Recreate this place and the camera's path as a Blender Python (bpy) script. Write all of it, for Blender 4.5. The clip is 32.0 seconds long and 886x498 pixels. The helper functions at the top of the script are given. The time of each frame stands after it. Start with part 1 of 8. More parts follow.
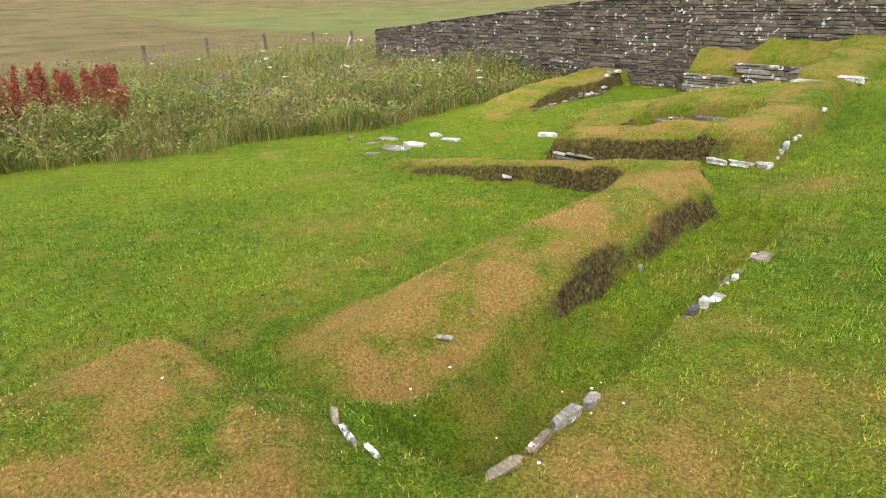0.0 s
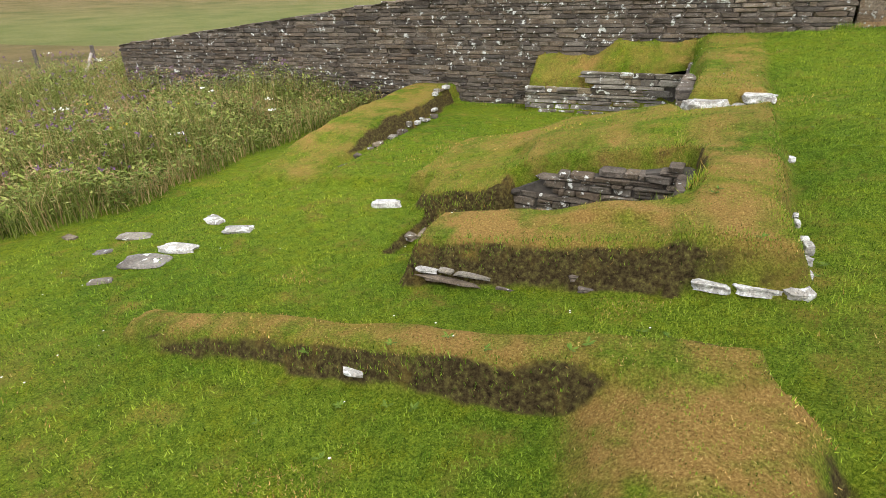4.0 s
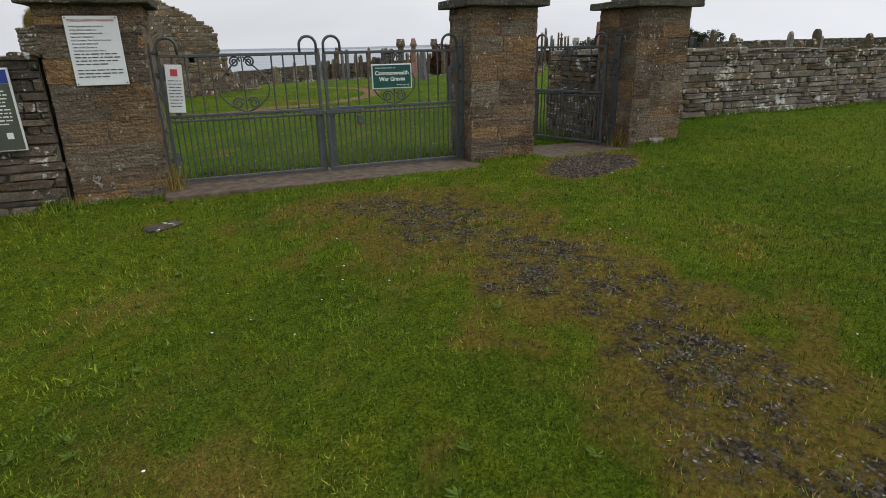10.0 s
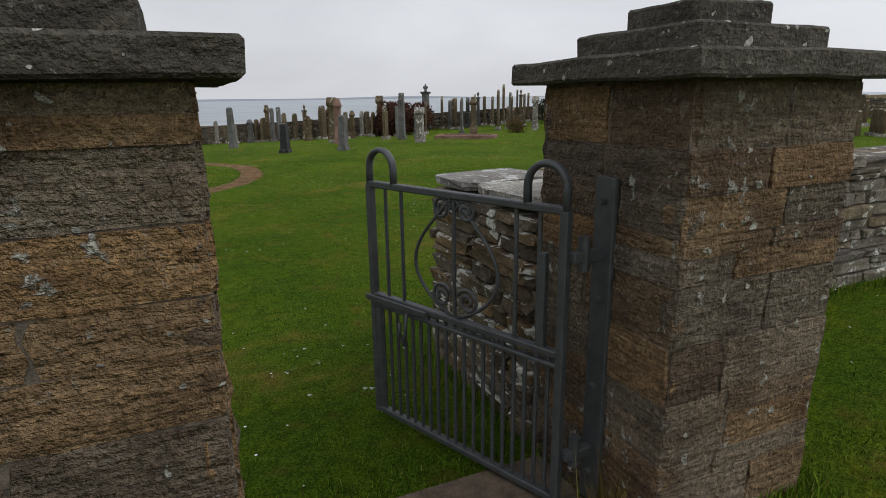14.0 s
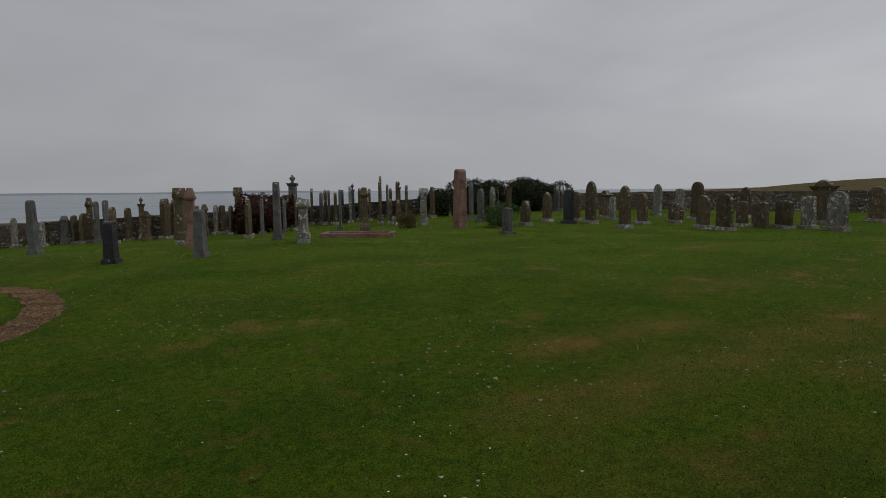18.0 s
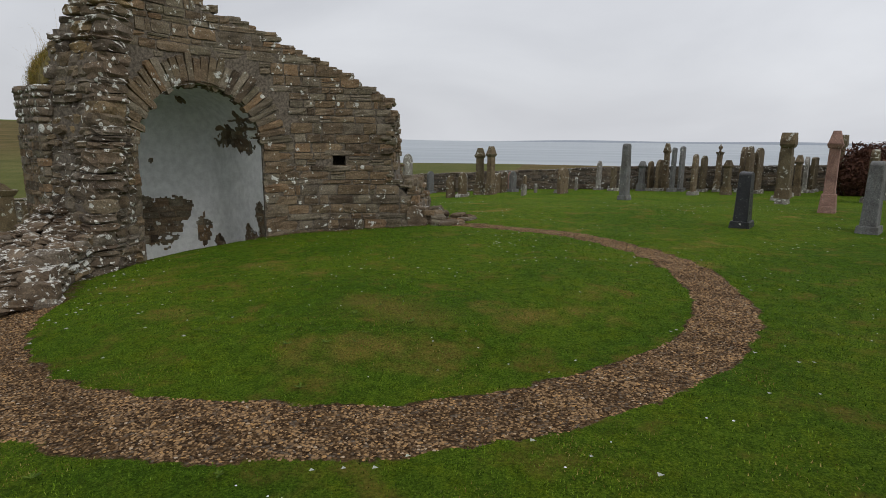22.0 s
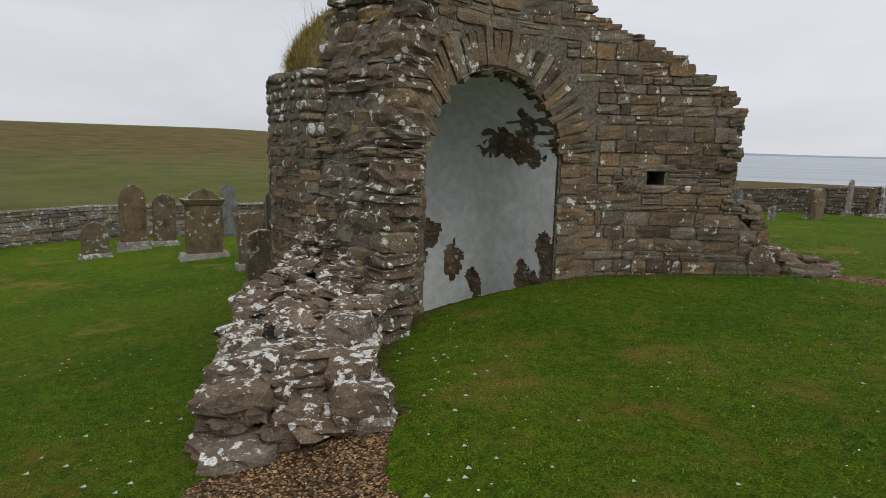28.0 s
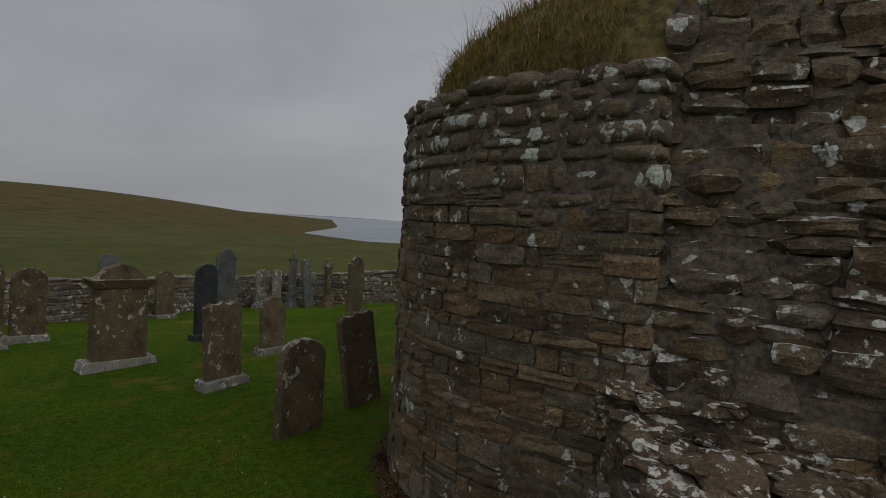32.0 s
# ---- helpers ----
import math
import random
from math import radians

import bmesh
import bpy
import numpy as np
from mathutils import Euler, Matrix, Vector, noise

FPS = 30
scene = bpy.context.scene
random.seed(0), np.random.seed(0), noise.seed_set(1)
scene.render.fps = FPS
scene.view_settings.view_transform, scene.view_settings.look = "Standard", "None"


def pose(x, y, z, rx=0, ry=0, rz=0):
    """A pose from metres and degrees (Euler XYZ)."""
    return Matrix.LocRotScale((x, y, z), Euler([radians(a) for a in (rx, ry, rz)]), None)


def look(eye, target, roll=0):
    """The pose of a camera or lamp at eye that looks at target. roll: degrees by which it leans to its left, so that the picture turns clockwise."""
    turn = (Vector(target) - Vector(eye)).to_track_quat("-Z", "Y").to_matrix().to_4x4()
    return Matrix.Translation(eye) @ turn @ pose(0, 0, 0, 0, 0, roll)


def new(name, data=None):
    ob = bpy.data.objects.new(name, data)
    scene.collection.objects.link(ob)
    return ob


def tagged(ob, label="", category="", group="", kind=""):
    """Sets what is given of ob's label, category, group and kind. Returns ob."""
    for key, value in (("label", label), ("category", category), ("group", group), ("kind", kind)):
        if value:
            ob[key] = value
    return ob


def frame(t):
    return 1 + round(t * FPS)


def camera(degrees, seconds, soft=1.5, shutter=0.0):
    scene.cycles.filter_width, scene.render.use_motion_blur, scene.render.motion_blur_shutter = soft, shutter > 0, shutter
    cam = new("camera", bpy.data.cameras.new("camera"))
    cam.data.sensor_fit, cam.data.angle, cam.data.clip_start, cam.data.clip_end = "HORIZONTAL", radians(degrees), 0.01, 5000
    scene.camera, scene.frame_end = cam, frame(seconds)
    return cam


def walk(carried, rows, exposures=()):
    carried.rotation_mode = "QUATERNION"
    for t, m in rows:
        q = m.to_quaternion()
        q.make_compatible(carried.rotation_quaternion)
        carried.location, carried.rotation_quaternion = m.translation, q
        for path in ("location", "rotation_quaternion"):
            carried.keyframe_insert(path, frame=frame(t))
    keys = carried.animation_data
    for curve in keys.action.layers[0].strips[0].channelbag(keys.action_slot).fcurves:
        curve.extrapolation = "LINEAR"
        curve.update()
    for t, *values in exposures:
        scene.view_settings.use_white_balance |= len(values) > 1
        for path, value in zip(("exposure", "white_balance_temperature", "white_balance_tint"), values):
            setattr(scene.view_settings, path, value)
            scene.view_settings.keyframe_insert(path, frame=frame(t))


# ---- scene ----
cam = camera(75.2, 32.0, soft=0.65)
METRES, EYE, TILT, LEAN, TURN = 33.0, 0.76, 0.0, 0.0, 44.6
ROWS = [
    (0.0, 0.0, 0.0, 0.0, -0.39, -24.1, 0.87),
    (0.5, -0.0002, 0.015, 0.0001, -6.11, -23.12, 0.04),
    (1.0, -0.0023, 0.0298, -0.0004, -8.26, -23.16, 0.53),
    (1.5, -0.0048, 0.0443, 0.0016, -11.73, -23.86, 1.39),
    (2.0, -0.0074, 0.0565, 0.001, -15.62, -24.42, 1.87),
    (2.5, -0.0068, 0.0687, -0.0008, -17.98, -24.61, 1.95),
    (4.5, 0.0188, 0.1199, 0.0027, -21.73, -25.24, 2.07),
    (5.0, 0.0256, 0.1284, 0.0023, -26.02, -25.6, 2.47),
    (5.5, 0.0344, 0.1329, 0.0015, -33.76, -26.0, 2.72),
    (6.0, 0.0439, 0.1354, 0.0014, -44.6, -25.67, 2.17),
    (6.5, 0.0559, 0.135, 0.0009, -56.73, -24.58, 1.93),
    (7.0, 0.069, 0.1365, -0.0015, -58.66, -24.09, 1.89),
    (7.5, 0.0867, 0.1385, -0.0073, -60.54, -23.65, 1.82),
    (8.0, 0.1091, 0.1429, -0.0065, -61.69, -22.77, 1.66),
    (8.5, 0.1315, 0.145, -0.0018, -62.7, -21.91, 1.5),
    (9.0, 0.1513, 0.1495, 0.0033, -63.61, -21.08, 1.47),
    (9.5, 0.1711, 0.1531, 0.0078, -64.67, -20.28, 1.31),
    (10.0, 0.1896, 0.16, 0.0139, -65.77, -19.41, 1.08),
    (10.5, 0.2081, 0.164, 0.0172, -67.04, -18.71, 0.76),
    (11.0, 0.2286, 0.1674, 0.0186, -68.25, -17.85, 0.69),
    (11.5, 0.2493, 0.1709, 0.0202, -69.0, -17.08, 0.59),
    (12.0, 0.2712, 0.1751, 0.0217, -69.54, -16.51, 0.59),
    (12.5, 0.2923, 0.1804, 0.0221, -69.83, -15.89, 0.8),
    (13.0, 0.3147, 0.1828, 0.0216, -69.83, -15.6, 0.84),
    (13.5, 0.3362, 0.1856, 0.0222, -69.47, -15.26, 0.9),
    (14.0, 0.355, 0.1869, 0.0241, -68.7, -14.77, 0.8),
    (14.5, 0.3712, 0.1927, 0.0246, -67.89, -14.19, 0.74),
    (15.0, 0.3879, 0.2012, 0.0248, -68.18, -13.46, 0.51),
    (15.5, 0.4038, 0.2118, 0.0268, -69.78, -12.57, 0.37),
    (17.5, 0.453, 0.2541, 0.0221, -84.83, -6.17, 0.25),
    (18.0, 0.4676, 0.2659, 0.0206, -83.2, -5.83, 0.61),
    (18.5, 0.4822, 0.2782, 0.0194, -77.36, -4.91, 1.01),
    (19.0, 0.4955, 0.2916, 0.0193, -70.61, -5.11, 0.8),
    (19.5, 0.5057, 0.3068, 0.0178, -62.45, -6.14, 0.28),
    (20.0, 0.5157, 0.3212, 0.0164, -53.31, -8.04, -0.47),
    (20.5, 0.5222, 0.3362, 0.0156, -43.68, -10.2, -1.13),
    (21.0, 0.5269, 0.3495, 0.0162, -37.41, -11.15, -1.06),
    (21.5, 0.5296, 0.3617, 0.0166, -35.56, -11.17, -0.95),
    (22.0, 0.5303, 0.3712, 0.0165, -33.65, -10.75, -0.7),
    (22.5, 0.5316, 0.3752, 0.0179, -29.78, -9.43, -0.23),
    (23.0, 0.5319, 0.3753, 0.0183, -26.66, -8.59, 0.04),
    (23.5, 0.5329, 0.3754, 0.0176, -25.74, -9.14, 0.05),
    (24.0, 0.5335, 0.3762, 0.016, -27.78, -11.43, -0.33),
    (24.5, 0.5345, 0.3796, 0.0151, -30.29, -13.49, -1.02),
    (25.0, 0.5355, 0.39, 0.0153, -28.08, -12.1, -1.41),
    (25.5, 0.5319, 0.4028, 0.0165, -25.63, -9.52, -1.56),
    (27.5, 0.5097, 0.4662, 0.0148, -21.39, -9.72, -1.41),
    (28.0, 0.5012, 0.4811, 0.0148, -21.16, -10.07, -1.45),
    (28.5, 0.4902, 0.4934, 0.0152, -21.36, -9.54, -1.7),
    (29.0, 0.4812, 0.5074, 0.0154, -23.06, -8.14, -1.93),
    (29.5, 0.4718, 0.5206, 0.0154, -24.46, -6.92, -2.05),
    (30.0, 0.4653, 0.535, 0.0153, -25.97, -5.73, -2.35),
    (30.5, 0.4596, 0.5514, 0.0157, -27.79, -4.82, -2.7),
    (31.0, 0.4569, 0.5681, 0.0145, -29.79, -4.07, -2.99),
    (31.5, 0.4565, 0.5859, 0.0128, -31.81, -3.44, -3.17),
    (32.0, 0.453, 0.6034, 0.0103, -36.3, -2.57, -3.48),
]
# exposure of the carried camera: bright over the ruins, darker once the sky fills the picture
EXPOSURES = [(0.0, 1.87), (2.0, 1.72), (5.0, 1.66), (6.0, 1.63), (7.0, 1.8), (7.5, 1.82), (8.0, 1.65), (9.0, 1.05), (10.0, 0.3), (11.0, -0.15), (13.0, -0.3), (14.0, 0.12), (15.0, 0.2), (15.5, 0.0), (17.5, -0.66), (18.0, -0.83), (19.0, -0.87), (20.0, -0.7), (21.0, -0.12), (23.0, 0.16), (24.0, -0.08), (25.0, 0.3), (28.0, 0.25), (29.0, 0.5), (30.0, 0.35), (31.0, -0.55), (32.0, -0.9)]
walk(cam, [(t, pose(0, 0, EYE, TILT, LEAN, TURN) @ pose(METRES * x, METRES * y, METRES * z, 90 + pitch, roll, yaw)) for t, x, y, z, yaw, pitch, roll in ROWS], EXPOSURES)

# ---- sky and sun: a flat overcast ----
world = bpy.data.worlds.new("overcast")
scene.world = world
world.use_nodes = True
wn, wl = world.node_tree.nodes, world.node_tree.links
wn.clear()
SUN_AZ, SUN_EL = radians(-40), radians(48)
w_out = wn.new("ShaderNodeOutputWorld")
w_bg = wn.new("ShaderNodeBackground")
w_sky = wn.new("ShaderNodeTexSky")
w_sky.sky_type, w_sky.sun_disc = "NISHITA", False
w_sky.sun_elevation, w_sky.sun_rotation = SUN_EL, math.pi / 2 - SUN_AZ
w_sky.dust_density, w_sky.air_density = 4.0, 1.0
w_co = wn.new("ShaderNodeTexCoord")
w_map = wn.new("ShaderNodeMapping")
w_map.inputs["Scale"].default_value = (1.3, 1.3, 4.2)
w_noise = wn.new("ShaderNodeTexNoise")
w_noise.inputs["Scale"].default_value, w_noise.inputs["Detail"].default_value = 1.5, 5.0
w_noise.inputs["Roughness"].default_value, w_noise.inputs["Distortion"].default_value = 0.5, 0.4
w_ramp = wn.new("ShaderNodeValToRGB")
w_ramp.color_ramp.elements[0].position, w_ramp.color_ramp.elements[0].color = 0.25, (6.3, 6.45, 6.9, 1)
w_ramp.color_ramp.elements[1].position, w_ramp.color_ramp.elements[1].color = 0.75, (8.4, 8.58, 9.0, 1)
w_mix = wn.new("ShaderNodeMix")
w_mix.data_type = "RGBA"
w_mix.inputs[0].default_value = 0.92
wl.new(w_co.outputs["Generated"], w_map.inputs["Vector"])
wl.new(w_map.outputs["Vector"], w_noise.inputs["Vector"])
wl.new(w_noise.outputs["Fac"], w_ramp.inputs["Fac"])
wl.new(w_sky.outputs["Color"], w_mix.inputs[6])
wl.new(w_ramp.outputs["Color"], w_mix.inputs[7])
w_dot = wn.new("ShaderNodeVectorMath")
w_dot.operation = "DOT_PRODUCT"
w_dot.inputs[1].default_value = (math.cos(SUN_AZ), math.sin(SUN_AZ), 0.35)
w_side = wn.new("ShaderNodeMapRange")
w_side.inputs["From Min"].default_value, w_side.inputs["From Max"].default_value = -1.0, 1.0
w_side.inputs["To Min"].default_value, w_side.inputs["To Max"].default_value = 0.77, 1.15
w_shade = wn.new("ShaderNodeVectorMath")
w_shade.operation = "SCALE"
wl.new(w_co.outputs["Generated"], w_dot.inputs[0])
wl.new(w_dot.outputs["Value"], w_side.inputs["Value"])
wl.new(w_mix.outputs[2], w_shade.inputs[0])
wl.new(w_side.outputs["Result"], w_shade.inputs["Scale"])
wl.new(w_shade.outputs["Vector"], w_bg.inputs["Color"])
w_bg.inputs["Strength"].default_value = 0.1
wl.new(w_bg.outputs["Background"], w_out.inputs["Surface"])
sun = new("sun", bpy.data.lights.new("sun", "SUN"))
sun.data.energy, sun.data.angle, sun.data.color = 0.7, radians(25), (1.0, 0.98, 0.94)
sun.matrix_world = look((20 * math.cos(SUN_AZ), 20 * math.sin(SUN_AZ), 20 * math.tan(SUN_EL)), (0, 0, 0))

# ---- materials ----
class Nodes:
    """A small writer of node materials."""

    def __init__(self, name):
        self.m = bpy.data.materials.new(name)
        self.m.use_nodes = True
        self.t = self.m.node_tree
        self.t.nodes.clear()
        self.out = self.t.nodes.new("ShaderNodeOutputMaterial")
        self.b = self.t.nodes.new("ShaderNodeBsdfPrincipled")
        self.t.links.new(self.b.outputs[0], self.out.inputs[0])
        self.co = self.t.nodes.new("ShaderNodeTexCoord")
        self.geo = self.t.nodes.new("ShaderNodeNewGeometry")

    def put(self, socket, value):
        if hasattr(value, "is_output"):
            self.t.links.new(value, socket)
        else:
            socket.default_value = value

    def noise(self, scale, detail=4.0, rough=0.55, where=None, distort=0.0):
        n = self.t.nodes.new("ShaderNodeTexNoise")
        n.inputs["Scale"].default_value, n.inputs["Detail"].default_value = scale, detail
        n.inputs["Roughness"].default_value, n.inputs["Distortion"].default_value = rough, distort
        self.t.links.new(where or self.geo.outputs["Position"], n.inputs["Vector"])
        return n.outputs["Fac"]

    def stretched(self, sx, sy, sz, where=None):
        n = self.t.nodes.new("ShaderNodeMapping")
        n.inputs["Scale"].default_value = (sx, sy, sz)
        self.t.links.new(where or self.geo.outputs["Position"], n.inputs["Vector"])
        return n.outputs["Vector"]

    def cells(self, scale, where=None, feature="F1", out="Distance"):
        n = self.t.nodes.new("ShaderNodeTexVoronoi")
        n.inputs["Scale"].default_value = scale
        n.feature = feature
        self.t.links.new(where or self.geo.outputs["Position"], n.inputs["Vector"])
        return n.outputs[out]

    def step(self, value, a, b):
        n = self.t.nodes.new("ShaderNodeMapRange")
        n.interpolation_type = "SMOOTHSTEP"
        n.inputs["From Min"].default_value, n.inputs["From Max"].default_value = a, b
        self.t.links.new(value, n.inputs["Value"])
        return n.outputs["Result"]

    def math(self, op, a, b=0.0):
        n = self.t.nodes.new("ShaderNodeMath")
        n.operation = op
        self.put(n.inputs[0], a)
        self.put(n.inputs[1], b)
        return n.outputs[0]

    def mix(self, fac, a, b, blend="MIX"):
        n = self.t.nodes.new("ShaderNodeMix")
        n.data_type, n.blend_type = "RGBA", blend
        self.put(n.inputs[0], fac)
        for s, v in ((n.inputs[6], a), (n.inputs[7], b)):
            self.put(s, (*v, 1) if isinstance(v, tuple) and len(v) == 3 else v)
        return n.outputs[2]

    def ramp(self, fac, *stops):
        n = self.t.nodes.new("ShaderNodeValToRGB")
        e = n.color_ramp.elements
        while len(e) < len(stops):
            e.new(0.5)
        for el, (p, c) in zip(e, stops):
            el.position, el.color = p, (*c, 1)
        self.t.links.new(fac, n.inputs["Fac"])
        return n.outputs["Color"]

    def attribute(self, name, out="Fac"):
        n = self.t.nodes.new("ShaderNodeAttribute")
        n.attribute_name = name
        return n.outputs[out]

    def any_random(self):
        """A number for each piece, whether an object of its own or an island of a joined mesh."""
        o = self.t.nodes.new("ShaderNodeObjectInfo")
        return self.math("FRACT", self.math("ADD", o.outputs["Random"], self.geo.outputs["Random Per Island"]))

    def bump(self, height, strength, distance=0.01, normal=None):
        n = self.t.nodes.new("ShaderNodeBump")
        n.inputs["Strength"].default_value, n.inputs["Distance"].default_value = strength, distance
        self.t.links.new(height, n.inputs["Height"])
        if normal is not None:
            self.t.links.new(normal, n.inputs["Normal"])
        return n.outputs["Normal"]

    def done(self, colour, rough=0.85, normal=None, metal=0.0, spec=0.3):
        self.put(self.b.inputs["Base Color"], (*colour, 1) if isinstance(colour, tuple) and len(colour) == 3 else colour)
        self.put(self.b.inputs["Roughness"], rough)
        self.b.inputs["Metallic"].default_value = metal
        self.b.inputs["Specular IOR Level"].default_value = spec
        if normal is not None:
            self.t.links.new(normal, self.b.inputs["Normal"])
        return self.m


def rock(name, stops, lichen=0.3, lichen_colour=(0.62, 0.62, 0.56), strata=9.0, lichen_scale=9.0, up=0.0, rough=0.9, discs=0.35, relief=0.022, rounds=8.0):
    """Bedded sandstone or flagstone with pale crusts of lichen; stops are its colours from piece to piece."""
    n = Nodes(name)
    col = n.ramp(n.any_random(), *[(i / max(1, len(stops) - 1), c) for i, c in enumerate(stops)])
    bed = n.noise(1.0, 5.0, 0.6, n.stretched(5.0, 5.0, strata * 2.0))
    grain = n.noise(42.0, 3.0, 0.7)
    blot = n.noise(3.5, 4.0, 0.6)
    col = n.mix(n.step(bed, 0.35, 0.75), col, n.mix(1.0, col, (0.66, 0.62, 0.58), "MULTIPLY"))
    col = n.mix(n.step(blot, 0.45, 0.7), col, n.mix(1.0, col, (0.62, 0.6, 0.6), "MULTIPLY"))
    col = n.mix(n.step(grain, 0.46, 0.68), col, n.mix(1.0, col, (1.6, 1.56, 1.5), "MULTIPLY"))
    pits = n.noise(95.0, 3.0, 0.7)
    col = n.mix(n.step(pits, 0.52, 0.66), col, n.mix(1.0, col, (0.5, 0.48, 0.46), "MULTIPLY"))
    crust = n.step(n.noise(28.0, 5.0, 0.75), 0.60, 0.68)
    col = n.mix(n.math("MULTIPLY", crust, 0.4), col, tuple(c * 0.75 for c in lichen_colour))
    spots = n.math("SUBTRACT", n.noise(lichen_scale, 5.0, 0.62, None, 0.3), n.math("MULTIPLY", n.noise(1.3, 2.0), 0.35))
    if up:
        sep = n.t.nodes.new("ShaderNodeSeparateXYZ")
        n.t.links.new(n.geo.outputs["Normal"], sep.inputs[0])
        spots = n.math("ADD", spots, n.math("MULTIPLY", n.math("MAXIMUM", sep.outputs["Z"], 0.0), up))
    edge = 0.56 - 0.36 * lichen
    mask = n.step(spots, edge, edge + 0.05)
    warp = n.t.nodes.new("ShaderNodeVectorMath")
    warp.operation = "MULTIPLY_ADD"
    tex = n.t.nodes.new("ShaderNodeTexNoise")
    tex.inputs["Scale"].default_value = 14.0
    n.t.links.new(n.geo.outputs["Position"], tex.inputs["Vector"])
    n.t.links.new(tex.outputs["Color"], warp.inputs[0])
    warp.inputs[1].default_value = (0.09, 0.09, 0.09)
    n.t.links.new(n.geo.outputs["Position"], warp.inputs[2])
    cell = n.t.nodes.new("ShaderNodeTexVoronoi")
    cell.inputs["Scale"].default_value = rounds
    n.t.links.new(warp.outputs[0], cell.inputs["Vector"])
    pick = n.t.nodes.new("ShaderNodeSeparateColor")
    n.t.links.new(cell.outputs["Color"], pick.inputs[0])
    size = n.math("MULTIPLY", n.math("SUBTRACT", pick.outputs[0], 1.0 - discs), 0.95)
    mask = n.math("MAXIMUM", mask, n.step(n.math("SUBTRACT", size, cell.outputs["Distance"]), -0.02, 0.03))
    lich = n.mix(n.step(n.noise(60.0, 2.0), 0.35, 0.7), lichen_colour, tuple(c * 0.5 for c in lichen_colour))
    col = n.mix(mask, col, lich)
    h = n.math("ADD", n.math("MULTIPLY", bed, 0.45), n.math("ADD", n.math("MULTIPLY", n.math("ADD", grain, n.noise(16.0, 4.0, 0.65)), 0.45), n.math("MULTIPLY", mask, 0.12)))
    return n.done(col, rough, n.bump(h, 1.0, relief), 0.0, 0.2)


def plain(name, colour, rough=0.7, metal=0.0, vary=0.2, scale=12.0, bump=0.2, spec=0.35):
    n = Nodes(name)
    a = n.noise(scale, 4.0)
    b = n.noise(scale * 7, 3.0)
    k = n.math("ADD", n.math("MULTIPLY", a, 0.7), n.math("MULTIPLY", b, 0.3))
    col = n.mix(n.step(k, 0.3, 0.7), tuple(c * (1 - vary) for c in colour), tuple(min(1, c * (1 + vary)) for c in colour))
    return n.done(col, rough, n.bump(k, bump, 0.01), metal, spec)


WALL = rock("flagstone wall", [(0.052, 0.044, 0.036), (0.125, 0.102, 0.078), (0.075, 0.066, 0.056), (0.165, 0.135, 0.10), (0.105, 0.08, 0.056), (0.13, 0.115, 0.094)], 0.34, (0.58, 0.58, 0.53), discs=0.28, rounds=11.0)
WALL_PALE = rock("pale lichened flagstone", [(0.16, 0.145, 0.115), (0.24, 0.22, 0.18), (0.13, 0.12, 0.11), (0.21, 0.17, 0.11), (0.10, 0.085, 0.065)], 0.42)
WHITE_STONE = rock("white lichened stone", [(0.30, 0.29, 0.26), (0.36, 0.35, 0.32), (0.24, 0.23, 0.2)], 0.62, (0.54, 0.53, 0.48), discs=0.55)
RUIN = rock("church sandstone", [(0.085, 0.066, 0.046), (0.20, 0.148, 0.092), (0.155, 0.136, 0.10), (0.225, 0.152, 0.088), (0.115, 0.095, 0.068), (0.225, 0.195, 0.145), (0.135, 0.117, 0.078), (0.19, 0.126, 0.072)], 0.31, (0.64, 0.64, 0.58), discs=0.30)
RUIN_CREST = rock("weathered eaves stone", [(0.15, 0.12, 0.085), (0.20, 0.16, 0.115), (0.165, 0.135, 0.10), (0.125, 0.10, 0.075)], 0.40, (0.60, 0.61, 0.55), lichen_scale=7.0, discs=0.62, rounds=10.0)
RUBBLE = rock("broken rubble stone", [(0.075, 0.06, 0.045), (0.17, 0.135, 0.09), (0.13, 0.115, 0.088), (0.23, 0.165, 0.085), (0.105, 0.085, 0.062), (0.19, 0.165, 0.13)], 0.33, up=0.12, discs=0.4)
RUBBLE_TOP = rock("weathered wall top", [(0.12, 0.088, 0.058), (0.18, 0.138, 0.096), (0.10, 0.076, 0.052), (0.15, 0.125, 0.095)], 0.28, (0.68, 0.67, 0.61), up=0.10, discs=0.42, lichen_scale=14.0, rounds=12.0)
ASHLAR = rock("ashlar sandstone", [(0.17, 0.13, 0.088), (0.29, 0.185, 0.09), (0.155, 0.132, 0.10), (0.24, 0.195, 0.14), (0.105, 0.085, 0.066), (0.25, 0.155, 0.078), (0.19, 0.165, 0.13)], 0.29, (0.48, 0.47, 0.41), lichen_scale=16.0, strata=20.0, discs=0.26, relief=0.09, rounds=15.0)
CAP = rock("dark capstone", [(0.075, 0.07, 0.058), (0.09, 0.085, 0.068)], 0.22, (0.45, 0.45, 0.40), lichen_scale=30.0, discs=0.35, relief=0.04, rounds=22.0)
COPING = rock("coping slab", [(0.22, 0.22, 0.21), (0.30, 0.29, 0.27), (0.17, 0.17, 0.18)], 0.6, (0.62, 0.62, 0.58))
MORTAR = plain("lime mortar", (0.125, 0.104, 0.080), 0.95, 0, 0.6, 26.0, 1.0)
DARK_CORE = plain("earth and small stones", (0.055, 0.047, 0.038), 0.95, 0, 0.4, 14.0, 0.8)
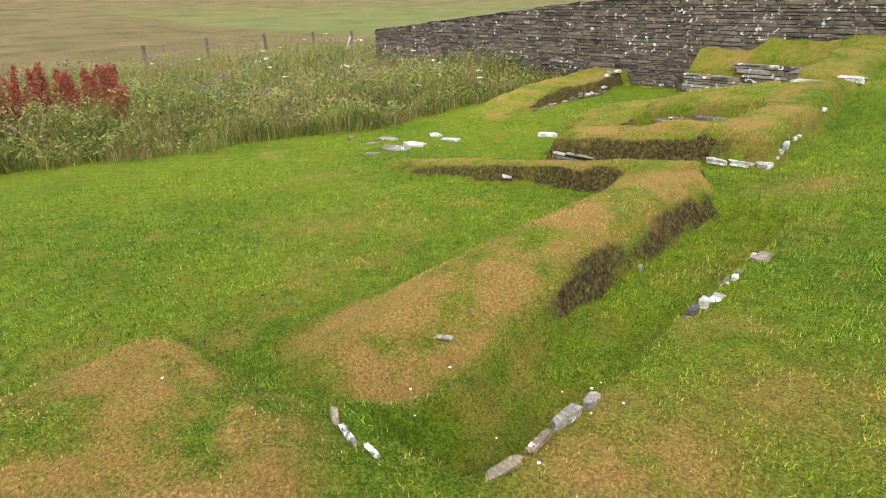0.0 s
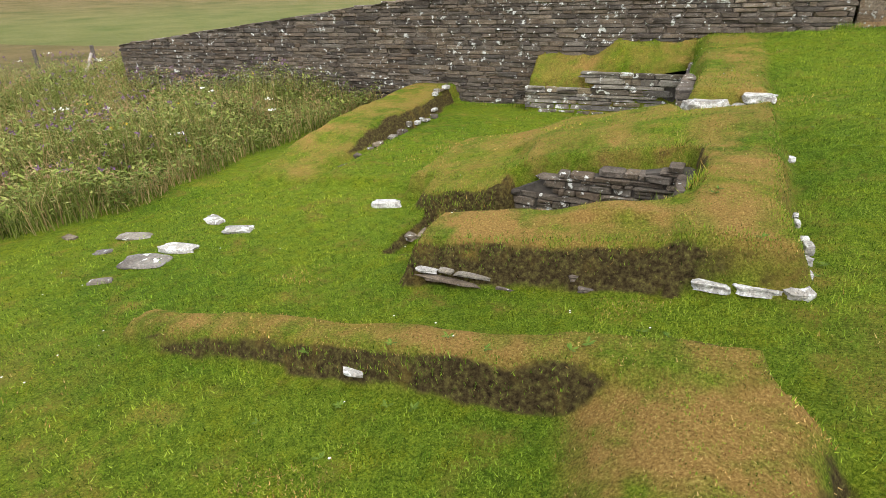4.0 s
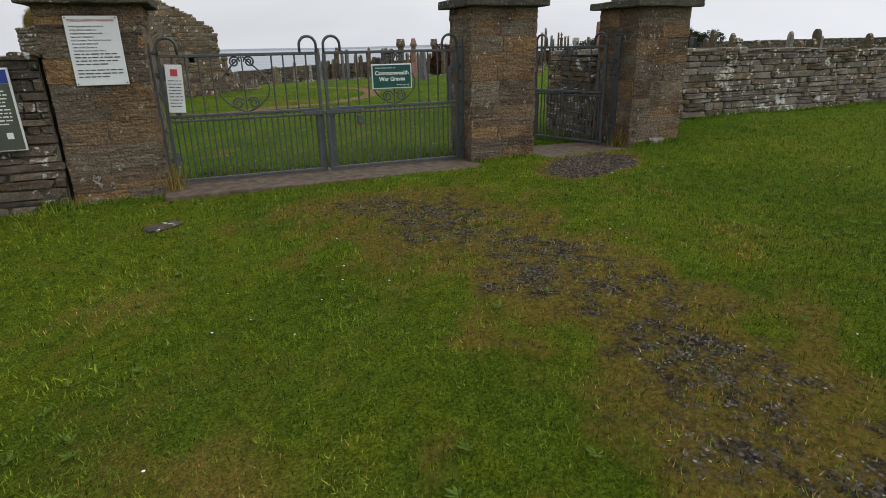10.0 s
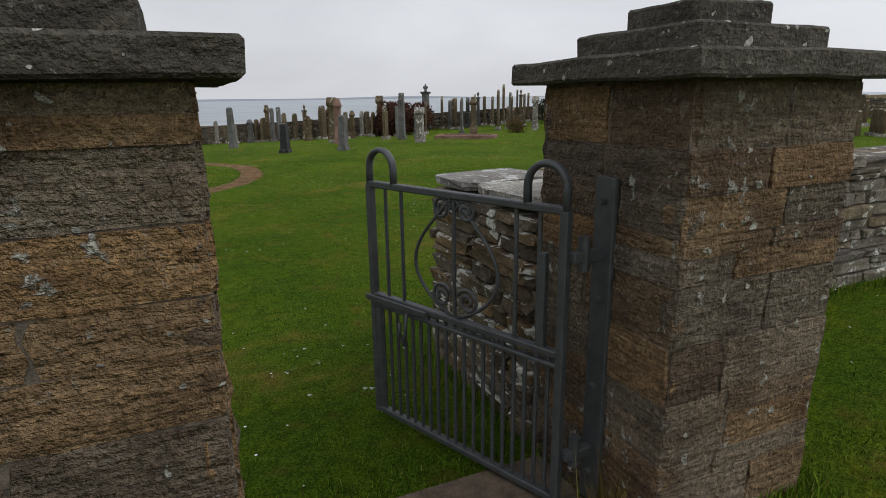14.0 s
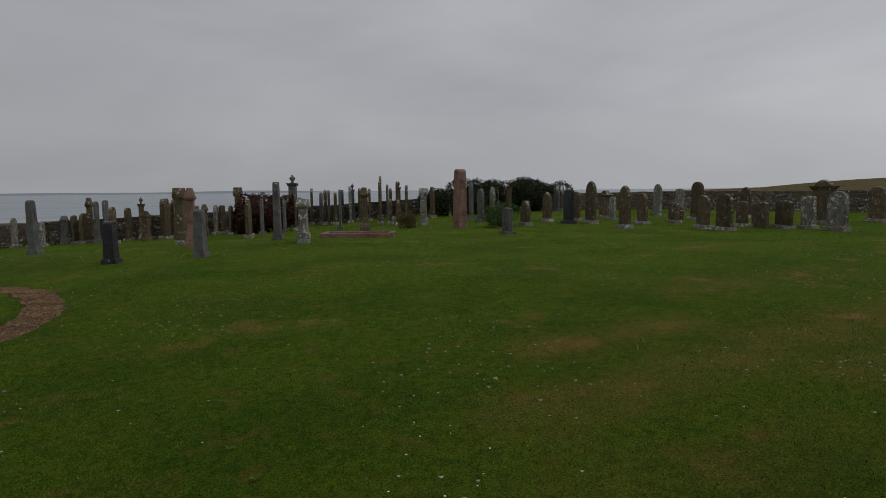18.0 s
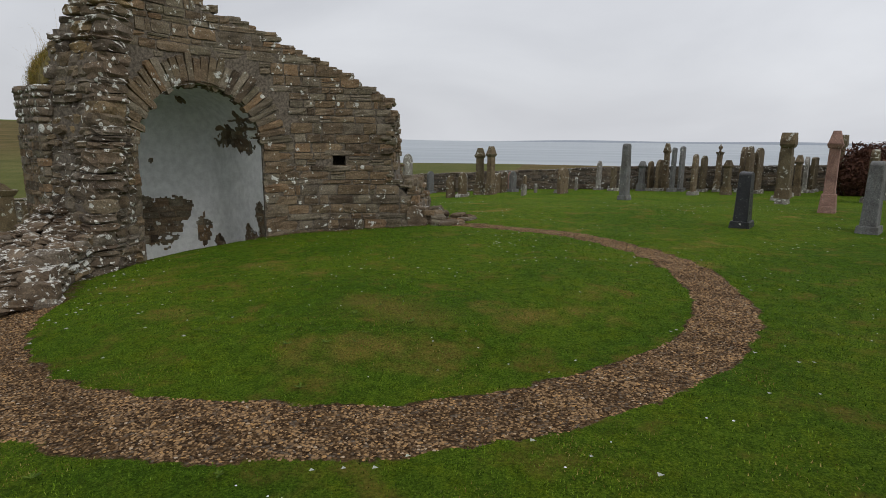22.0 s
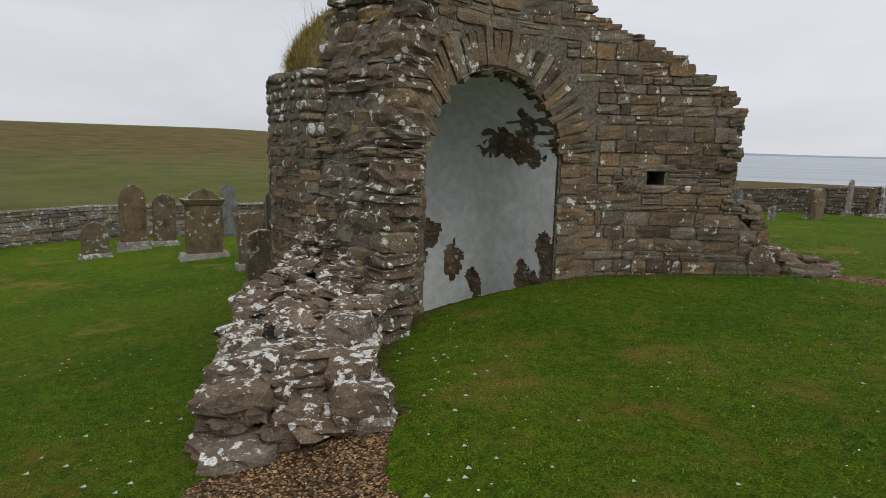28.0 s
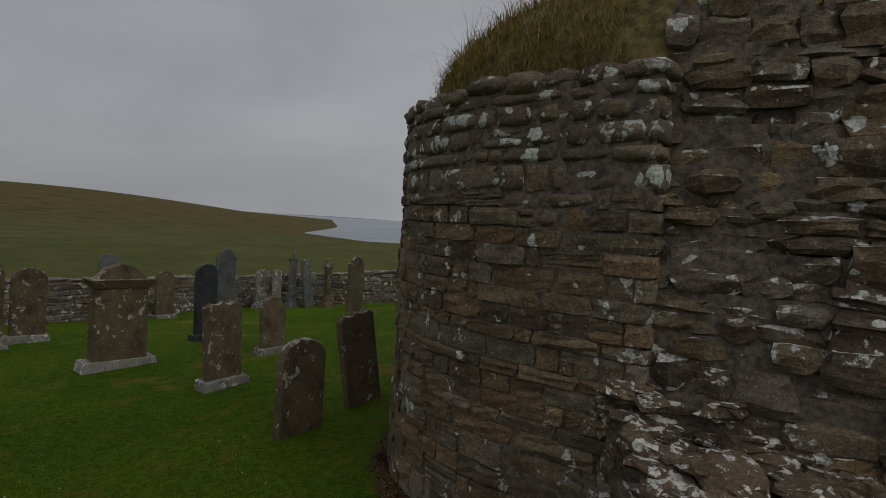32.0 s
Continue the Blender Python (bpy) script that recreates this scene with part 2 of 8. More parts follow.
STEEL = plain("galvanised steel", (0.075, 0.08, 0.083), 0.55, 0.3, 0.2, 20.0, 0.08, 0.5)
CONCRETE = plain("damp concrete", (0.105, 0.078, 0.054), 0.8, 0, 0.5, 12.0, 0.7)
G_BROWN = rock("brown sandstone memorial", [(0.085, 0.066, 0.040), (0.165, 0.125, 0.078), (0.12, 0.098, 0.060), (0.14, 0.105, 0.06)], 0.33, (0.46, 0.45, 0.38), strata=2.0, up=0.12, discs=0.20)
G_GREY = rock("grey granite memorial", [(0.12, 0.123, 0.123), (0.17, 0.173, 0.17)], 0.22, strata=1.0, discs=0.08)
G_BLACK = rock("dark polished granite", [(0.03, 0.032, 0.036), (0.045, 0.047, 0.05)], 0.05, strata=1.0, rough=0.35, discs=0.02)
G_PINK = rock("pink granite", [(0.27, 0.165, 0.135), (0.30, 0.19, 0.155)], 0.12, strata=1.0, discs=0.06)
G_PALE = rock("pale lichened memorial", [(0.20, 0.19, 0.165), (0.28, 0.27, 0.245)], 0.5, (0.66, 0.65, 0.60), strata=1.0)

# ---- lie of the land ----
WALL_Y = 13.87


def ease(a, b, v):
    k = np.clip((v - a) / (b - a), 0, 1)
    return k * k * (3 - 2 * k)


def wave(x, y, s=1.0, k=0.0):
    """A cheap smooth unevenness between -1 and 1."""
    return (np.sin(1.7 * s * x + 0.9 * s * y + k) + np.sin(-1.1 * s * x + 2.3 * s * y + 1.3 + 2 * k) + np.sin(3.1 * s * x - 2.2 * s * y + 0.4 + k)
            + np.sin(2.6 * s * x + 3.7 * s * y + 2.1 - k)) / 4


LAND_X = [-12, -8, -5, -2.8, -1.2, 0.2, 2, 5, 10]
LAND_Y = [0, 4, 7, 10.5, 13.9]
LAND = np.array([
    [-1.85, -1.55, -1.30, -1.05, -0.80, -0.74, -0.68, -0.6, -0.5],
    [-1.90, -1.70, -1.40, -1.10, -0.90, -0.76, -0.60, -0.35, -0.1],
    [-1.95, -1.70, -1.50, -1.15, -0.85, -0.58, -0.35, -0.08, 0.05],
    [-1.85, -1.60, -1.45, -0.80, -0.45, -0.24, -0.04, 0.03, 0.14],
    [-1.80, -1.45, -1.42, -0.20, -0.08, 0.00, 0.02, 0.05, 0.22]])


def outside(x, y):
    """The slope of the old hall, in front of the churchyard wall."""
    rows = np.stack([np.interp(x, LAND_X, r) for r in LAND])
    k = np.clip(np.interp(y, LAND_Y, range(5)), 0, 3.9999)
    i = k.astype(int)
    f = k - i
    f = f * f * (3 - 2 * f)
    return np.take_along_axis(rows, i[None], 0)[0] * (1 - f) + np.take_along_axis(rows, i[None] + 1, 0)[0] * f


def inside(x, y):
    """The churchyard."""
    left = np.interp(x, [-30, -14, -9.5, -6, -4, -1.5, 2, 6, 12, 26, 40], [-2.2, -1.6, -1.28, -0.98, -0.78, -0.38, -0.16, -0.06, 0.0, 0.0, 0.25])
    left = left + (0.02 - left) * (1 - ease(14.2, 17.5, y)) * ease(-1.5, 0.5, x) + 0.1 * ease(6, 8, x) * (1 - ease(15, 20, y))
    back = -0.45 * ease(33, 41, y) - 0.35 * ease(40, 50, y)
    return left + back * (1 - ease(12, 30, x)) - 0.1 * ease(13, 16, y) * ease(3, 8, -x)


def block(z, x, y, x0, x1, y0, y1, top, soft, wob=0.06, k=0.0, lean=0.0, round_=0.18):
    """Raise or lower z towards top inside a rounded rectangle with banks of width soft."""
    xx, yy = x + wob * wave(x, y, 1.6, k), y + wob * wave(x, y, 1.9, k + 2)
    xx = xx - lean * (yy - y0)
    cx, cy, hx, hy = (x0 + x1) / 2, (y0 + y1) / 2, (x1 - x0) / 2, (y1 - y0) / 2
    r = min(round_, hx, hy)
    qx, qy = np.abs(xx - cx) - hx + r, np.abs(yy - cy) - hy + r
    d = np.hypot(np.maximum(qx, 0), np.maximum(qy, 0)) + np.minimum(np.maximum(qx, qy), 0) - r
    m = 1 - ease(-soft, 0.0, d)
    return z + (top - z) * m, m


def land(x, y):
    """Height, dryness and bare soil of the ground at (x, y)."""
    x, y = np.asarray(x, float), np.asarray(y, float)
    out, ins = outside(x, y), inside(x, y)
    line = np.where(x > 5.9, 15.3, WALL_Y + 0.35)
    k = ease(-0.05, 0.05, y - line)
    k = np.where(x > 5.9, ease(-2, 0, y - line), k)
    k = np.where(x < -17.2, ease(-3, 9, y - 14), k)
    z = out * (1 - k) + ins * k
    near = ease(-3, 0, y) * (1 - ease(14.0, 14.1, y)) * ease(-9.5, -8.5, x) * (1 - ease(1.5, 2.5, x))
    z0 = z
    tops = np.zeros_like(z)

    def put(*a, dry=1.0, **kw):
        nonlocal z, tops
        z, m = block(z, x, y, *a, **kw)
        tops = np.maximum(tops * (1 - m), dry * m) if dry >= 0 else tops * (1 - m)

    # the sunken court and the passage
    put(-7.05, -2.62, 8.7, 13.95, -1.45, 0.22, dry=-1)
    put(-1.72, -0.92, 1.12, 5.0, -1.12, 0.22, dry=-1)
    # near mound, the L-shaped bank, the long bank along the weeds
    put(-3.0, -1.18, -2.5, 1.10, -0.72, 0.34, wob=0.10, dry=1.4, round_=0.5)
    crest = -0.75 - 0.26 * (1 - ease(-2.74, -2.10, x)) - 0.26 * ease(-2.15, -1.60, x) * (1 - ease(1.3, 3.3, y)) - 0.16 * (1 - ease(0.9, 2.5, y))
    put(-2.72, -1.56, 1.05, 5.42, crest, 0.25, dry=1.35, k=1.0, wob=0.07, round_=0.45)
    put(-6.15, -1.80, 4.96, 5.48, -0.76 + 0.172 * (x + 2.3), 0.15, dry=1.05, k=2.0)
    put(-8.25, -6.98, 8.7, 14.2, -1.16 + 0.03 * (y - 12) - 0.26 * (1 - ease(8.9, 11.0, y)), 0.20, dry=0.7, wob=0.05)
    # the chamber: pit, front bank, east bank, back bank
    put(-5.0, -2.30, 7.0, 8.8, -1.66, 0.10, dry=-1, wob=0.02)
    put(-4.38, -1.56, 6.28, 7.20, -0.68 + 0.14 * (x + 1.9) + 0.05 * ease(6.4, 6.9, y), 0.20, dry=1.15, k=3.0)
    put(-2.44, -1.54, 6.28, 9.8, -0.62 + 0.03 * (y - 7), 0.22, dry=1.0, k=4.0)
    # the rounded inner corner
    corner = ease(0.42, 0.66, np.hypot(np.maximum(x + 2.95, 0), np.maximum(7.60 - y, 0))) * ease(-3.35, -2.75, x) * (x < -2.1) * (y > 6.8) * (y < 7.65)
    z = np.maximum(z, z + (-0.68 - z) * corner)
    tops = np.maximum(tops, corner)
    put(-5.5, -1.62, 8.44, 10.35, -0.62 + 0.19 * (x + 2.3) + 0.12 * ease(8.5, 9.2, y) * ease(-4.6, -3.8, x), 0.13, dry=0.75, k=5.0, wob=0.03)
    put(-5.25, -3.95, 7.98, 9.3, -1.10 + 0.16 * (x + 4.0) + 0.10 * ease(8.1, 8.8, y), 0.20, dry=0.6, k=6.0, wob=0.05, round_=0.4)
    put(-2.75, -1.62, 9.6, 10.75, -0.74, 0.40, dry=0.7)
    # turf over the two stone blocks
    put(-2.62, -1.62, 10.34, 14.1, -0.42 + 0.09 * (y - 10.5), 0.16, dry=0.6, wob=0.05)
    put(-5.55, -2.62, 13.39, 14.4, -0.95 + 0.28 * ease(-4.5, -3.9, x) + 1.0 * (y - 13.42) + 0.04 * wave(x, y, 3.5), 0.11, dry=0.5, wob=0.02)
    for px, py, pr, pk in ((-0.66, 1.6, 0.4, 1.3), (-0.7, 2.7, 0.3, 0.8), (-4.4, 3.0, 0.5, 0.5), (-3.3, 2.1, 0.4, 0.6), (-1.1, 5.8, 0.35, 0.6), (0.45, 9.6, 0.4, 0.7), (0.35, 10.3, 0.3, 0.7), (-0.3, 2.4, 0.4, 0.7), (-6.3, 4.2, 0.6, 0.5)):
        tops = np.maximum(tops, pk * np.exp(-((x - px) ** 2 + (y - py) ** 2) / pr ** 2))
    z = z0 + (z - z0) * near
    z = z + 0.025 * wave(x, y, 0.8) + 0.008 * wave(x, y, 3.1, 1.0)
    # level ground under the concrete at the gates
    for x0, x1, y0, y1 in ((-0.1, 3.35, 13.55, 14.3), (4.08, 5.40, 13.6, 14.5)):
        z, _ = block(z, x, y, x0, x1, y0, y1, -0.02, 0.10, 0.03)
    # the floor of the apse lies lower than the turf before it
    ua, va = -0.8686 * (x - 1.6) + 0.4955 * (y - 27.3), 0.4955 * (x - 1.6) + 0.8686 * (y - 27.3)
    z = z - 0.75 * ease(3.40, 3.52, ua) * (1 - ease(6.0, 6.2, ua)) * (1 - ease(1.15, 1.4, np.abs(va)))
    # raised turf disc of the nave
    rr = np.hypot(x - 1.6, y - 27.3)
    z = z + 0.06 * (1 - ease(2.6, 3.5, rr))
    # beyond the walls: fields, shore and low hills
    dx, dy = x - 3, y - 22
    dist = np.hypot(dx, dy)
    head = np.degrees(np.arctan2(-dx, dy))
    far = ease(34, 62, dist)
    shore = -1.6 - 3.4 * ease(70, 125, dist) - 4 * ease(125, 180, dist)
    hill_l = -2.4 + 10.0 * ease(40, 330, dist)
    hill_r = 0.6 + 4.5 * ease(45, 330, dist)
    left_k, right_k = ease(5, 46, head) * (1 - ease(170, 180, head)), ease(46, 80, -head)
    fields = shore * (1 - np.maximum(left_k, right_k)) + hill_l * left_k + hill_r * right_k
    z = z * (1 - far) + fields * far
    dry = np.clip(tops * near, 0, 1.8)
    return z, dry


def height(x, y):
    return float(land(np.array([x]), np.array([y]))[0][0])


RING_C = (1.6, 27.3)


def worn(x, y):
    """Brown streaks left by mowing and feet, and yellowed rounds in the lawns."""
    w = np.zeros(np.shape(x))
    for x0, y0, x1, y1, r, k in ((8.7, 20.6, 10.8, 20.25, 0.30, 0.75), (7.6, 19.6, 10.9, 19.15, 0.40, 0.6), (10.6, 19.3, 13.6, 18.7, 0.5, 0.65), (9.9, 18.6, 12.6, 17.9, 0.40, 0.5), (17.8, 24.2, 19.6, 23.9, 0.35, 0.7), (12.5, 21.3, 16.0, 20.6, 0.5, 0.4),
                                 (6.6, 18.8, 8.6, 18.2, 0.45, 0.25), (2.3, 25.6, 2.9, 25.3, 0.22, 0.7), (0.2, 9.5, 0.55, 9.9, 0.2, 0.45), (-1.25, 5.45, -1.05, 5.8, 0.24, 0.4), (0.9, 7.3, 1.2, 7.0, 0.25, 0.2)):
        dx, dy = x1 - x0, y1 - y0
        t = np.clip(((x - x0) * dx + (y - y0) * dy) / (dx * dx + dy * dy), 0, 1)
        d = np.hypot(x - x0 - t * dx, (y - y0 - t * dy))
        w = np.maximum(w, k * np.exp(-(d / r) ** 2) * (0.6 + 0.4 * wave(x, y, 3.0, 0.4)))
    return w



def ring_inner(a):
    """Inner radius of the gravel ring and of the nave wall at the angle a, in degrees."""
    return np.interp(np.mod(a, 360), [0, 40, 83, 165, 186, 215, 250, 290, 330, 360], [3.56, 3.45, 3.5, 3.5, 3.25, 2.95, 3.38, 3.72, 3.78, 3.56])


def gravel_cover(x, y):
    """Red gravel of the ring (1), grey chips on the track and at the gates (0 to 1)."""
    a, r = np.degrees(np.arctan2(y - RING_C[1], x - RING_C[0])), np.hypot(x - RING_C[0], y - RING_C[1])
    ri = ring_inner(a)
    am = np.mod(a, 360)
    wide = np.interp(am, [0, 60, 80, 90, 205, 220, 250, 300, 360], [0.42, 0.36, 0.3, 0.0, 0.0, 0.95, 0.62, 0.52, 0.42])
    wob = 0.05 * wave(x, y, 4.0)
    ring = ease(-0.06, 0.02, r - ri + wob) * (1 - ease(-0.02, 0.06, r - ri - wide + wob)) * (wide > 0.01)
    # a thin strip of earth at the foot of the church walls
    foot = (1 - ease(0.05, 0.22, np.abs(r - ri + 0.08 + wob))) * (am > 88) * (am < 214) * 0.5
    ring = np.maximum(ring, foot)
    ua, va = -0.8686 * (x - 1.6) + 0.4955 * (y - 27.3), 0.4955 * (x - 1.6) + 0.8686 * (y - 27.3)
    ra = np.where(ua > 4.6, np.hypot(ua - 4.6, va), np.abs(va))
    ring = np.maximum(ring, 0.75 * (1 - ease(0.12, 0.34, ra - 1.9 + 1.2 * wob)) * (ua > 3.7) * (ra > 1.5))
    # the worn track to the gates
    c = np.interp(y, [4, 7, 9, 10.4, 11.9, 13.4], [3.3, 2.85, 2.6, 2.5, 2.25, 1.7])
    n = wave(x, y, 2.2, 0.7) + 0.8 * wave(x, y, 5.3, 0.2)
    track = ease(-0.25, 0.95, 1.0 - np.abs(x - c) / np.interp(y, [2, 9, 10.5, 12.8], [0.62, 0.66, 0.75, 1.2]) + 0.4 * n) * ease(5, 7.5, y) * (1 - ease(12.7, 13.3, y))
    chips = ease(0.0, 0.35, 1.0 - np.hypot((x - 4.25 - 0.25 * (y - 13.1)) / 0.66, (y - 13.12) / 0.62) + 0.2 * n)
    return ring, np.clip(np.maximum(0.68 * track, chips), 0, 1)


def steps(*runs):
    """Coordinates with their own spacing in each run (start, end, spacing)."""
    v = []
    for a, b, s in runs:
        v += list(np.arange(a, b - 1e-6, s))
    return np.array(v + [runs[-1][1]])


def graded(a, b, n, power=2.6):
    return a + (b - a) * np.linspace(0, 1, n) ** power


gx = np.concatenate([-graded(9.5, 900, 60)[::-1], steps((-9.45, 1.0, 0.05), (1.0, 12, 0.12)), graded(12.1, 900, 60)])
gy = np.concatenate([-graded(2.0, 600, 30)[::-1], steps((-1.95, 14.3, 0.05), (14.3, 33, 0.12)), graded(33.1, 900, 60)])
GX, GY = np.meshgrid(gx, gy)
GZ, GDRY = land(GX.ravel(), GY.ravel())
GZ = GZ.reshape(GX.shape)
slope = np.hypot(np.gradient(GZ, gx, axis=1), np.gradient(GZ, gy, axis=0))
near_box = (GX > -9.3) & (GX < 1.5) & (GY > -1.9) & (GY < 13.6)
GSOIL = ease(0.85, 1.7, slope) * near_box * np.where((GY > 8.5) & (GX > -6.7), 0.35, 1.0) * np.where(GY > 5.6, 1 - 0.6 * ease(-2.5, -1.9, GX), 1.0) * np.where(GY < 1.3, 0.3, 1.0) * np.where((GX > -2.3) & (GY < 5.6), np.where(GX > -1.35, 0.3, 0.75), 1.0)
GRING, GCHIP = gravel_cover(GX, GY)


def grid_mesh(name, X, Y, Z):
    ny, nx = X.shape
    me = bpy.data.meshes.new(name)
    idx = np.arange(ny * nx).reshape(ny, nx)
    quads = np.stack([idx[:-1, :-1], idx[:-1, 1:], idx[1:, 1:], idx[1:, :-1]], -1).reshape(-1, 4)
    me.vertices.add(ny * nx)
    me.vertices.foreach_set("co", np.stack([X, Y, Z], -1).astype(np.float32).ravel())
    me.loops.add(quads.size)
    me.loops.foreach_set("vertex_index", quads.astype(np.int32).ravel())
    me.polygons.add(len(quads))
    me.polygons.foreach_set("loop_start", np.arange(0, quads.size, 4, dtype=np.int32))
    me.polygons.foreach_set("use_smooth", np.ones(len(quads), bool))
    me.update(calc_edges=True)
    return me


def give(me, name, values):
    a = me.attributes.new(name, "FLOAT", "POINT")
    a.data.foreach_set("value", np.asarray(values, np.float32).ravel())


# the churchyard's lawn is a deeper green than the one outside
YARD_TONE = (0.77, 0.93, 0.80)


def turf_material():
    n = Nodes("turf")
    fine, mid, big = n.noise(70.0, 5.0, 0.8), n.noise(5.0, 4.0, 0.6), n.noise(0.45, 4.0, 0.55)
    green = n.ramp(fine, (0.30, (0.022, 0.040, 0.004)), (0.5, (0.118, 0.172, 0.012)), (0.70, (0.30, 0.36, 0.034)))
    green = n.mix(n.step(mid, 0.4, 0.75), green, n.mix(1.0, green, (1.25, 1.05, 0.75), "MULTIPLY"))
    green = n.mix(n.step(big, 0.42, 0.62), green, n.mix(1.0, green, (0.74, 0.84, 0.85), "MULTIPLY"))
    green = n.mix(n.step(n.noise(13.0, 3.0, 0.6), 0.38, 0.66), green, n.mix(1.0, green, (0.68, 0.72, 0.7), "MULTIPLY"))
    sep_p = n.t.nodes.new("ShaderNodeSeparateXYZ")
    n.t.links.new(n.geo.outputs["Position"], sep_p.inputs[0])
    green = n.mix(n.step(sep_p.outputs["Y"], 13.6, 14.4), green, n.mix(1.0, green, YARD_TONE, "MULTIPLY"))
    straw = n.ramp(n.noise(70.0, 4.0, 0.75), (0.25, (0.09, 0.052, 0.016)), (0.52, (0.30, 0.182, 0.052)), (0.75, (0.54, 0.38, 0.13)))
    spots = n.step(n.math("ADD", n.noise(0.8, 3.0, 0.55), n.math("MULTIPLY", mid, 0.25)), 0.70, 0.86)
    spots = n.math("ADD", spots, n.attribute("worn"))
    dry = n.math("ADD", n.math("MULTIPLY", n.attribute("dry"), n.step(n.math("ADD", n.noise(1.7, 4.0, 0.6), n.math("MULTIPLY", mid, 0.4)), 0.50, 0.88)), n.math("MULTIPLY", spots, 0.55))
    col = n.mix(n.math("MINIMUM", dry, 1.0), green, straw)
    soil = n.ramp(n.noise(30.0, 5.0, 0.7), (0.32, (0.018, 0.012, 0.007)), (0.48, (0.060, 0.043, 0.018)), (0.60, (0.105, 0.088, 0.028)), (0.72, (0.19, 0.17, 0.05)))
    sm = n.step(n.math("ADD", n.attribute("soil"), n.math("MULTIPLY", n.math("SUBTRACT", mid, 0.5), 1.1)), 0.30, 0.75)
    col = n.mix(sm, col, soil)
    peb = n.cells(52.0, None, "F1", "Color")
    edge = n.cells(52.0)
    sep = n.t.nodes.new("ShaderNodeSeparateColor")
    n.t.links.new(peb, sep.inputs[0])
    red = n.ramp(sep.outputs[0], (0.0, (0.085, 0.052, 0.030)), (0.4, (0.19, 0.115, 0.058)), (0.7, (0.26, 0.155, 0.075)), (1.0, (0.27, 0.215, 0.16)))
    grey = n.ramp(sep.outputs[1], (0.0, (0.05, 0.042, 0.034)), (0.5, (0.115, 0.095, 0.075)), (1.0, (0.24, 0.21, 0.18)))
    dark = n.step(edge, 0.25, 0.75)
    red = n.mix(dark, red, n.mix(1.0, red, (0.45, 0.44, 0.43), "MULTIPLY"))
    grey = n.mix(dark, grey, n.mix(1.0, grey, (0.5, 0.48, 0.45), "MULTIPLY"))
    rm = n.step(n.math("ADD", n.attribute("ring"), n.math("MULTIPLY", n.math("SUBTRACT", n.noise(14.0), 0.5), 0.8)), 0.4, 0.6)
    cm = n.step(n.math("ADD", n.attribute("chip"), n.math("MULTIPLY", n.math("SUBTRACT", n.noise(7.0, 6.0, 0.78), 0.5), 2.4)), 0.45, 0.85)
    moss = n.ramp(n.noise(40.0, 4.0, 0.7), (0.3, (0.075, 0.046, 0.012)), (0.55, (0.24, 0.165, 0.036)), (0.8, (0.36, 0.27, 0.08)))
    col = n.mix(n.math("MULTIPLY", n.step(n.math("ADD", n.attribute("chip"), n.math("MULTIPLY", n.math("SUBTRACT", n.noise(3.0, 4.0, 0.6), 0.5), 1.3)), 0.02, 0.42), 0.85), col, moss)
    col = n.mix(cm, col, grey)
    col = n.mix(rm, col, red)
    # rough pasture beyond the walls
    past = n.ramp(n.noise(0.22, 5.0, 0.6), (0.3, (0.070, 0.066, 0.020)), (0.5, (0.122, 0.094, 0.038)), (0.75, (0.175, 0.122, 0.060)))
    past = n.mix(n.step(n.noise(3.0, 4.0, 0.7), 0.4, 0.75), past, n.mix(1.0, past, (0.65, 0.7, 0.6), "MULTIPLY"))
    past = n.mix(n.attribute("meadow"), past, (0.10, 0.16, 0.035))
    col = n.mix(n.attribute("pasture"), col, past)
    h = n.math("ADD", fine, n.math("MULTIPLY", n.math("MAXIMUM", rm, cm), n.math("MULTIPLY", n.math("SUBTRACT", 1.0, edge), 1.5)))
    return n.done(col, 0.95, n.bump(h, 1.0, 0.04), 0.0, 0.05)


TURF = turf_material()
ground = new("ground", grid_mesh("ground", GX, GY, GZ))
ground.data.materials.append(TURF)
dist_c = np.hypot(GX - 3, GY - 22)
give(ground.data, "dry", GDRY)
give(ground.data, "soil", GSOIL)
give(ground.data, "worn", 1.7 * worn(GX, GY))
give(ground.data, "ring", GRING)
give(ground.data, "chip", GCHIP)
give(ground.data, "pasture", np.clip(ease(30, 40, dist_c) + ease(-20.5, -21.5, GX), 0, 1) * np.where((GX > -17) & (GX < 38) & (GY > 14) & (GY < 49), 0.0, 1.0))
give(ground.data, "meadow", np.maximum(ease(6.1, 6.7, GZ), 0.35 * (1 - ease(60, 130, dist_c)) * (GY > 30)) * (GX < 0))
tagged(ground, "mown and trampled green turf over low ruined walls", "ground", kind="structure")

# the sea
sea_mesh = bpy.data.meshes.new("sea")
sea_mesh.from_pydata([(-3500, 60, -4.2), (3500, 60, -4.2), (3500, 4500, -4.2), (-3500, 4500, -4.2)], [], [(0, 1, 2, 3)])
n = Nodes("sea water")
sea_mesh.materials.append(n.done(n.mix(n.step(n.noise(1.0, 4.0, 0.6, n.stretched(0.004, 0.03, 1)), 0.4, 0.6), (0.22, 0.26, 0.29), (0.32, 0.36, 0.39)), 0.35, n.bump(n.noise(0.5, 4.0), 0.3, 0.5), 0.0, 0.4))
sea = tagged(new("water", sea_mesh), "calm grey sea under an overcast sky", "sea", kind="structure")
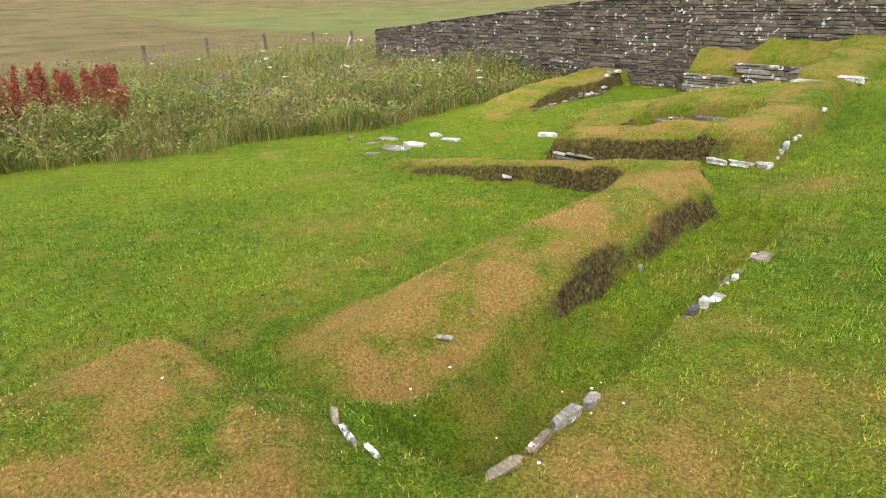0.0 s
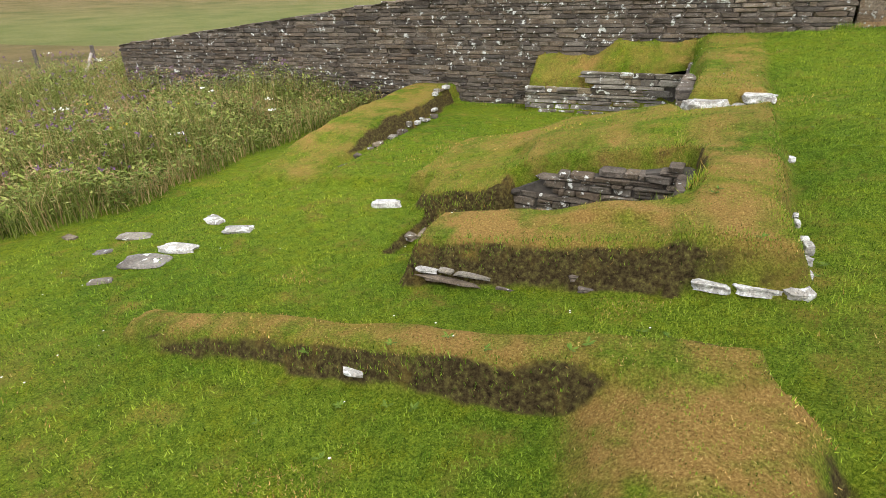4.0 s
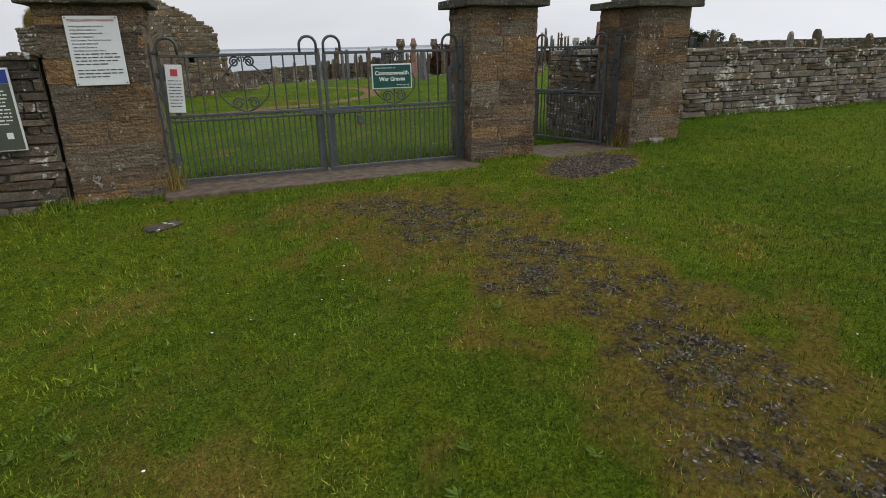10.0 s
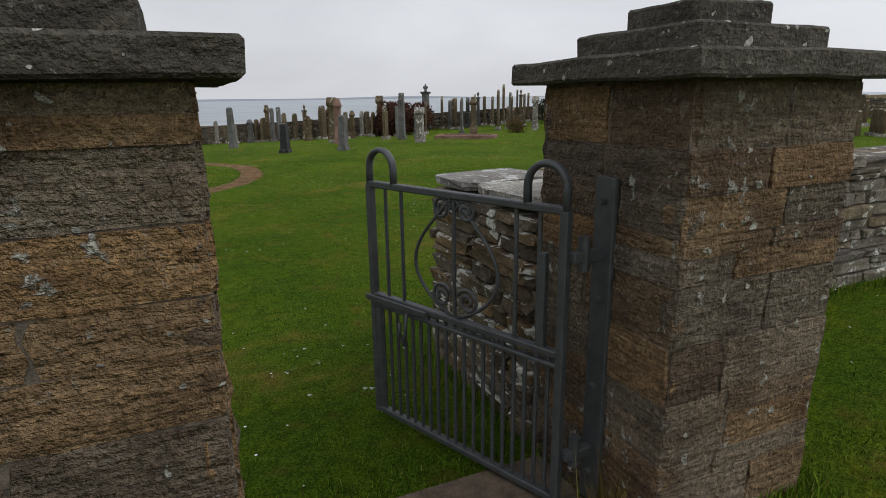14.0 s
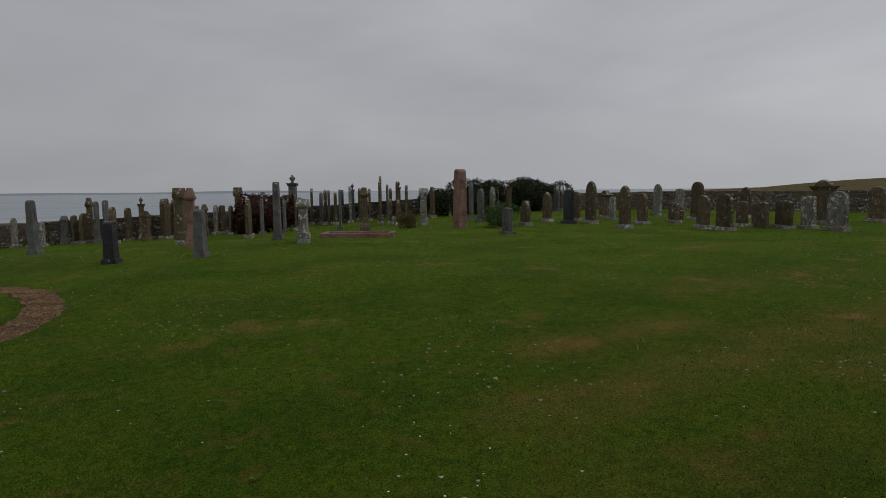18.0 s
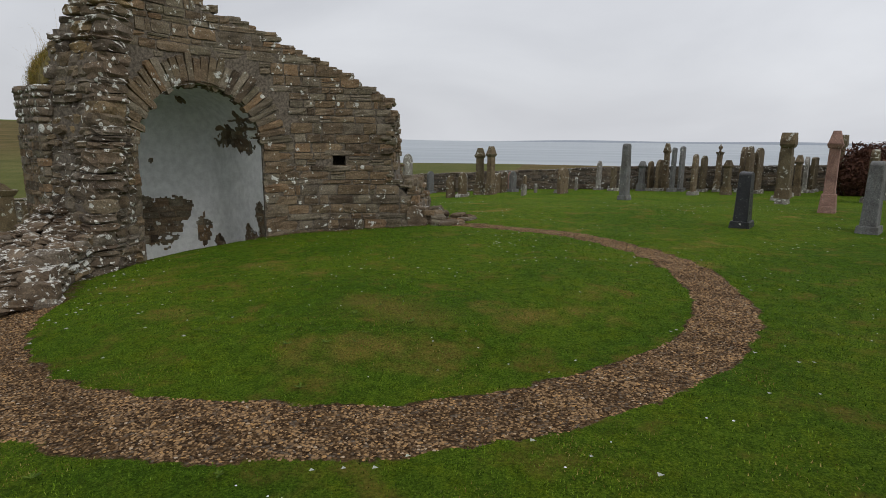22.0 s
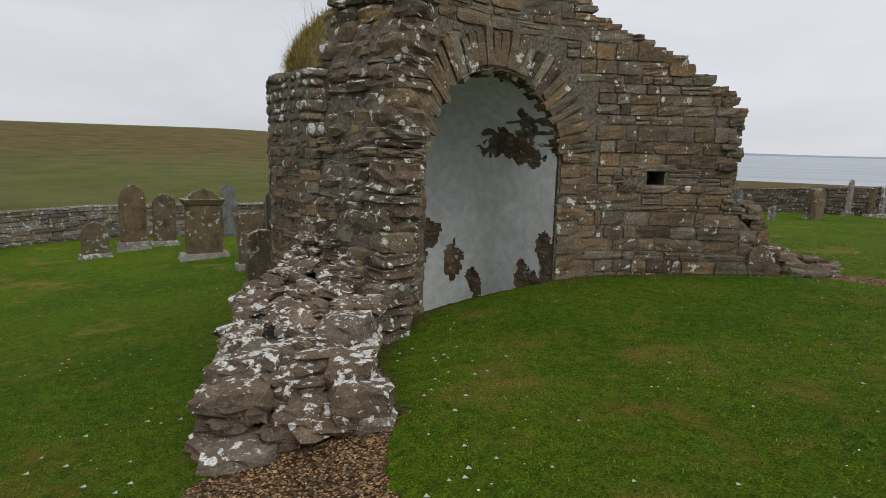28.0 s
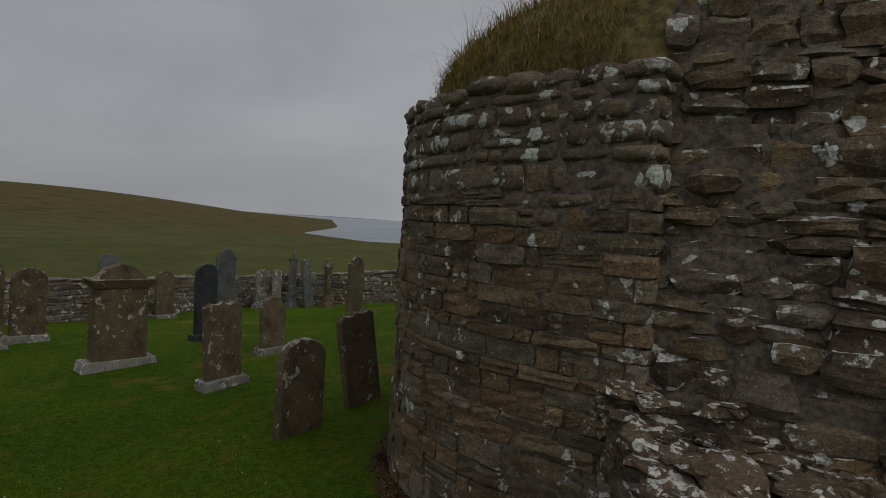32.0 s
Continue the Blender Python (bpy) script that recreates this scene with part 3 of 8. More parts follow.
# low land across the bay; its haze is painted in as a pale blue-grey
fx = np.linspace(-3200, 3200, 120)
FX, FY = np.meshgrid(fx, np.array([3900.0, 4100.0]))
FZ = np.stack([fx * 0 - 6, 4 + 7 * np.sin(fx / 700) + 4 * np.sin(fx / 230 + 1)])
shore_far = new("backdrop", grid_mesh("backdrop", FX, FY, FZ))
shore_far.data.materials.append(plain("far land with painted haze", (0.27, 0.30, 0.34), 1.0, 0, 0.05, 0.01, 0.0))
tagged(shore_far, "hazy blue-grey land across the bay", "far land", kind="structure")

# ---- building helpers ----
def part(name, bm, material, parent=None, label=""):
    """Link a bmesh as one mesh object, under a thing or a part."""
    me = bpy.data.meshes.new(name)
    bm.to_mesh(me)
    bm.free()
    me.materials.append(material)
    ob = new(name, me)
    if parent is not None:
        ob.parent = parent
    if label:
        ob["label"] = label
    return ob


def add_box(bm, x0, x1, y0, y1, z0, z1, bevel=0.0, m=None):
    r = bmesh.ops.create_cube(bm, size=1.0, matrix=Matrix.LocRotScale(((x0 + x1) / 2, (y0 + y1) / 2, (z0 + z1) / 2), None, (x1 - x0, y1 - y0, z1 - z0)))
    vs = r["verts"]
    if bevel:
        es = {e for v in vs for e in v.link_edges}
        b = bmesh.ops.bevel(bm, geom=list(es), offset=bevel, segments=1, affect="EDGES")
        vs = list({v for f in b["faces"] for v in f.verts} | {v for v in vs if v.is_valid})
    if m is not None:
        bmesh.ops.transform(bm, matrix=m, verts=vs)
    return vs


def box(*a, **k):
    bm = bmesh.new()
    add_box(bm, *a, **k)
    return bm


def rod(p0, p1, r, sides=8):
    bm = bmesh.new()
    p0, p1 = Vector(p0), Vector(p1)
    q = (p1 - p0).to_track_quat("Z", "Y").to_matrix().to_4x4()
    bmesh.ops.create_cone(bm, cap_ends=True, segments=sides, radius1=r, radius2=r, depth=(p1 - p0).length, matrix=Matrix.Translation((p0 + p1) / 2) @ q)
    return bm


def sweep(points, r, sides=8, flat=1.0):
    """A bent bar along points."""
    bm = bmesh.new()
    rings = []
    pts = [Vector(p) for p in points]
    for i, p in enumerate(pts):
        d = (pts[min(i + 1, len(pts) - 1)] - pts[max(i - 1, 0)]).normalized()
        side = d.cross(Vector((0, 1, 0)))
        if side.length < 0.05:
            side = d.cross(Vector((1, 0, 0)))
        side.normalize()
        up = side.cross(d).normalized()
        rings.append([bm.verts.new(p + r * math.cos(2 * math.pi * k / sides) * side + flat * r * math.sin(2 * math.pi * k / sides) * up) for k in range(sides)])
    for a, b in zip(rings, rings[1:]):
        for k in range(sides):
            bm.faces.new((a[k], a[(k + 1) % sides], b[(k + 1) % sides], b[k]))
    bm.faces.new(rings[0][::-1])
    bm.faces.new(rings[-1])
    for f in bm.faces:
        f.smooth = True
    return bm


def rough_stone(seed, chamfer, jitter):
    """A unit block with broken edges."""
    rng = random.Random(seed)
    bm = bmesh.new()
    bmesh.ops.create_cube(bm, size=1.0)
    bmesh.ops.bevel(bm, geom=list(bm.edges), offset=chamfer, segments=1, affect="EDGES")
    for v in bm.verts:
        v.co += Vector((rng.uniform(-1, 1), rng.uniform(-1, 1), rng.uniform(-1, 1))) * jitter
    for f in bm.faces:
        f.smooth = False
    return bm


def stone_kinds(name, count, chamfer, jitter, material, seed):
    kinds = []
    for k in range(count):
        bm = rough_stone(seed + k, chamfer, jitter)
        for f in bm.faces:
            f.smooth = False
        me = bpy.data.meshes.new(name)
        bm.to_mesh(me)
        bm.free()
        me.materials.append(material)
        kinds.append(me)
    return kinds


def laid_kinds(name, count, power, rugged, material, seed, smooth=True):
    """Weathered building stones in a unit box: rounded by power, rugged by noise."""
    kinds = []
    for k in range(count):
        bm = bmesh.new()
        bmesh.ops.create_cube(bm, size=1.0)
        bmesh.ops.subdivide_edges(bm, edges=list(bm.edges), cuts=2, use_grid_fill=True)
        for v in bm.verts:
            c = v.co.copy()
            v.co = c * (max(abs(q) for q in c) / sum(abs(q) ** power for q in c) ** (1 / power))
            v.co += Vector([noise.noise(c * 2.3 + Vector((seed + 3.7 * k, 11.0 * q, 0))) for q in range(3)]) * rugged
            v.co += Vector([noise.noise(c * 6.1 + Vector((5.0 * q, seed + 2.9 * k, 0))) for q in range(3)]) * rugged * 0.45
        for f in bm.faces:
            f.smooth = smooth
        me = bpy.data.meshes.new(name)
        bm.to_mesh(me)
        bm.free()
        me.materials.append(material)
        kinds.append(me)
    return kinds


def mesh_arrays(me):
    co = np.empty(len(me.vertices) * 3, np.float32)
    me.vertices.foreach_get("co", co)
    faces = [tuple(p.vertices) for p in me.polygons]
    return co.reshape(-1, 3), faces


def join_placed(name, kinds, placed, material):
    """One mesh out of many placed pieces: placed holds (kind, matrix)."""
    verts, loops, starts, sizes, base = [], [], [], [], 0
    cache = []
    for me in kinds:
        co, faces = mesh_arrays(me)
        cache.append((co, np.array([i for f in faces for i in f], np.int32), np.array([len(f) for f in faces], np.int32)))
    for k, m in placed:
        co, lo, sz = cache[k]
        a = np.array(m, np.float32)
        verts.append(co @ a[:3, :3].T + a[:3, 3])
        loops.append(lo + base)
        sizes.append(sz)
        base += len(co)
    verts, loops, sizes = np.concatenate(verts), np.concatenate(loops), np.concatenate(sizes)
    me = bpy.data.meshes.new(name)
    me.vertices.add(len(verts))
    me.vertices.foreach_set("co", verts.ravel())
    me.loops.add(len(loops))
    me.loops.foreach_set("vertex_index", loops)
    me.polygons.add(len(sizes))
    me.polygons.foreach_set("loop_start", np.concatenate([[0], np.cumsum(sizes)[:-1]]).astype(np.int32))
    me.polygons.foreach_set("use_smooth", np.full(len(sizes), kinds[0].polygons[0].use_smooth))
    me.update(calc_edges=True)
    me.materials.append(material)
    return me


def lay_stones(parent, kinds, placed, material, near, limit=300, name="stone"):
    """Stones nearest to the plan point near become parts of their own, the rest one joined part."""
    order = sorted(placed, key=lambda p: (p[1].translation - Vector(near)).length)
    for k, m in order[:limit]:
        ob = new(name, kinds[k])
        ob.parent = parent
        ob.matrix_basis = m
    if order[limit:]:
        ob = new("stonework", join_placed("stonework", kinds, order[limit:], material))
        ob.parent = parent
        tagged(ob, kind="stuff")


def courses(rng, s0, s1, z_low, z_high, top, bottom, ch=(0.06, 0.12), ln=(0.15, 0.45)):
    """Random coursed stones (s, z, length, height) on a face whose top and bottom vary along s."""
    z = z_low
    while z < z_high:
        h = rng.uniform(*ch)
        s = s0 - rng.uniform(0, ln[0])
        while s < s1:
            length = rng.uniform(*ln) * rng.choice((0.6, 1.0, 1.0, 1.4))
            e = min(s + length, s1)
            a = max(s, s0)
            c = (a + e) / 2
            if e - a > 0.05 and z + h * 0.55 < top(c) and z + h * 0.6 > bottom(c):
                if rng.random() < 0.10 and h > 0.08:
                    yield c, z + h * 0.25, e - a, h * 0.5
                    yield c, z + h * 0.75, e - a, h * 0.5
                else:
                    yield c, z + h / 2, e - a, h
            s += length
        z += h


def turned(p, along, up, out, sx, sy, sz):
    """A pose whose axes are along, out and up, scaled."""
    m = Matrix.Identity(4)
    for j, (v, s) in enumerate(((along, sx), (out, sy), (up, sz))):
        for i in range(3):
            m[i][j] = v[i] * s
    for i in range(3):
        m[i][3] = p[i]
    return m


def dry_wall(name, label, p0, p1, thick, tops, material, near, seed, faces=(1,), ch=(0.06, 0.12), ln=(0.15, 0.45), cope=True, limit=300, sink=0.12, core=MORTAR):
    """A rubble wall from p0 to p1 with stones laid in courses on its faces (1: right-hand side as one goes from p0 to p1, -1: the other). tops: (distance, z) along it."""
    rng = random.Random(seed)
    p0, p1 = Vector((*p0, 0)), Vector((*p1, 0))
    d = (p1 - p0).normalized()
    length = (p1 - p0).length
    side = Vector((d.y, -d.x, 0))

    def top(s):
        return float(np.interp(s, [t[0] for t in tops], [t[1] for t in tops]))

    n = max(2, int(length / 0.5))
    wall = tagged(new(name), label, "stone wall", kind="structure")
    bm = bmesh.new()
    prev = None
    lows = {}
    for i in range(n + 1):
        s = length * i / n
        c = p0 + d * s
        ring = []
        zs = []
        for sg in (1, -1):
            q = c + side * sg * (thick / 2 - 0.035)
            zs.append(height(q.x + side.x * sg * 0.25, q.y + side.y * sg * 0.25))
            ring.append((q, zs[-1]))
        lows[i] = zs
        vs = [bm.verts.new((ring[0][0].x, ring[0][0].y, min(zs) - 0.3)), bm.verts.new((ring[0][0].x, ring[0][0].y, top(s) - 0.03)),
              bm.verts.new((ring[1][0].x, ring[1][0].y, top(s) - 0.03)), bm.verts.new((ring[1][0].x, ring[1][0].y, min(zs) - 0.3))]
        if prev:
            for k in range(4):
                bm.faces.new((prev[k], prev[(k + 1) % 4], vs[(k + 1) % 4], vs[k]))
        else:
            bm.faces.new(vs[::-1])
        prev = vs
    bm.faces.new(prev)
    part("wall_core", bm, core, wall)
    kinds = stone_kinds(name + "_stone", 10, 0.12, 0.07, material, seed * 31)
    placed = []
    for sg in faces:
        j = 0 if sg == 1 else 1
        ss = [length * i / n for i in range(n + 1)]
        zl = [lows[i][j] for i in range(n + 1)]
        bottom = lambda s: float(np.interp(s, ss, zl)) - sink
        for s, z, w, h in courses(rng, 0, length, min(zl) - sink, max(t[1] for t in tops), top, bottom, ch, ln):
            dep = rng.uniform(0.16, 0.24)
            out = side * sg
            q = p0 + d * s + out * (thick / 2 - dep / 2 + rng.uniform(-0.015, 0.022))
            tilt = rng.uniform(-0.025, 0.025)
            al = Vector((d.x, d.y, tilt)) * sg
            placed.append((rng.randrange(10), turned((q.x, q.y, z), al.normalized(), Vector((0, 0, 1)), out, (w - 0.008), dep, h - 0.006)))
    if cope:
        s = 0.0
        while s < length:
            w = rng.uniform(0.3, 0.7)
            c = s + w / 2
            q = p0 + d * c
            slope = (top(min(length, c + 0.1)) - top(max(0, c - 0.1))) / 0.2
            al = Vector((d.x, d.y, slope)).normalized()
            h = rng.uniform(0.035, 0.07)
            placed.append((rng.randrange(10), turned((q.x, q.y, top(c) + h / 2 - 0.03), al, Vector((0, 0, 1)), side, w - 0.01, thick * rng.uniform(0.98, 1.1), h)))
            s += w
    lay_stones(wall, kinds, placed, material, near, limit)
    return wall


# ---- churchyard walls ----
dry_wall("wall_south_west", "old dark grey drystone wall speckled with white lichen", (-16.9, WALL_Y + 0.3), (-0.54, WALL_Y + 0.3), 0.6,
         [(0, -0.45), (6.3, 0.24), (8.3, 0.47), (11.4, 0.74), (14, 1.05), (16.4, 1.22)], WALL, (-3.5, 13.8, -0.3), 11, (1, -1), limit=420, ch=(0.045, 0.105), ln=(0.14, 0.5))
dry_wall("wall_south_east", "field wall of grey-brown flagstones spotted with white lichen", (6.0, 15.45), (38.0, 15.5), 0.55,
         [(0, 1.10), (1.5, 1.10), (5.5, 1.02), (32, 1.1)], WALL_PALE, (8.5, 15.2, 0.5), 12, (1, -1), limit=300)
YARD = [(-16.9, 14.4), (-16.9, 30), (-16.5, 35), (-12.6, 43.3), (-3, 47), (7, 48.6), (18, 49.5), (30, 46), (37, 36), (38, 15.4)]
for i, (a, b) in enumerate(zip(YARD, YARD[1:])):
    L = math.dist(a, b)
    rise = [height(*a), height(*b)]
    dry_wall("wall_yard", "low grey stone wall round the churchyard", a, b, 0.5, [(0, rise[0] + 1.02), (L, rise[1] + 1.02)], WALL_PALE if i in (1, 2, 3, 7, 8) else WALL,
             (0, 30, 0), 20 + i, (1, -1) if i in (0, 1, 2) else (1,), ch=(0.09, 0.16), ln=(0.25, 0.7), limit=0)
dry_wall("wall_return", "short rubble wall behind the small gate", (5.58, 14.60), (5.58, 15.72), 0.55, [(0, 1.08), (1.1, 1.06)], RUBBLE, (5.2, 15, 0.5), 41, (1, -1), cope=False, ch=(0.05, 0.1))
# coping slabs beside the small gate
for k, (x, y, w, d, hgt, rot, mat) in enumerate([(5.60, 15.50, 0.60, 0.42, 0.055, 6, COPING), (5.62, 15.12, 0.56, 0.26, 0.05, -4, WHITE_STONE), (5.60, 14.84, 0.60, 0.38, 0.075, 8, WHITE_STONE), (6.45, 15.45, 1.0, 0.5, 0.04, -2, COPING),
                                               (7.5, 15.45, 0.9, 0.5, 0.045, 2, COPING)]):
    bm = rough_stone(300 + k, 0.13, 0.05)
    bmesh.ops.subdivide_edges(bm, edges=list(bm.edges), cuts=1, use_grid_fill=True)
    for v in bm.verts:
        v.co += Vector((0.02, 0.02, 0.05)) * noise.noise(v.co * 4 + Vector((k, 0, 0)))
    ob = part("coping_slab", bm, mat)
    ob.matrix_basis = pose(x, y, 1.075 + hgt / 2, 0, 0, rot) @ Matrix.Diagonal((w, d, hgt, 1))
    tagged(ob, "lichen-covered flagstone slab lying on the wall top", "coping stone", "coping slabs")


# ---- gate pillars ----
def gate_pillar(x0, x1, y0, y1, seed, near):
    rng = random.Random(seed)
    foot = height((x0 + x1) / 2, y0 - 0.1)
    pil = tagged(new("gate_pillar"), "square gate pillar of orange-brown sandstone blocks with stepped dark cap", "gate pillar", "gate pillars")
    core = part("pillar_core", box(x0 + 0.005, x1 - 0.005, y0 + 0.005, y1 - 0.005, foot - 0.3, 1.60), MORTAR, pil)
    kinds = laid_kinds("block", 8, 16.0, 0.045, ASHLAR, seed, False)
    z = foot - 0.12
    top = 1.59
    placed = []
    while z < top - 0.02:
        h = min(rng.choice((0.06, 0.09, 0.13, 0.16, 0.2)), top - z)
        if top - z - h < 0.04:
            h = top - z
        for face in range(4):
            wide = (x1 - x0) if face in (0, 2) else (y1 - y0)
            cuts = [0.0]
            while cuts[-1] < wide - 0.24:
                cuts.append(min(wide, cuts[-1] + rng.uniform(0.22, 0.46)))
            cuts[-1] = wide
            if len(cuts) == 1:
                cuts.append(wide)
            for a, b in zip(cuts, cuts[1:]):
                c = (a + b) / 2
                dep = 0.10
                push = rng.uniform(0.0, 0.010)
                if face == 0:
                    p, al, out = (x0 + c, y0 + dep / 2 - push, z + h / 2), Vector((1, 0, 0)), Vector((0, -1, 0))
                elif face == 2:
                    p, al, out = (x0 + c, y1 - dep / 2 + push, z + h / 2), Vector((-1, 0, 0)), Vector((0, 1, 0))
                elif face == 1:
                    p, al, out = (x0 + dep / 2 - push, y0 + c, z + h / 2), Vector((0, -1, 0)), Vector((-1, 0, 0))
                else:
                    p, al, out = (x1 - dep / 2 + push, y0 + c, z + h / 2), Vector((0, 1, 0)), Vector((1, 0, 0))
                placed.append((rng.randrange(8), turned(p, al, Vector((0, 0, 1)), out, b - a + 0.004 - (0.002 if face in (1, 3) else 0), dep, h + 0.003)))
        z += h
    lay_stones(pil, kinds, placed, ASHLAR, near, 300, "block")
    o = 0.095
    for name, za, zb, grow in (("cap_slab", 1.595, 1.675, o), ("cap_step", 1.675, 1.762, -0.08), ("cap_top", 1.762, 1.845, -0.20)):
        bm = box(x0 - grow, x1 + grow, y0 - grow, y1 + grow, za, zb, bevel=0.009)
        bmesh.ops.subdivide_edges(bm, edges=[e for e in bm.edges if e.calc_length() > 0.2], cuts=5, use_grid_fill=True)
        for v in bm.verts:
            v.co += Vector([noise.noise(v.co * 9 + Vector((k * 7, seed, 0))) for k in range(3)]) * 0.007
        part(name, bm, CAP, pil, "weathered dark capstone with pale lichen spots")
    return pil


gate_pillar(3.27, 4.04, 13.88, 14.46, 51, (3.7, 13.8, 0.9))
gate_pillar(5.31, 6.05, 13.83, 14.56, 52, (5.5, 13.8, 0.9))
gate_pillar(-0.50, 0.26, 13.86, 14.66, 53, (0, 13.8, 0.9))

# concrete sill under the gates
bm = box(0.22, 3.33, 13.60, 14.30, -0.25, 0.022, bevel=0.008)
part("threshold", bm, CONCRETE)
tagged(bpy.data.objects["threshold"], "damp brown concrete strip under the double gate", "threshold", kind="structure")
bm = box(4.06, 5.30, 13.70, 14.50, -0.25, 0.018, bevel=0.008)
tagged(part("path_slab", bm, CONCRETE), "damp concrete slab under the small gate", "path", kind="structure")


# ---- iron gates ----
def scroll(cx, cz, r, turns, hand, y=0.0, start=0.0):
    return [(cx + hand * r * (1 - 0.72 * k / 24) * math.cos(start + turns * 2 * math.pi * k / 24), y, cz + r * (1 - 0.72 * k / 24) * math.sin(start + turns * 2 * math.pi * k / 24)) for k in range(25)]


def gate_leaf(name, wide, label="", bars=14):
    """A leaf in its own plane: hinge stile at x=0, the leaf towards +x, foot at z=0."""
    g = tagged(new(name), label, "gate", "churchyard gates")
    B, Mid, T = 0.0, 0.60, 1.13
    for nm, z, hh in (("bottom_rail", B, 0.014), ("middle_rail", Mid, 0.013), ("top_rail", T, 0.014), ("lower_rail", Mid - 0.045, 0.009)):
        part(nm, box(0.0, wide, -0.018, 0.018, z - hh, z + hh, bevel=0.004), STEEL, g)
    for x in (0.0, wide):
        part("stile", box(x - 0.016, x + 0.016, -0.018, 0.018, -0.02, T, bevel=0.004), STEEL, g)
    for x0 in (0.0, wide - 0.16):
        pts = [(x0, 0, T)] + [(x0 + 0.08 - 0.08 * math.cos(math.pi * k / 14), 0, T + 0.075 + 0.08 * math.sin(math.pi * k / 14)) for k in range(15)] + [(x0 + 0.16, 0, T)]
        part("hoop", sweep(pts, 0.013, 8, 1.5), STEEL, g)
    n = bars * 2
    for k in range(1, n):
        x = wide * k / n
        tall = T if k % 2 == 0 else Mid
        mid_zone = abs(x - wide / 2) < 0.235 and tall == T
        part("bar", rod((x, 0, B), (x, 0, Mid if mid_zone and abs(x - wide / 2) > 0.02 else tall), 0.0085, 6), STEEL, g)
    c = wide / 2
    for hand in (-1, 1):
        part("scroll", sweep(scroll(c + hand * 0.072, Mid + 0.095, 0.056, 1.6, -hand, 0, 0.35), 0.008, 6), STEEL, g)
        part("scroll", sweep(scroll(c + hand * 0.066, T - 0.062, 0.050, 1.6, -hand, 0, 0.0), 0.008, 6), STEEL, g)
        part("curved_brace", sweep([(c + hand * (0.012 + 0.215 * math.sin(math.pi * (k / 16) ** 0.8)), 0, Mid + 0.012 + (T - Mid - 0.03) * k / 16) for k in range(17)], 0.008, 6), STEEL, g)
    part("centre_bar", rod((c, 0, Mid), (c, 0, T), 0.007, 6), STEEL, g)
    part("meeting_plate", box(wide - 0.05, wide + 0.02, -0.014, 0.014, 0.02, Mid - 0.06, bevel=0.003), STEEL, g)
    part("inner_stile", box(0.07, 0.10, -0.014, 0.014, Mid, T - 0.16, bevel=0.003), STEEL, g)
    return g


OPEN_LEAF = "grey galvanised iron gate leaf with hoops and scrollwork"
left_leaf = gate_leaf("gate", 1.40, label=OPEN_LEAF + ", shut", bars=13)
left_leaf.matrix_basis = pose(0.33, 14.10, 0.05)
right_leaf = gate_leaf("gate", 1.40, label="grey iron gate leaf with scrollwork, shut, carrying a green sign", bars=13)
right_leaf.matrix_basis = pose(3.20, 14.10, 0.05, 0, 0, 180)
small_leaf = gate_leaf("gate", 1.03, label="narrow grey iron gate with hoops and scrolls, standing open", bars=10)
small_leaf.matrix_basis = pose(5.165, 14.19, 0.05, 0, 0, 112.6)
for x, y, sg in ((3.258, 14.10, -1), (0.272, 14.10, 1), (5.298, 14.15, -1)):
    post = tagged(new("hinge_post"), "flat dark steel hinge plate bolted to the pillar", "gate post", "hinge posts")
    part("plate", box(x - 0.010, x + 0.010, y - 0.05, y + 0.05, 0.03, 1.29, bevel=0.003), STEEL, post)
    for z in (0.16, 0.52, 0.86, 1.21):
        part("bolt", rod((x, y, z), (x + sg * 0.028, y, z), 0.014, 6), STEEL, post)
    for z in (0.25, 1.02):
        part("hinge_arm", box(min(x, x + sg * 0.125), max(x, x + sg * 0.125), y - 0.006, y + 0.03, z - 0.02, z + 0.02, bevel=0.004), STEEL, post)
        part("hinge_pin", rod((x + sg * 0.075, y + 0.012, z - 0.05), (x + sg * 0.075, y + 0.012, z + 0.07), 0.022, 8), STEEL, post)
latch = tagged(new("latch"), "grey steel thumb latch with hanging handle on the narrow gate", "gate latch")
latch.matrix_basis = small_leaf.matrix_basis.copy()
part("bolt_bar", box(0.66, 1.06, 0.020, 0.034, 0.575, 0.605, bevel=0.004), STEEL, latch)
part("handle", sweep([(0.78, 0.03, 0.57), (0.775, 0.045, 0.50), (0.785, 0.045, 0.44), (0.80, 0.03, 0.41), (0.815, 0.045, 0.46), (0.81, 0.045, 0.52)], 0.008, 6), STEEL, latch)
drop = tagged(new("drop_bolt"), "grey steel latch bar with padlock at the meeting stiles", "gate latch")
part("bolt_bar", rod((1.78, 14.05, 0.06), (1.78, 14.05, 0.62), 0.018), STEEL, drop)
part("latch_plate", box(1.55, 2.14, 14.055, 14.075, 0.60, 0.64, bevel=0.004), STEEL, drop)
part("padlock", box(2.08, 2.14, 14.045, 14.075, 0.48, 0.58, bevel=0.012), STEEL, drop)

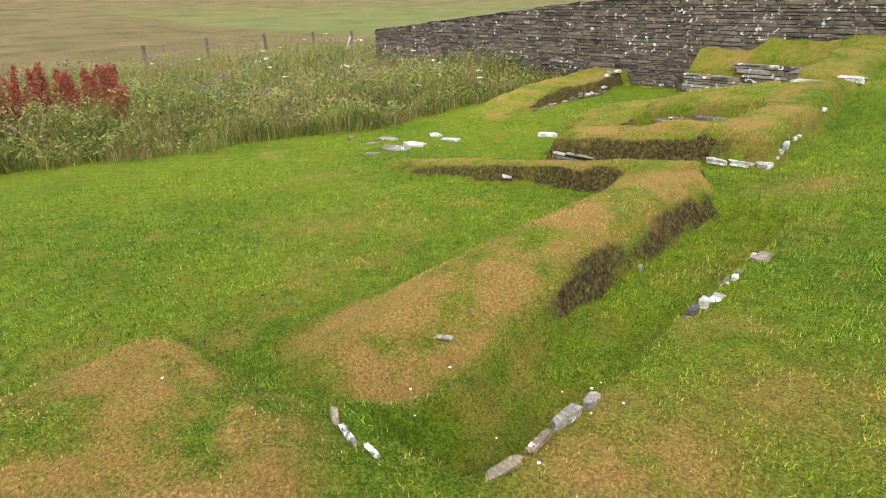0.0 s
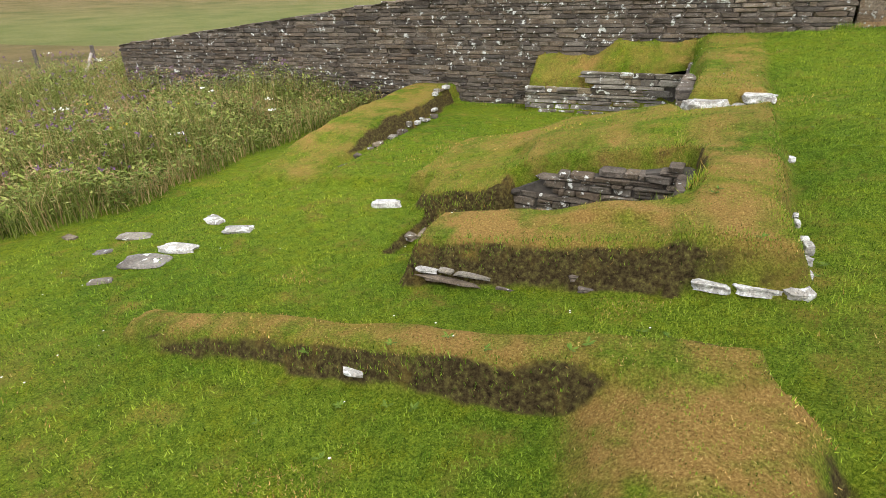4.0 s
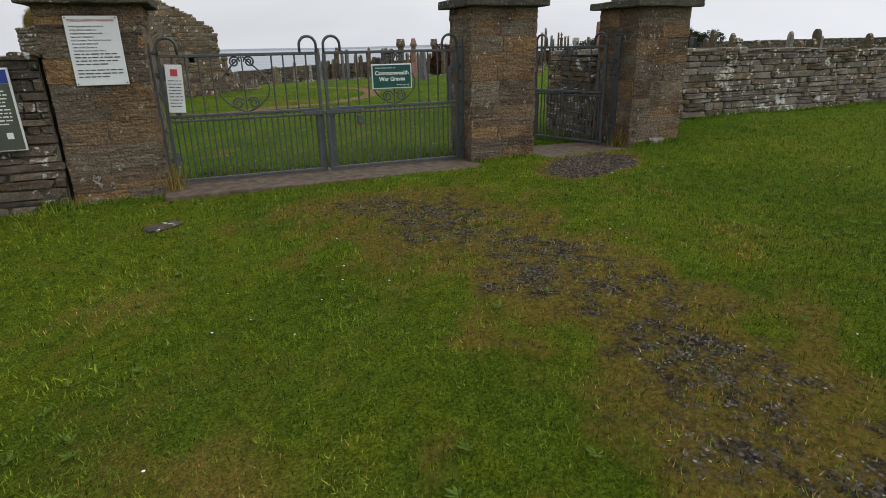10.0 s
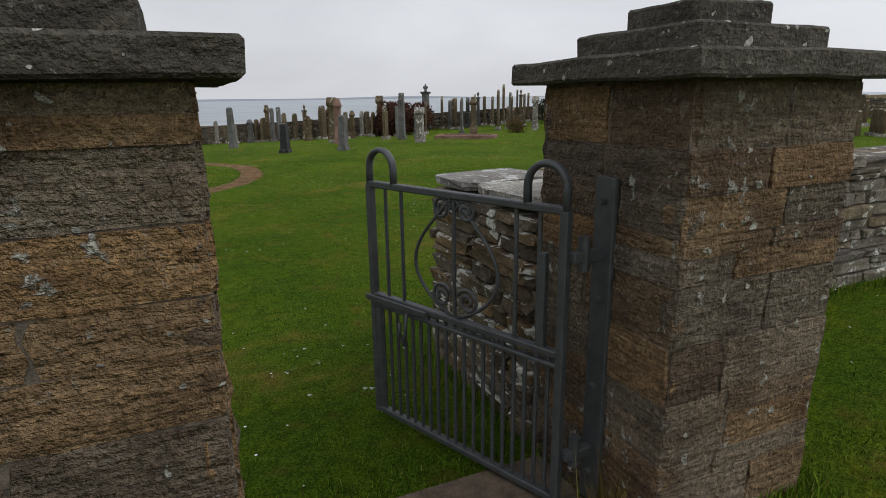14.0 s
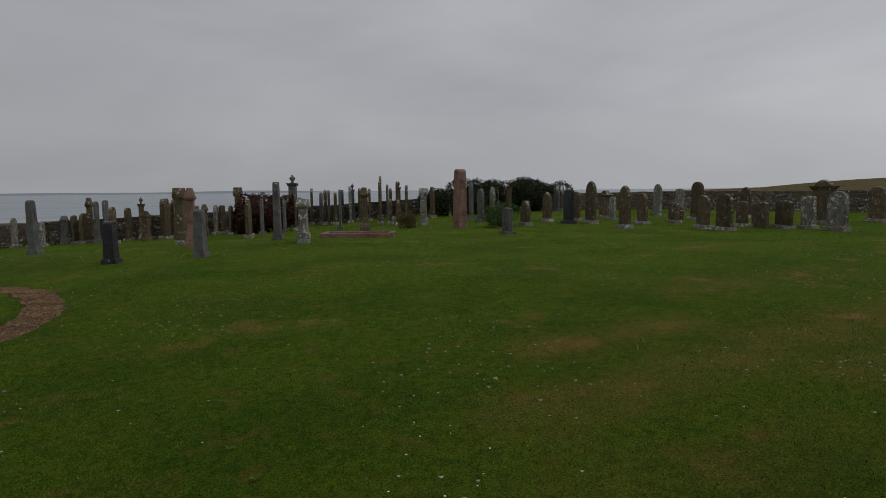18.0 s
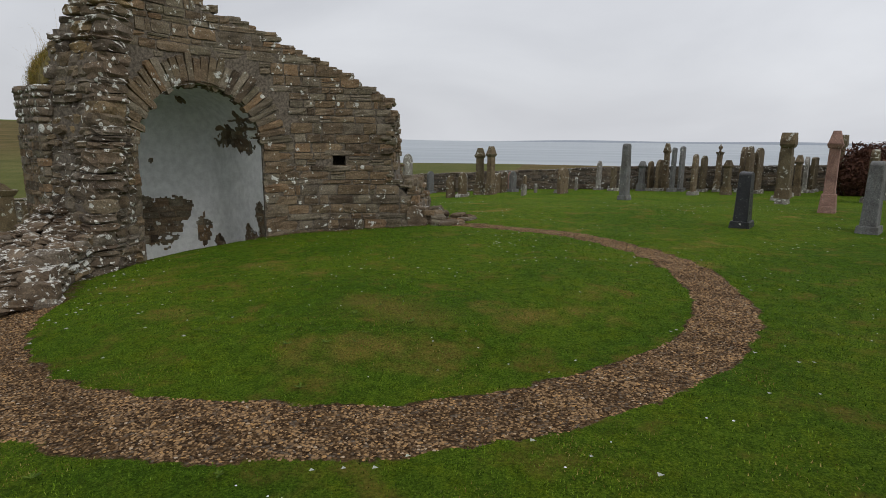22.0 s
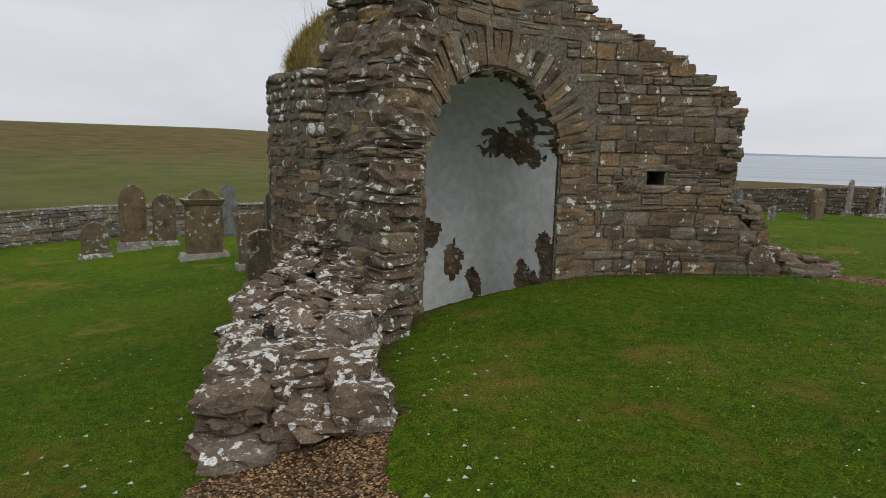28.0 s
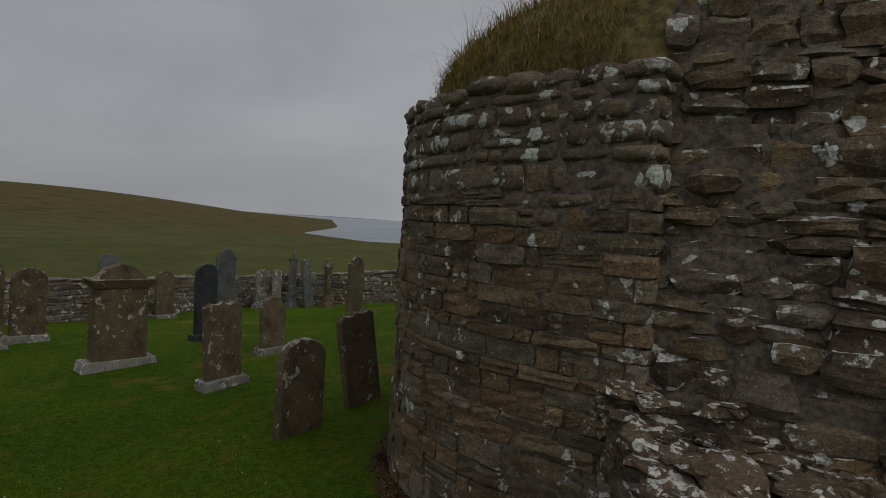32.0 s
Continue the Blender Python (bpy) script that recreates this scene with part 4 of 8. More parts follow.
# ---- the sunken ruin of the old hall ----
dry_wall("ruin_bench", "low ruined wall face of grey flagstones topped with moss", (-5.5, 13.53), (-2.62, 13.53), 0.26,
         [(0, -1.0), (1.2, -1.0), (1.28, -0.72), (2.9, -0.68)], WALL_PALE, (-4, 13.3, -1), 71, (1,), cope=False, ch=(0.05, 0.14), ln=(0.18, 0.55), core=DARK_CORE)
dry_wall("ruin_pier", "ruined wall end of white-lichened blocks under turf", (-2.62, 13.4), (-2.62, 10.72), 0.2, [(0, -0.5), (2.8, -0.48)], WALL, (-2.6, 11, -0.8), 72, (1,), cope=False, ch=(0.06, 0.14), core=DARK_CORE)
dry_wall("ruin_chamber_wall", "dark flagstone wall face of a small sunken chamber", (-4.30, 8.56), (-2.42, 8.46), 0.26,
         [(0, -1.30), (0.30, -1.22), (0.60, -1.16), (0.64, -0.96), (1.2, -0.94), (1.9, -0.80)], WALL, (-3, 8.4, -1.2), 73, (1,), cope=False, ch=(0.035, 0.095), ln=(0.10, 0.42), core=DARK_CORE)
dry_wall("ruin_chamber_wall", "dark flagstone wall face of a small sunken chamber", (-2.36, 8.50), (-2.36, 7.5), 0.2, [(0, -0.80), (1.0, -0.98)], WALL, (-2.4, 8, -1.2), 74, (1,), cope=False, ch=(0.05, 0.12), ln=(0.16, 0.4), limit=80, core=DARK_CORE)


def worn_stones(count, material, seed):
    """Rounded, broken boulders in a unit box."""
    kinds = []
    for k in range(count):
        bm = rough_stone(seed + k, 0.16, 0.09)
        bmesh.ops.triangulate(bm, faces=list(bm.faces))
        bmesh.ops.subdivide_edges(bm, edges=list(bm.edges), cuts=1)
        for v in bm.verts:
            v.co += Vector([noise.noise(v.co * 3.1 + Vector((seed + 5 * k, 9 * q, 0))) for q in range(3)]) * 0.12
        me = bpy.data.meshes.new("field_stone")
        bm.to_mesh(me)
        bm.free()
        me.materials.append(material)
        kinds.append(me)
    return kinds


FIELD_KINDS = {"white": worn_stones(8, WHITE_STONE, 700), "grey": worn_stones(8, WALL_PALE, 720), "dark": worn_stones(8, WALL, 740)}
field_count = 0


def field_stone(x, y, sx, sy, sz, turn=0.0, kind="white", lift=0.0, label="", tilt=0.0, at=None):
    """A loose or half-buried stone in the turf."""
    global field_count
    ob = new("field_stone", FIELD_KINDS[kind][field_count % 8])
    field_count += 1
    z = height(x, y) + sz * 0.08 + lift * 0.75 if at is None else at
    ob.matrix_basis = pose(x, y, z, tilt, 0, turn) @ Matrix.Diagonal((sx * 0.92, sy * 0.85, sz * 0.9, 1))
    words = {"white": "white lichen-covered stone set in the turf edge", "grey": "grey lichened flagstone set in the turf", "dark": "dark flat flagstone under the turf bank"}[kind]
    tagged(ob, label or words, "stone", "stones of the old hall")
    return ob


# corner and side of the chamber's front bank
for x, y, sx, sy, sz, t, z in ((-2.10, 6.36, 0.25, 0.14, 0.075, -4, -0.945), (-1.83, 6.36, 0.33, 0.15, 0.07, 2, -0.925), (-1.65, 6.37, 0.19, 0.18, 0.09, 12, -0.91), (-1.60, 6.50, 0.07, 0.10, 0.05, 4, -0.85), (-1.59, 6.62, 0.06, 0.07, 0.06, -10, -0.81),
                               (-1.585, 6.74, 0.07, 0.09, 0.08, 5, -0.775), (-1.60, 6.84, 0.06, 0.06, 0.05, 8, -0.76), (-1.61, 7.16, 0.035, 0.12, 0.04, 2, -0.77), (-1.61, 7.30, 0.035, 0.10, 0.035, -3, -0.77), (-1.605, 8.19, 0.05, 0.08, 0.05, 5, -0.60), (-2.0, 6.42, 0.06, 0.06, 0.05, 0, -0.86), (-2.22, 6.42, 0.08, 0.06, 0.07, 20, -0.84)):
    field_stone(x, y, sx, sy, sz, t, "white", at=z)
for x, y, sx, sy, sz, t, k, z in ((-4.10, 6.37, 0.18, 0.10, 0.032, 3, "white", -1.205), (-3.93, 6.37, 0.12, 0.08, 0.03, -2, "grey", -1.185), (-3.70, 6.36, 0.30, 0.08, 0.03, 2, "grey", -1.18), (-3.9, 6.34, 0.5, 0.10, 0.03, 1, "dark", -1.245), (-3.42, 6.35, 0.24, 0.10, 0.03, -3, "dark", -1.22), (-3.10, 6.34, 0.26, 0.10, 0.035, 3, "dark", -1.20),
                                  (-2.80, 6.33, 0.26, 0.14, 0.05, 4, "dark", -1.17), (-2.62, 6.32, 0.18, 0.12, 0.035, -6, "grey", -1.13), (-2.86, 6.32, 0.12, 0.10, 0.04, 12, "dark", -1.10), (-2.44, 6.38, 0.05, 0.06, 0.13, 0, "dark", -1.02), (-2.95, 6.36, 0.10, 0.08, 0.05, 20, "dark", -1.05)):
    field_stone(x, y, sx, sy, sz, t, k, at=z)
# pier end: big white blocks
for x, y, sx, sy, sz, t, z in ((-2.32, 10.40, 0.52, 0.26, 0.24, 2, -0.66), (-1.88, 10.40, 0.40, 0.26, 0.12, -3, -0.63), (-1.80, 10.42, 0.36, 0.30, 0.12, 5, -0.51), (-2.58, 10.52, 0.10, 0.2, 0.26, 10, -0.74), (-2.70, 10.40, 0.14, 0.16, 0.14, 30, -0.88), (-2.06, 10.36, 0.10, 0.08, 0.06, 10, -0.74)):
    field_stone(x, y, sx, sy, sz, t, "white", at=z)
# loose slabs on the lawn
for x, y, sx, sy, sz, t, k in ((-7.20, 6.26, 0.50, 0.34, 0.05, 20, "grey"), (-7.08, 6.58, 0.44, 0.20, 0.09, 8, "white"), (-7.36, 7.34, 0.34, 0.18, 0.08, -20, "white"), (-6.83, 7.16, 0.34, 0.22, 0.07, 25, "white"), (-8.02, 6.77, 0.46, 0.22, 0.05, 15, "grey"), (-7.97, 6.32, 0.2, 0.1, 0.05, 40, "grey"),
                               (-8.9, 6.57, 0.2, 0.12, 0.06, 0, "grey"), (-7.3, 5.8, 0.24, 0.12, 0.05, 30, "grey"), (-5.55, 8.22, 0.40, 0.16, 0.11, 12, "white"), (-4.82, 7.90, 0.38, 0.26, 0.12, 20, "grey"), (-4.50, 7.62, 0.34, 0.2, 0.08, 50, "white"), (-4.95, 7.62, 0.2, 0.14, 0.06, -20, "grey"), (-4.2, 7.5, 0.26, 0.16, 0.06, 10, "dark")):
    field_stone(x, y, sx, sy, sz, t, k)
# edging beside the passage, near the start
for x, y, sx, sy, sz, t, k in ((-1.68, 1.04, 0.14, 0.035, 0.03, -30, "grey"), (-1.53, 1.00, 0.16, 0.03, 0.02, -12, "grey"), (-1.38, 1.00, 0.10, 0.025, 0.018, -6, "grey"), (-0.96, 1.27, 0.05, 0.18, 0.06, -12, "grey"), (-0.94, 1.46, 0.035, 0.16, 0.04, 4, "grey"), (-0.94, 1.64, 0.05, 0.18, 0.06, -8, "grey"),
                               (-0.92, 1.80, 0.05, 0.1, 0.05, 0, "grey"), (-0.92, 2.98, 0.055, 0.09, 0.06, 5, "white"), (-0.92, 3.45, 0.04, 0.05, 0.04, 0, "white"), (-0.95, 3.9, 0.045, 0.04, 0.03, 0, "white"), (-0.93, 2.86, 0.045, 0.10, 0.05, 0, "dark"), (-1.56, 3.55, 0.03, 0.07, 0.05, 10, "grey"),
                               (-1.84, 1.86, 0.10, 0.04, 0.02, 30, "grey"), (-3.89, 5.0, 0.14, 0.06, 0.03, 5, "white")):
    field_stone(x, y, sx, sy, sz, t, k, 0.02)
rng = random.Random(78)
for k in range(11):
    y = 2.72 + 0.13 * k + rng.uniform(-0.03, 0.03)
    field_stone(-0.90 - 0.02 * (k % 3), y, rng.uniform(0.08, 0.14), rng.uniform(0.10, 0.18), rng.uniform(0.08, 0.15), rng.uniform(-20, 20), ("dark", "grey", "dark", "white", "grey")[k % 5], at=-0.93 + rng.uniform(-0.05, 0.05))
# facing of the long bank beside the weeds
rng = random.Random(77)
for k in range(17):
    y = 9.1 + 4.5 * ((k + rng.uniform(0, 0.7)) / 17) ** 0.7
    field_stone(-7.0 + rng.uniform(-0.04, 0.04) - 0.15 * (y > 12.9), y, rng.uniform(0.08, 0.14), rng.uniform(0.10, 0.24), rng.uniform(0.04, 0.10), rng.uniform(-15, 15), rng.choice(("grey", "dark", "dark", "white")), rng.uniform(-0.02, 0.07))
# by the gates
field_stone(5.70, 13.80, 0.22, 0.12, 0.10, 10, "white", label="small white stone at the foot of the pillar")
for x, y, s in ((0.24, 12.90, 0.30),):
    field_stone(x, y, s, s * 0.6, 0.03, 25, "dark", label="flat dark stone lying in the grass")


# ---- signs ----
def lettering(text, size, parent, material, x, z, y=-0.004, align="CENTER", bold=0.0):
    cu = bpy.data.curves.new("lettering", "FONT")
    cu.body, cu.size, cu.align_x, cu.align_y, cu.extrude, cu.offset = text, size, align, "CENTER", 0.0006, bold
    tmp = bpy.data.objects.new("lettering", cu)
    scene.collection.objects.link(tmp)
    bpy.context.view_layer.update()
    me = bpy.data.meshes.new_from_object(tmp.evaluated_get(bpy.context.evaluated_depsgraph_get()))
    bpy.data.objects.remove(tmp)
    me.materials.clear()
    me.materials.append(material)
    ob = new("lettering", me)
    ob.parent = parent
    ob.matrix_basis = pose(x, y, z, 90)
    return ob


def line_bars(parent, material, x0, x1, z, tall, seed, y=-0.004, thick=0.0012):
    """Lines of small print as word-long bars."""
    r = random.Random(seed)
    bm = bmesh.new()
    x = x0
    while x < x1 - tall:
        w = min(r.uniform(1.4, 5.0) * tall, x1 - x)
        add_box(bm, x, x + w, y - thick, y, z - tall * 0.36, z + tall * 0.36)
        x += w + tall * 0.7
    return part("print_line", bm, material, parent)


INK_WHITE = plain("white print", (0.75, 0.76, 0.74), 0.5, 0, 0.03, 5.0, 0.0)
INK_RED = plain("red print", (0.45, 0.05, 0.05), 0.5, 0, 0.05, 5.0, 0.0)
INK_DARK = plain("dark print", (0.09, 0.10, 0.10), 0.5, 0, 0.05, 5.0, 0.0)
BOARD_WHITE = plain("white enamel", (0.66, 0.69, 0.69), 0.35, 0, 0.05, 4.0, 0.02)
BOARD_GREEN = plain("dark green enamel", (0.008, 0.075, 0.055), 0.35, 0, 0.08, 4.0, 0.02)
BOARD_OLIVE = plain("grey-green enamel", (0.075, 0.085, 0.062), 0.4, 0, 0.08, 4.0, 0.02)
BOARD_BLUE = plain("blue enamel", (0.025, 0.05, 0.23), 0.35, 0, 0.08, 4.0, 0.02)

info = tagged(new("information_sign"), "framed green and blue information board fixed to the wall", "sign")
info.matrix_basis = pose(-1.005, 13.80, 0.80, 2, 0, 0)
part("backing", box(-0.265, 0.265, 0.0, 0.03, -0.325, 0.325, bevel=0.004), BOARD_WHITE, info, "white edge")
info_panel = part("panel", box(-0.253, 0.253, -0.004, 0.0, -0.313, 0.205), BOARD_OLIVE, info)
info_header = part("header", box(-0.253, 0.253, -0.0045, 0.0, 0.207, 0.313), BOARD_BLUE, info, "blue heading band")
lettering("ORPHIR", 0.046, info_header, INK_WHITE, 0, 0.285, -0.006)
lettering("EARL'S BU", 0.046, info_header, INK_WHITE, 0, 0.238, -0.006)
for k in range(10):
    line_bars(info_panel, INK_WHITE, -0.22, 0.22 - 0.02 * (k == 9), 0.15 - 0.0285 * k, 0.014, 800 + k, -0.0045)
line_bars(info_panel, INK_WHITE, -0.11, 0.06, -0.205, 0.011, 830, -0.0045)
line_bars(info_panel, INK_WHITE, -0.11, 0.02, -0.18, 0.008, 831, -0.0045)
part("emblem", box(0.15, 0.195, -0.006, -0.0042, -0.225, -0.175), INK_WHITE, info_panel)

notice = tagged(new("notice_board"), "white safety notice with red heading fixed to the pillar", "sign")
notice.matrix_basis = pose(-0.10, 13.835, 1.235, 0, 0, 0)
notice_panel = part("panel", box(-0.195, 0.195, 0.0, 0.012, -0.27, 0.27, bevel=0.003), BOARD_WHITE, notice)
lettering("PUBLIC SAFETY WARNING", 0.028, notice_panel, INK_RED, 0, 0.235, -0.002, bold=0.0004)
for k, words in enumerate(("Following inspections carried out", "in May 2018 a number of", "unstable headstones/memorials", "have been identified in", "this Cemetery. The Council has a duty", "of care to all visitors and", "users of this Cemetery.", "Therefore, please check if your")):
    lettering(words, 0.0185, notice_panel, INK_DARK, -0.165, 0.19 - 0.0265 * k, -0.002, "LEFT", 0.0003)
for k in range(8, 15):
    line_bars(notice_panel, INK_DARK, -0.165, 0.165 - (0.1 if k in (11, 14) else 0), 0.19 - 0.0265 * k - (0.02 if k > 11 else 0), 0.013, 850 + k, -0.0012)
for x in (-0.18, 0.18):
    for z in (-0.255, 0.255):
        part("screw", rod((x, -0.004, z), (x, 0.001, z), 0.006, 6), STEEL, notice)

graves_sign = tagged(new("war_graves_sign"), "dark green sign with white lettering fixed to the iron gate", "sign")
graves_sign.matrix_basis = pose(2.472, 14.065, 0.940, 0, 0, 0) @ Matrix.Diagonal((0.95, 1, 0.97, 1))
part("backing", box(-0.222, 0.222, 0.0, 0.008, -0.125, 0.125, bevel=0.003), BOARD_WHITE, graves_sign, "white border")
graves_panel = part("panel", box(-0.210, 0.210, -0.003, 0.0, -0.113, 0.113), BOARD_GREEN, graves_sign)
lettering("At this location there are", 0.022, graves_panel, INK_WHITE, -0.185, 0.086, -0.0045, "LEFT")
lettering("Commonwealth", 0.058, graves_panel, INK_WHITE, 0.0, 0.033, -0.0045, bold=0.0012)
lettering("War Graves", 0.058, graves_panel, INK_WHITE, 0.0, -0.028, -0.0045, bold=0.0012)
lettering("www.cwgc.org", 0.024, graves_panel, INK_WHITE, 0.19, -0.087, -0.0045, "RIGHT")

paper = tagged(new("paper_notice"), "small white paper notice tied to the gate", "sign")
paper.matrix_basis = pose(0.43, 14.07, 0.90, 0, 3, 0)
paper_sheet = part("sheet", box(-0.07, 0.07, 0.0, 0.006, -0.21, 0.21), BOARD_WHITE, paper)
part("emblem", box(-0.03, 0.03, -0.002, 0.0, 0.11, 0.17), INK_RED, paper_sheet)
for k in range(9):
    line_bars(paper_sheet, INK_DARK, -0.055, 0.055, 0.07 - 0.028 * k, 0.011, 900 + k, -0.001)

# ---- the round church: a stub of the nave wall and the apse ----
CX, CY = RING_C
AXIS = radians(150.3)
UX, UY = math.cos(AXIS), math.sin(AXIS)
VX, VY = math.sin(AXIS), -math.cos(AXIS)
ARCH_R, ARCH_Z = 0.98, 1.10
NAVE_IN, NAVE_OUT = 3.5, 4.6


def uv(u, v, z=0.0):
    return Vector((CX + u * UX + v * VX, CY + u * UY + v * VY, z))


def polar(az, r, z=0.0):
    a = radians(az)
    return Vector((CX + r * math.cos(a), CY + r * math.sin(a), z))


def nave_top(az):
    return float(np.interp(az, [90.5, 91, 95.6, 97.9, 99.3, 99.9, 104, 111.5, 119.4, 131.6, 139, 147, 152.5, 160, 168, 172.5, 176],
                           [-0.1, 0.24, 0.46, 0.60, 1.3, 1.88, 2.05, 2.30, 2.56, 2.88, 3.04, 3.2, 3.35, 3.27, 3.12, 2.9, 2.2]))


def arch_soffit(az):
    s = radians(az - 150.3) * NAVE_IN
    return ARCH_Z + math.sqrt(max(0, ARCH_R ** 2 - s * s)) if abs(s) < ARCH_R else None


def prism(bm, a0, a1, r0, r1, z0, z1, z0b=None, z1b=None):
    """A block of a round wall; z0b and z1b are its foot and top at the angle a1."""
    z0b, z1b = (z0 if z0b is None else z0b), (z1 if z1b is None else z1b)
    lo = [polar(a0, r0, z0), polar(a0, r1, z0), polar(a1, r1, z0b), polar(a1, r0, z0b)]
    hi = [polar(a0, r0, z1), polar(a0, r1, z1), polar(a1, r1, z1b), polar(a1, r0, z1b)]
    v = [bm.verts.new(p) for p in lo + hi]
    for f in ((3, 2, 1, 0), (4, 5, 6, 7), (0, 1, 5, 4), (1, 2, 6, 5), (2, 3, 7, 6), (3, 0, 4, 7)):
        bm.faces.new([v[i] for i in f])


nave = tagged(new("nave_wall"), "ruined curved church wall of brown sandstone with an arched opening and stepped broken top", "ruined wall", kind="structure")
bm = bmesh.new()
az_cuts = sorted(set([91 + 1.3 * i for i in range(63)] + [111.7, 115.2, 134.26, 166.34]))
for a0, a1 in zip(az_cuts, az_cuts[1:]):
    mid = (a0 + a1) / 2
    g = height(*polar(mid, NAVE_IN)[:2]) - 0.3
    t0, t1 = nave_top(a0) - 0.05, nave_top(a1) - 0.05
    if t0 < g + 0.1:
        continue
    s0, s1 = arch_soffit(a0 + 0.01), arch_soffit(a1 - 0.01)
    ri, ro = NAVE_IN + 0.014, (NAVE_OUT - 0.012 if mid < 164 else 4.15)
    if s0 is not None and s1 is not None:
        prism(bm, a0, a1, ri, ro, s0, t0, s1, t1)
    elif 111.6 < mid < 115.3:
        prism(bm, a0, a1, ri, ro, g, 0.84)
        prism(bm, a0, a1, ri, ro, 1.02, t0, 1.02, t1)
        prism(bm, a0, a1, 4.0, ro, 0.83, 0.995)
    else:
        prism(bm, a0, a1, ri, ro, g, t0, g, t1)
part("wall_core", bm, MORTAR, nave)
rng = random.Random(61)
ruin_kinds = laid_kinds("ruin_stone", 12, 14.0, 0.085, RUIN, 610, False)
crest_kinds = laid_kinds("crest_stone", 12, 5.0, 0.12, RUIN_CREST, 640)
placed = []


def round_face(r, a_from, a_to, outward, top, skip, ch, ln, depth=(0.14, 0.22), jut=0.02):
    """Stones in courses on a round face."""
    s1 = radians(a_to - a_from) * r
    az_of = lambda s: a_from + math.degrees(s / r)
    foot = lambda s: height(*polar(az_of(s), r + (0.2 if outward else -0.2))[:2]) - 0.12
    for s, z, w, h in courses(rng, 0, s1, -1.3, 3.5, lambda s: top(az_of(s)), foot, ch, ln):
        az = az_of(s)
        if skip(az, z, w, h, r):
            continue
        a = radians(az)
        out = Vector((math.cos(a), math.sin(a), 0)) * (1 if outward else -1)
        al = Vector((-math.sin(a), math.cos(a), rng.uniform(-0.05, 0.05))).normalized() * (1 if outward else -1)
        d = rng.uniform(*depth)
        p = polar(az, r, z) - out * (d / 2 - rng.uniform(-jut * 0.1, jut))
        yield rng.randrange(12), turned(p, al, Vector((0, 0, 1)), out, w - rng.uniform(0.006, 0.02), d, h - rng.uniform(0.006, 0.018))


def in_arch(az, z, w, h, r):
    s = radians(az - 150.3) * r
    ds = max(0.0, abs(s) - w / 2)
    dz = z - h / 2 - ARCH_Z
    if dz < 0:
        return ds < ARCH_R - 0.02
    return math.hypot(ds, dz) < ARCH_R + (0.40 if r < 4 else 0.0)


def in_window(az, z, w, h, r):
    return abs(radians(az - 113.4) * r) < w / 2 + 0.085 and abs(z - 0.93) < h / 2 + 0.07


placed += list(round_face(NAVE_IN, 91, 172, False, nave_top, lambda *a: in_arch(*a) or in_window(*a), (0.08, 0.19), (0.14, 0.44)))
placed += list(round_face(NAVE_OUT, 91, 133, True, nave_top, in_window, (0.07, 0.17), (0.16, 0.46)))
# broken end towards the sea, and the flat stones of the ragged top
for k in range(34):
    z = -0.2 + 2.0 * k / 34
    for j in range(4):
        az = 99.7 if z > 0.62 else 94.5 - 3 * (0.6 - z)
        p = polar(az + rng.uniform(-0.9, 0.5), 3.62 + 0.28 * j + rng.uniform(-0.05, 0.05), z)
        a = radians(az)
        out = Vector((math.sin(a), -math.cos(a), 0))
        placed.append((rng.randrange(12), turned(p, Vector((math.cos(a), math.sin(a), rng.uniform(-0.1, 0.1))).normalized(), Vector((0, 0, 1)), out, rng.uniform(0.18, 0.34), rng.uniform(0.12, 0.25), rng.uniform(0.05, 0.12))))
for az in np.arange(100.6, 172, 2.2):
    for r in (3.66, 3.95, 4.25, 4.48) if az < 164 else (3.66, 3.9):
        z = nave_top(az) + rng.uniform(-0.06, 0.05)
        a = radians(az + rng.uniform(-0.7, 0.7))
        placed.append((rng.randrange(12), turned(polar(az, r, z), Vector((-math.sin(a), math.cos(a), rng.uniform(-0.12, 0.05))).normalized(), Vector((0, 0, 1)), Vector((math.cos(a), math.sin(a), 0)), rng.uniform(0.14, 0.34), rng.uniform(0.18, 0.34), rng.uniform(0.05, 0.12))))
lay_stones(nave, ruin_kinds, placed, RUIN, polar(125, 3.5, 1.0), 300)
# the arch stones
for k in range(33):
    a = math.pi * (k + 0.5) / 33
    rr = ARCH_R + 0.19 + rng.uniform(-0.02, 0.04)
    az = 150.3 + math.degrees(rr * math.cos(a) / NAVE_IN)
    b = radians(az)
    out = Vector((-math.cos(b), -math.sin(b), 0))
    tang = Vector((-math.sin(b), math.cos(b), 0))
    radial = tang * math.cos(a) + Vector((0, 0, math.sin(a)))
    along = radial.cross(out)
    ob = new("arch_stone", ruin_kinds[k % 12])
    ob.parent = nave
    ob.matrix_basis = turned(polar(az, NAVE_IN + 0.085 - rng.uniform(0.0, 0.02), ARCH_Z + rr * math.sin(a)), along, radial, out, 0.098 + 0.008 * (k % 3), 0.24, 0.37 + 0.05 * (k % 4))
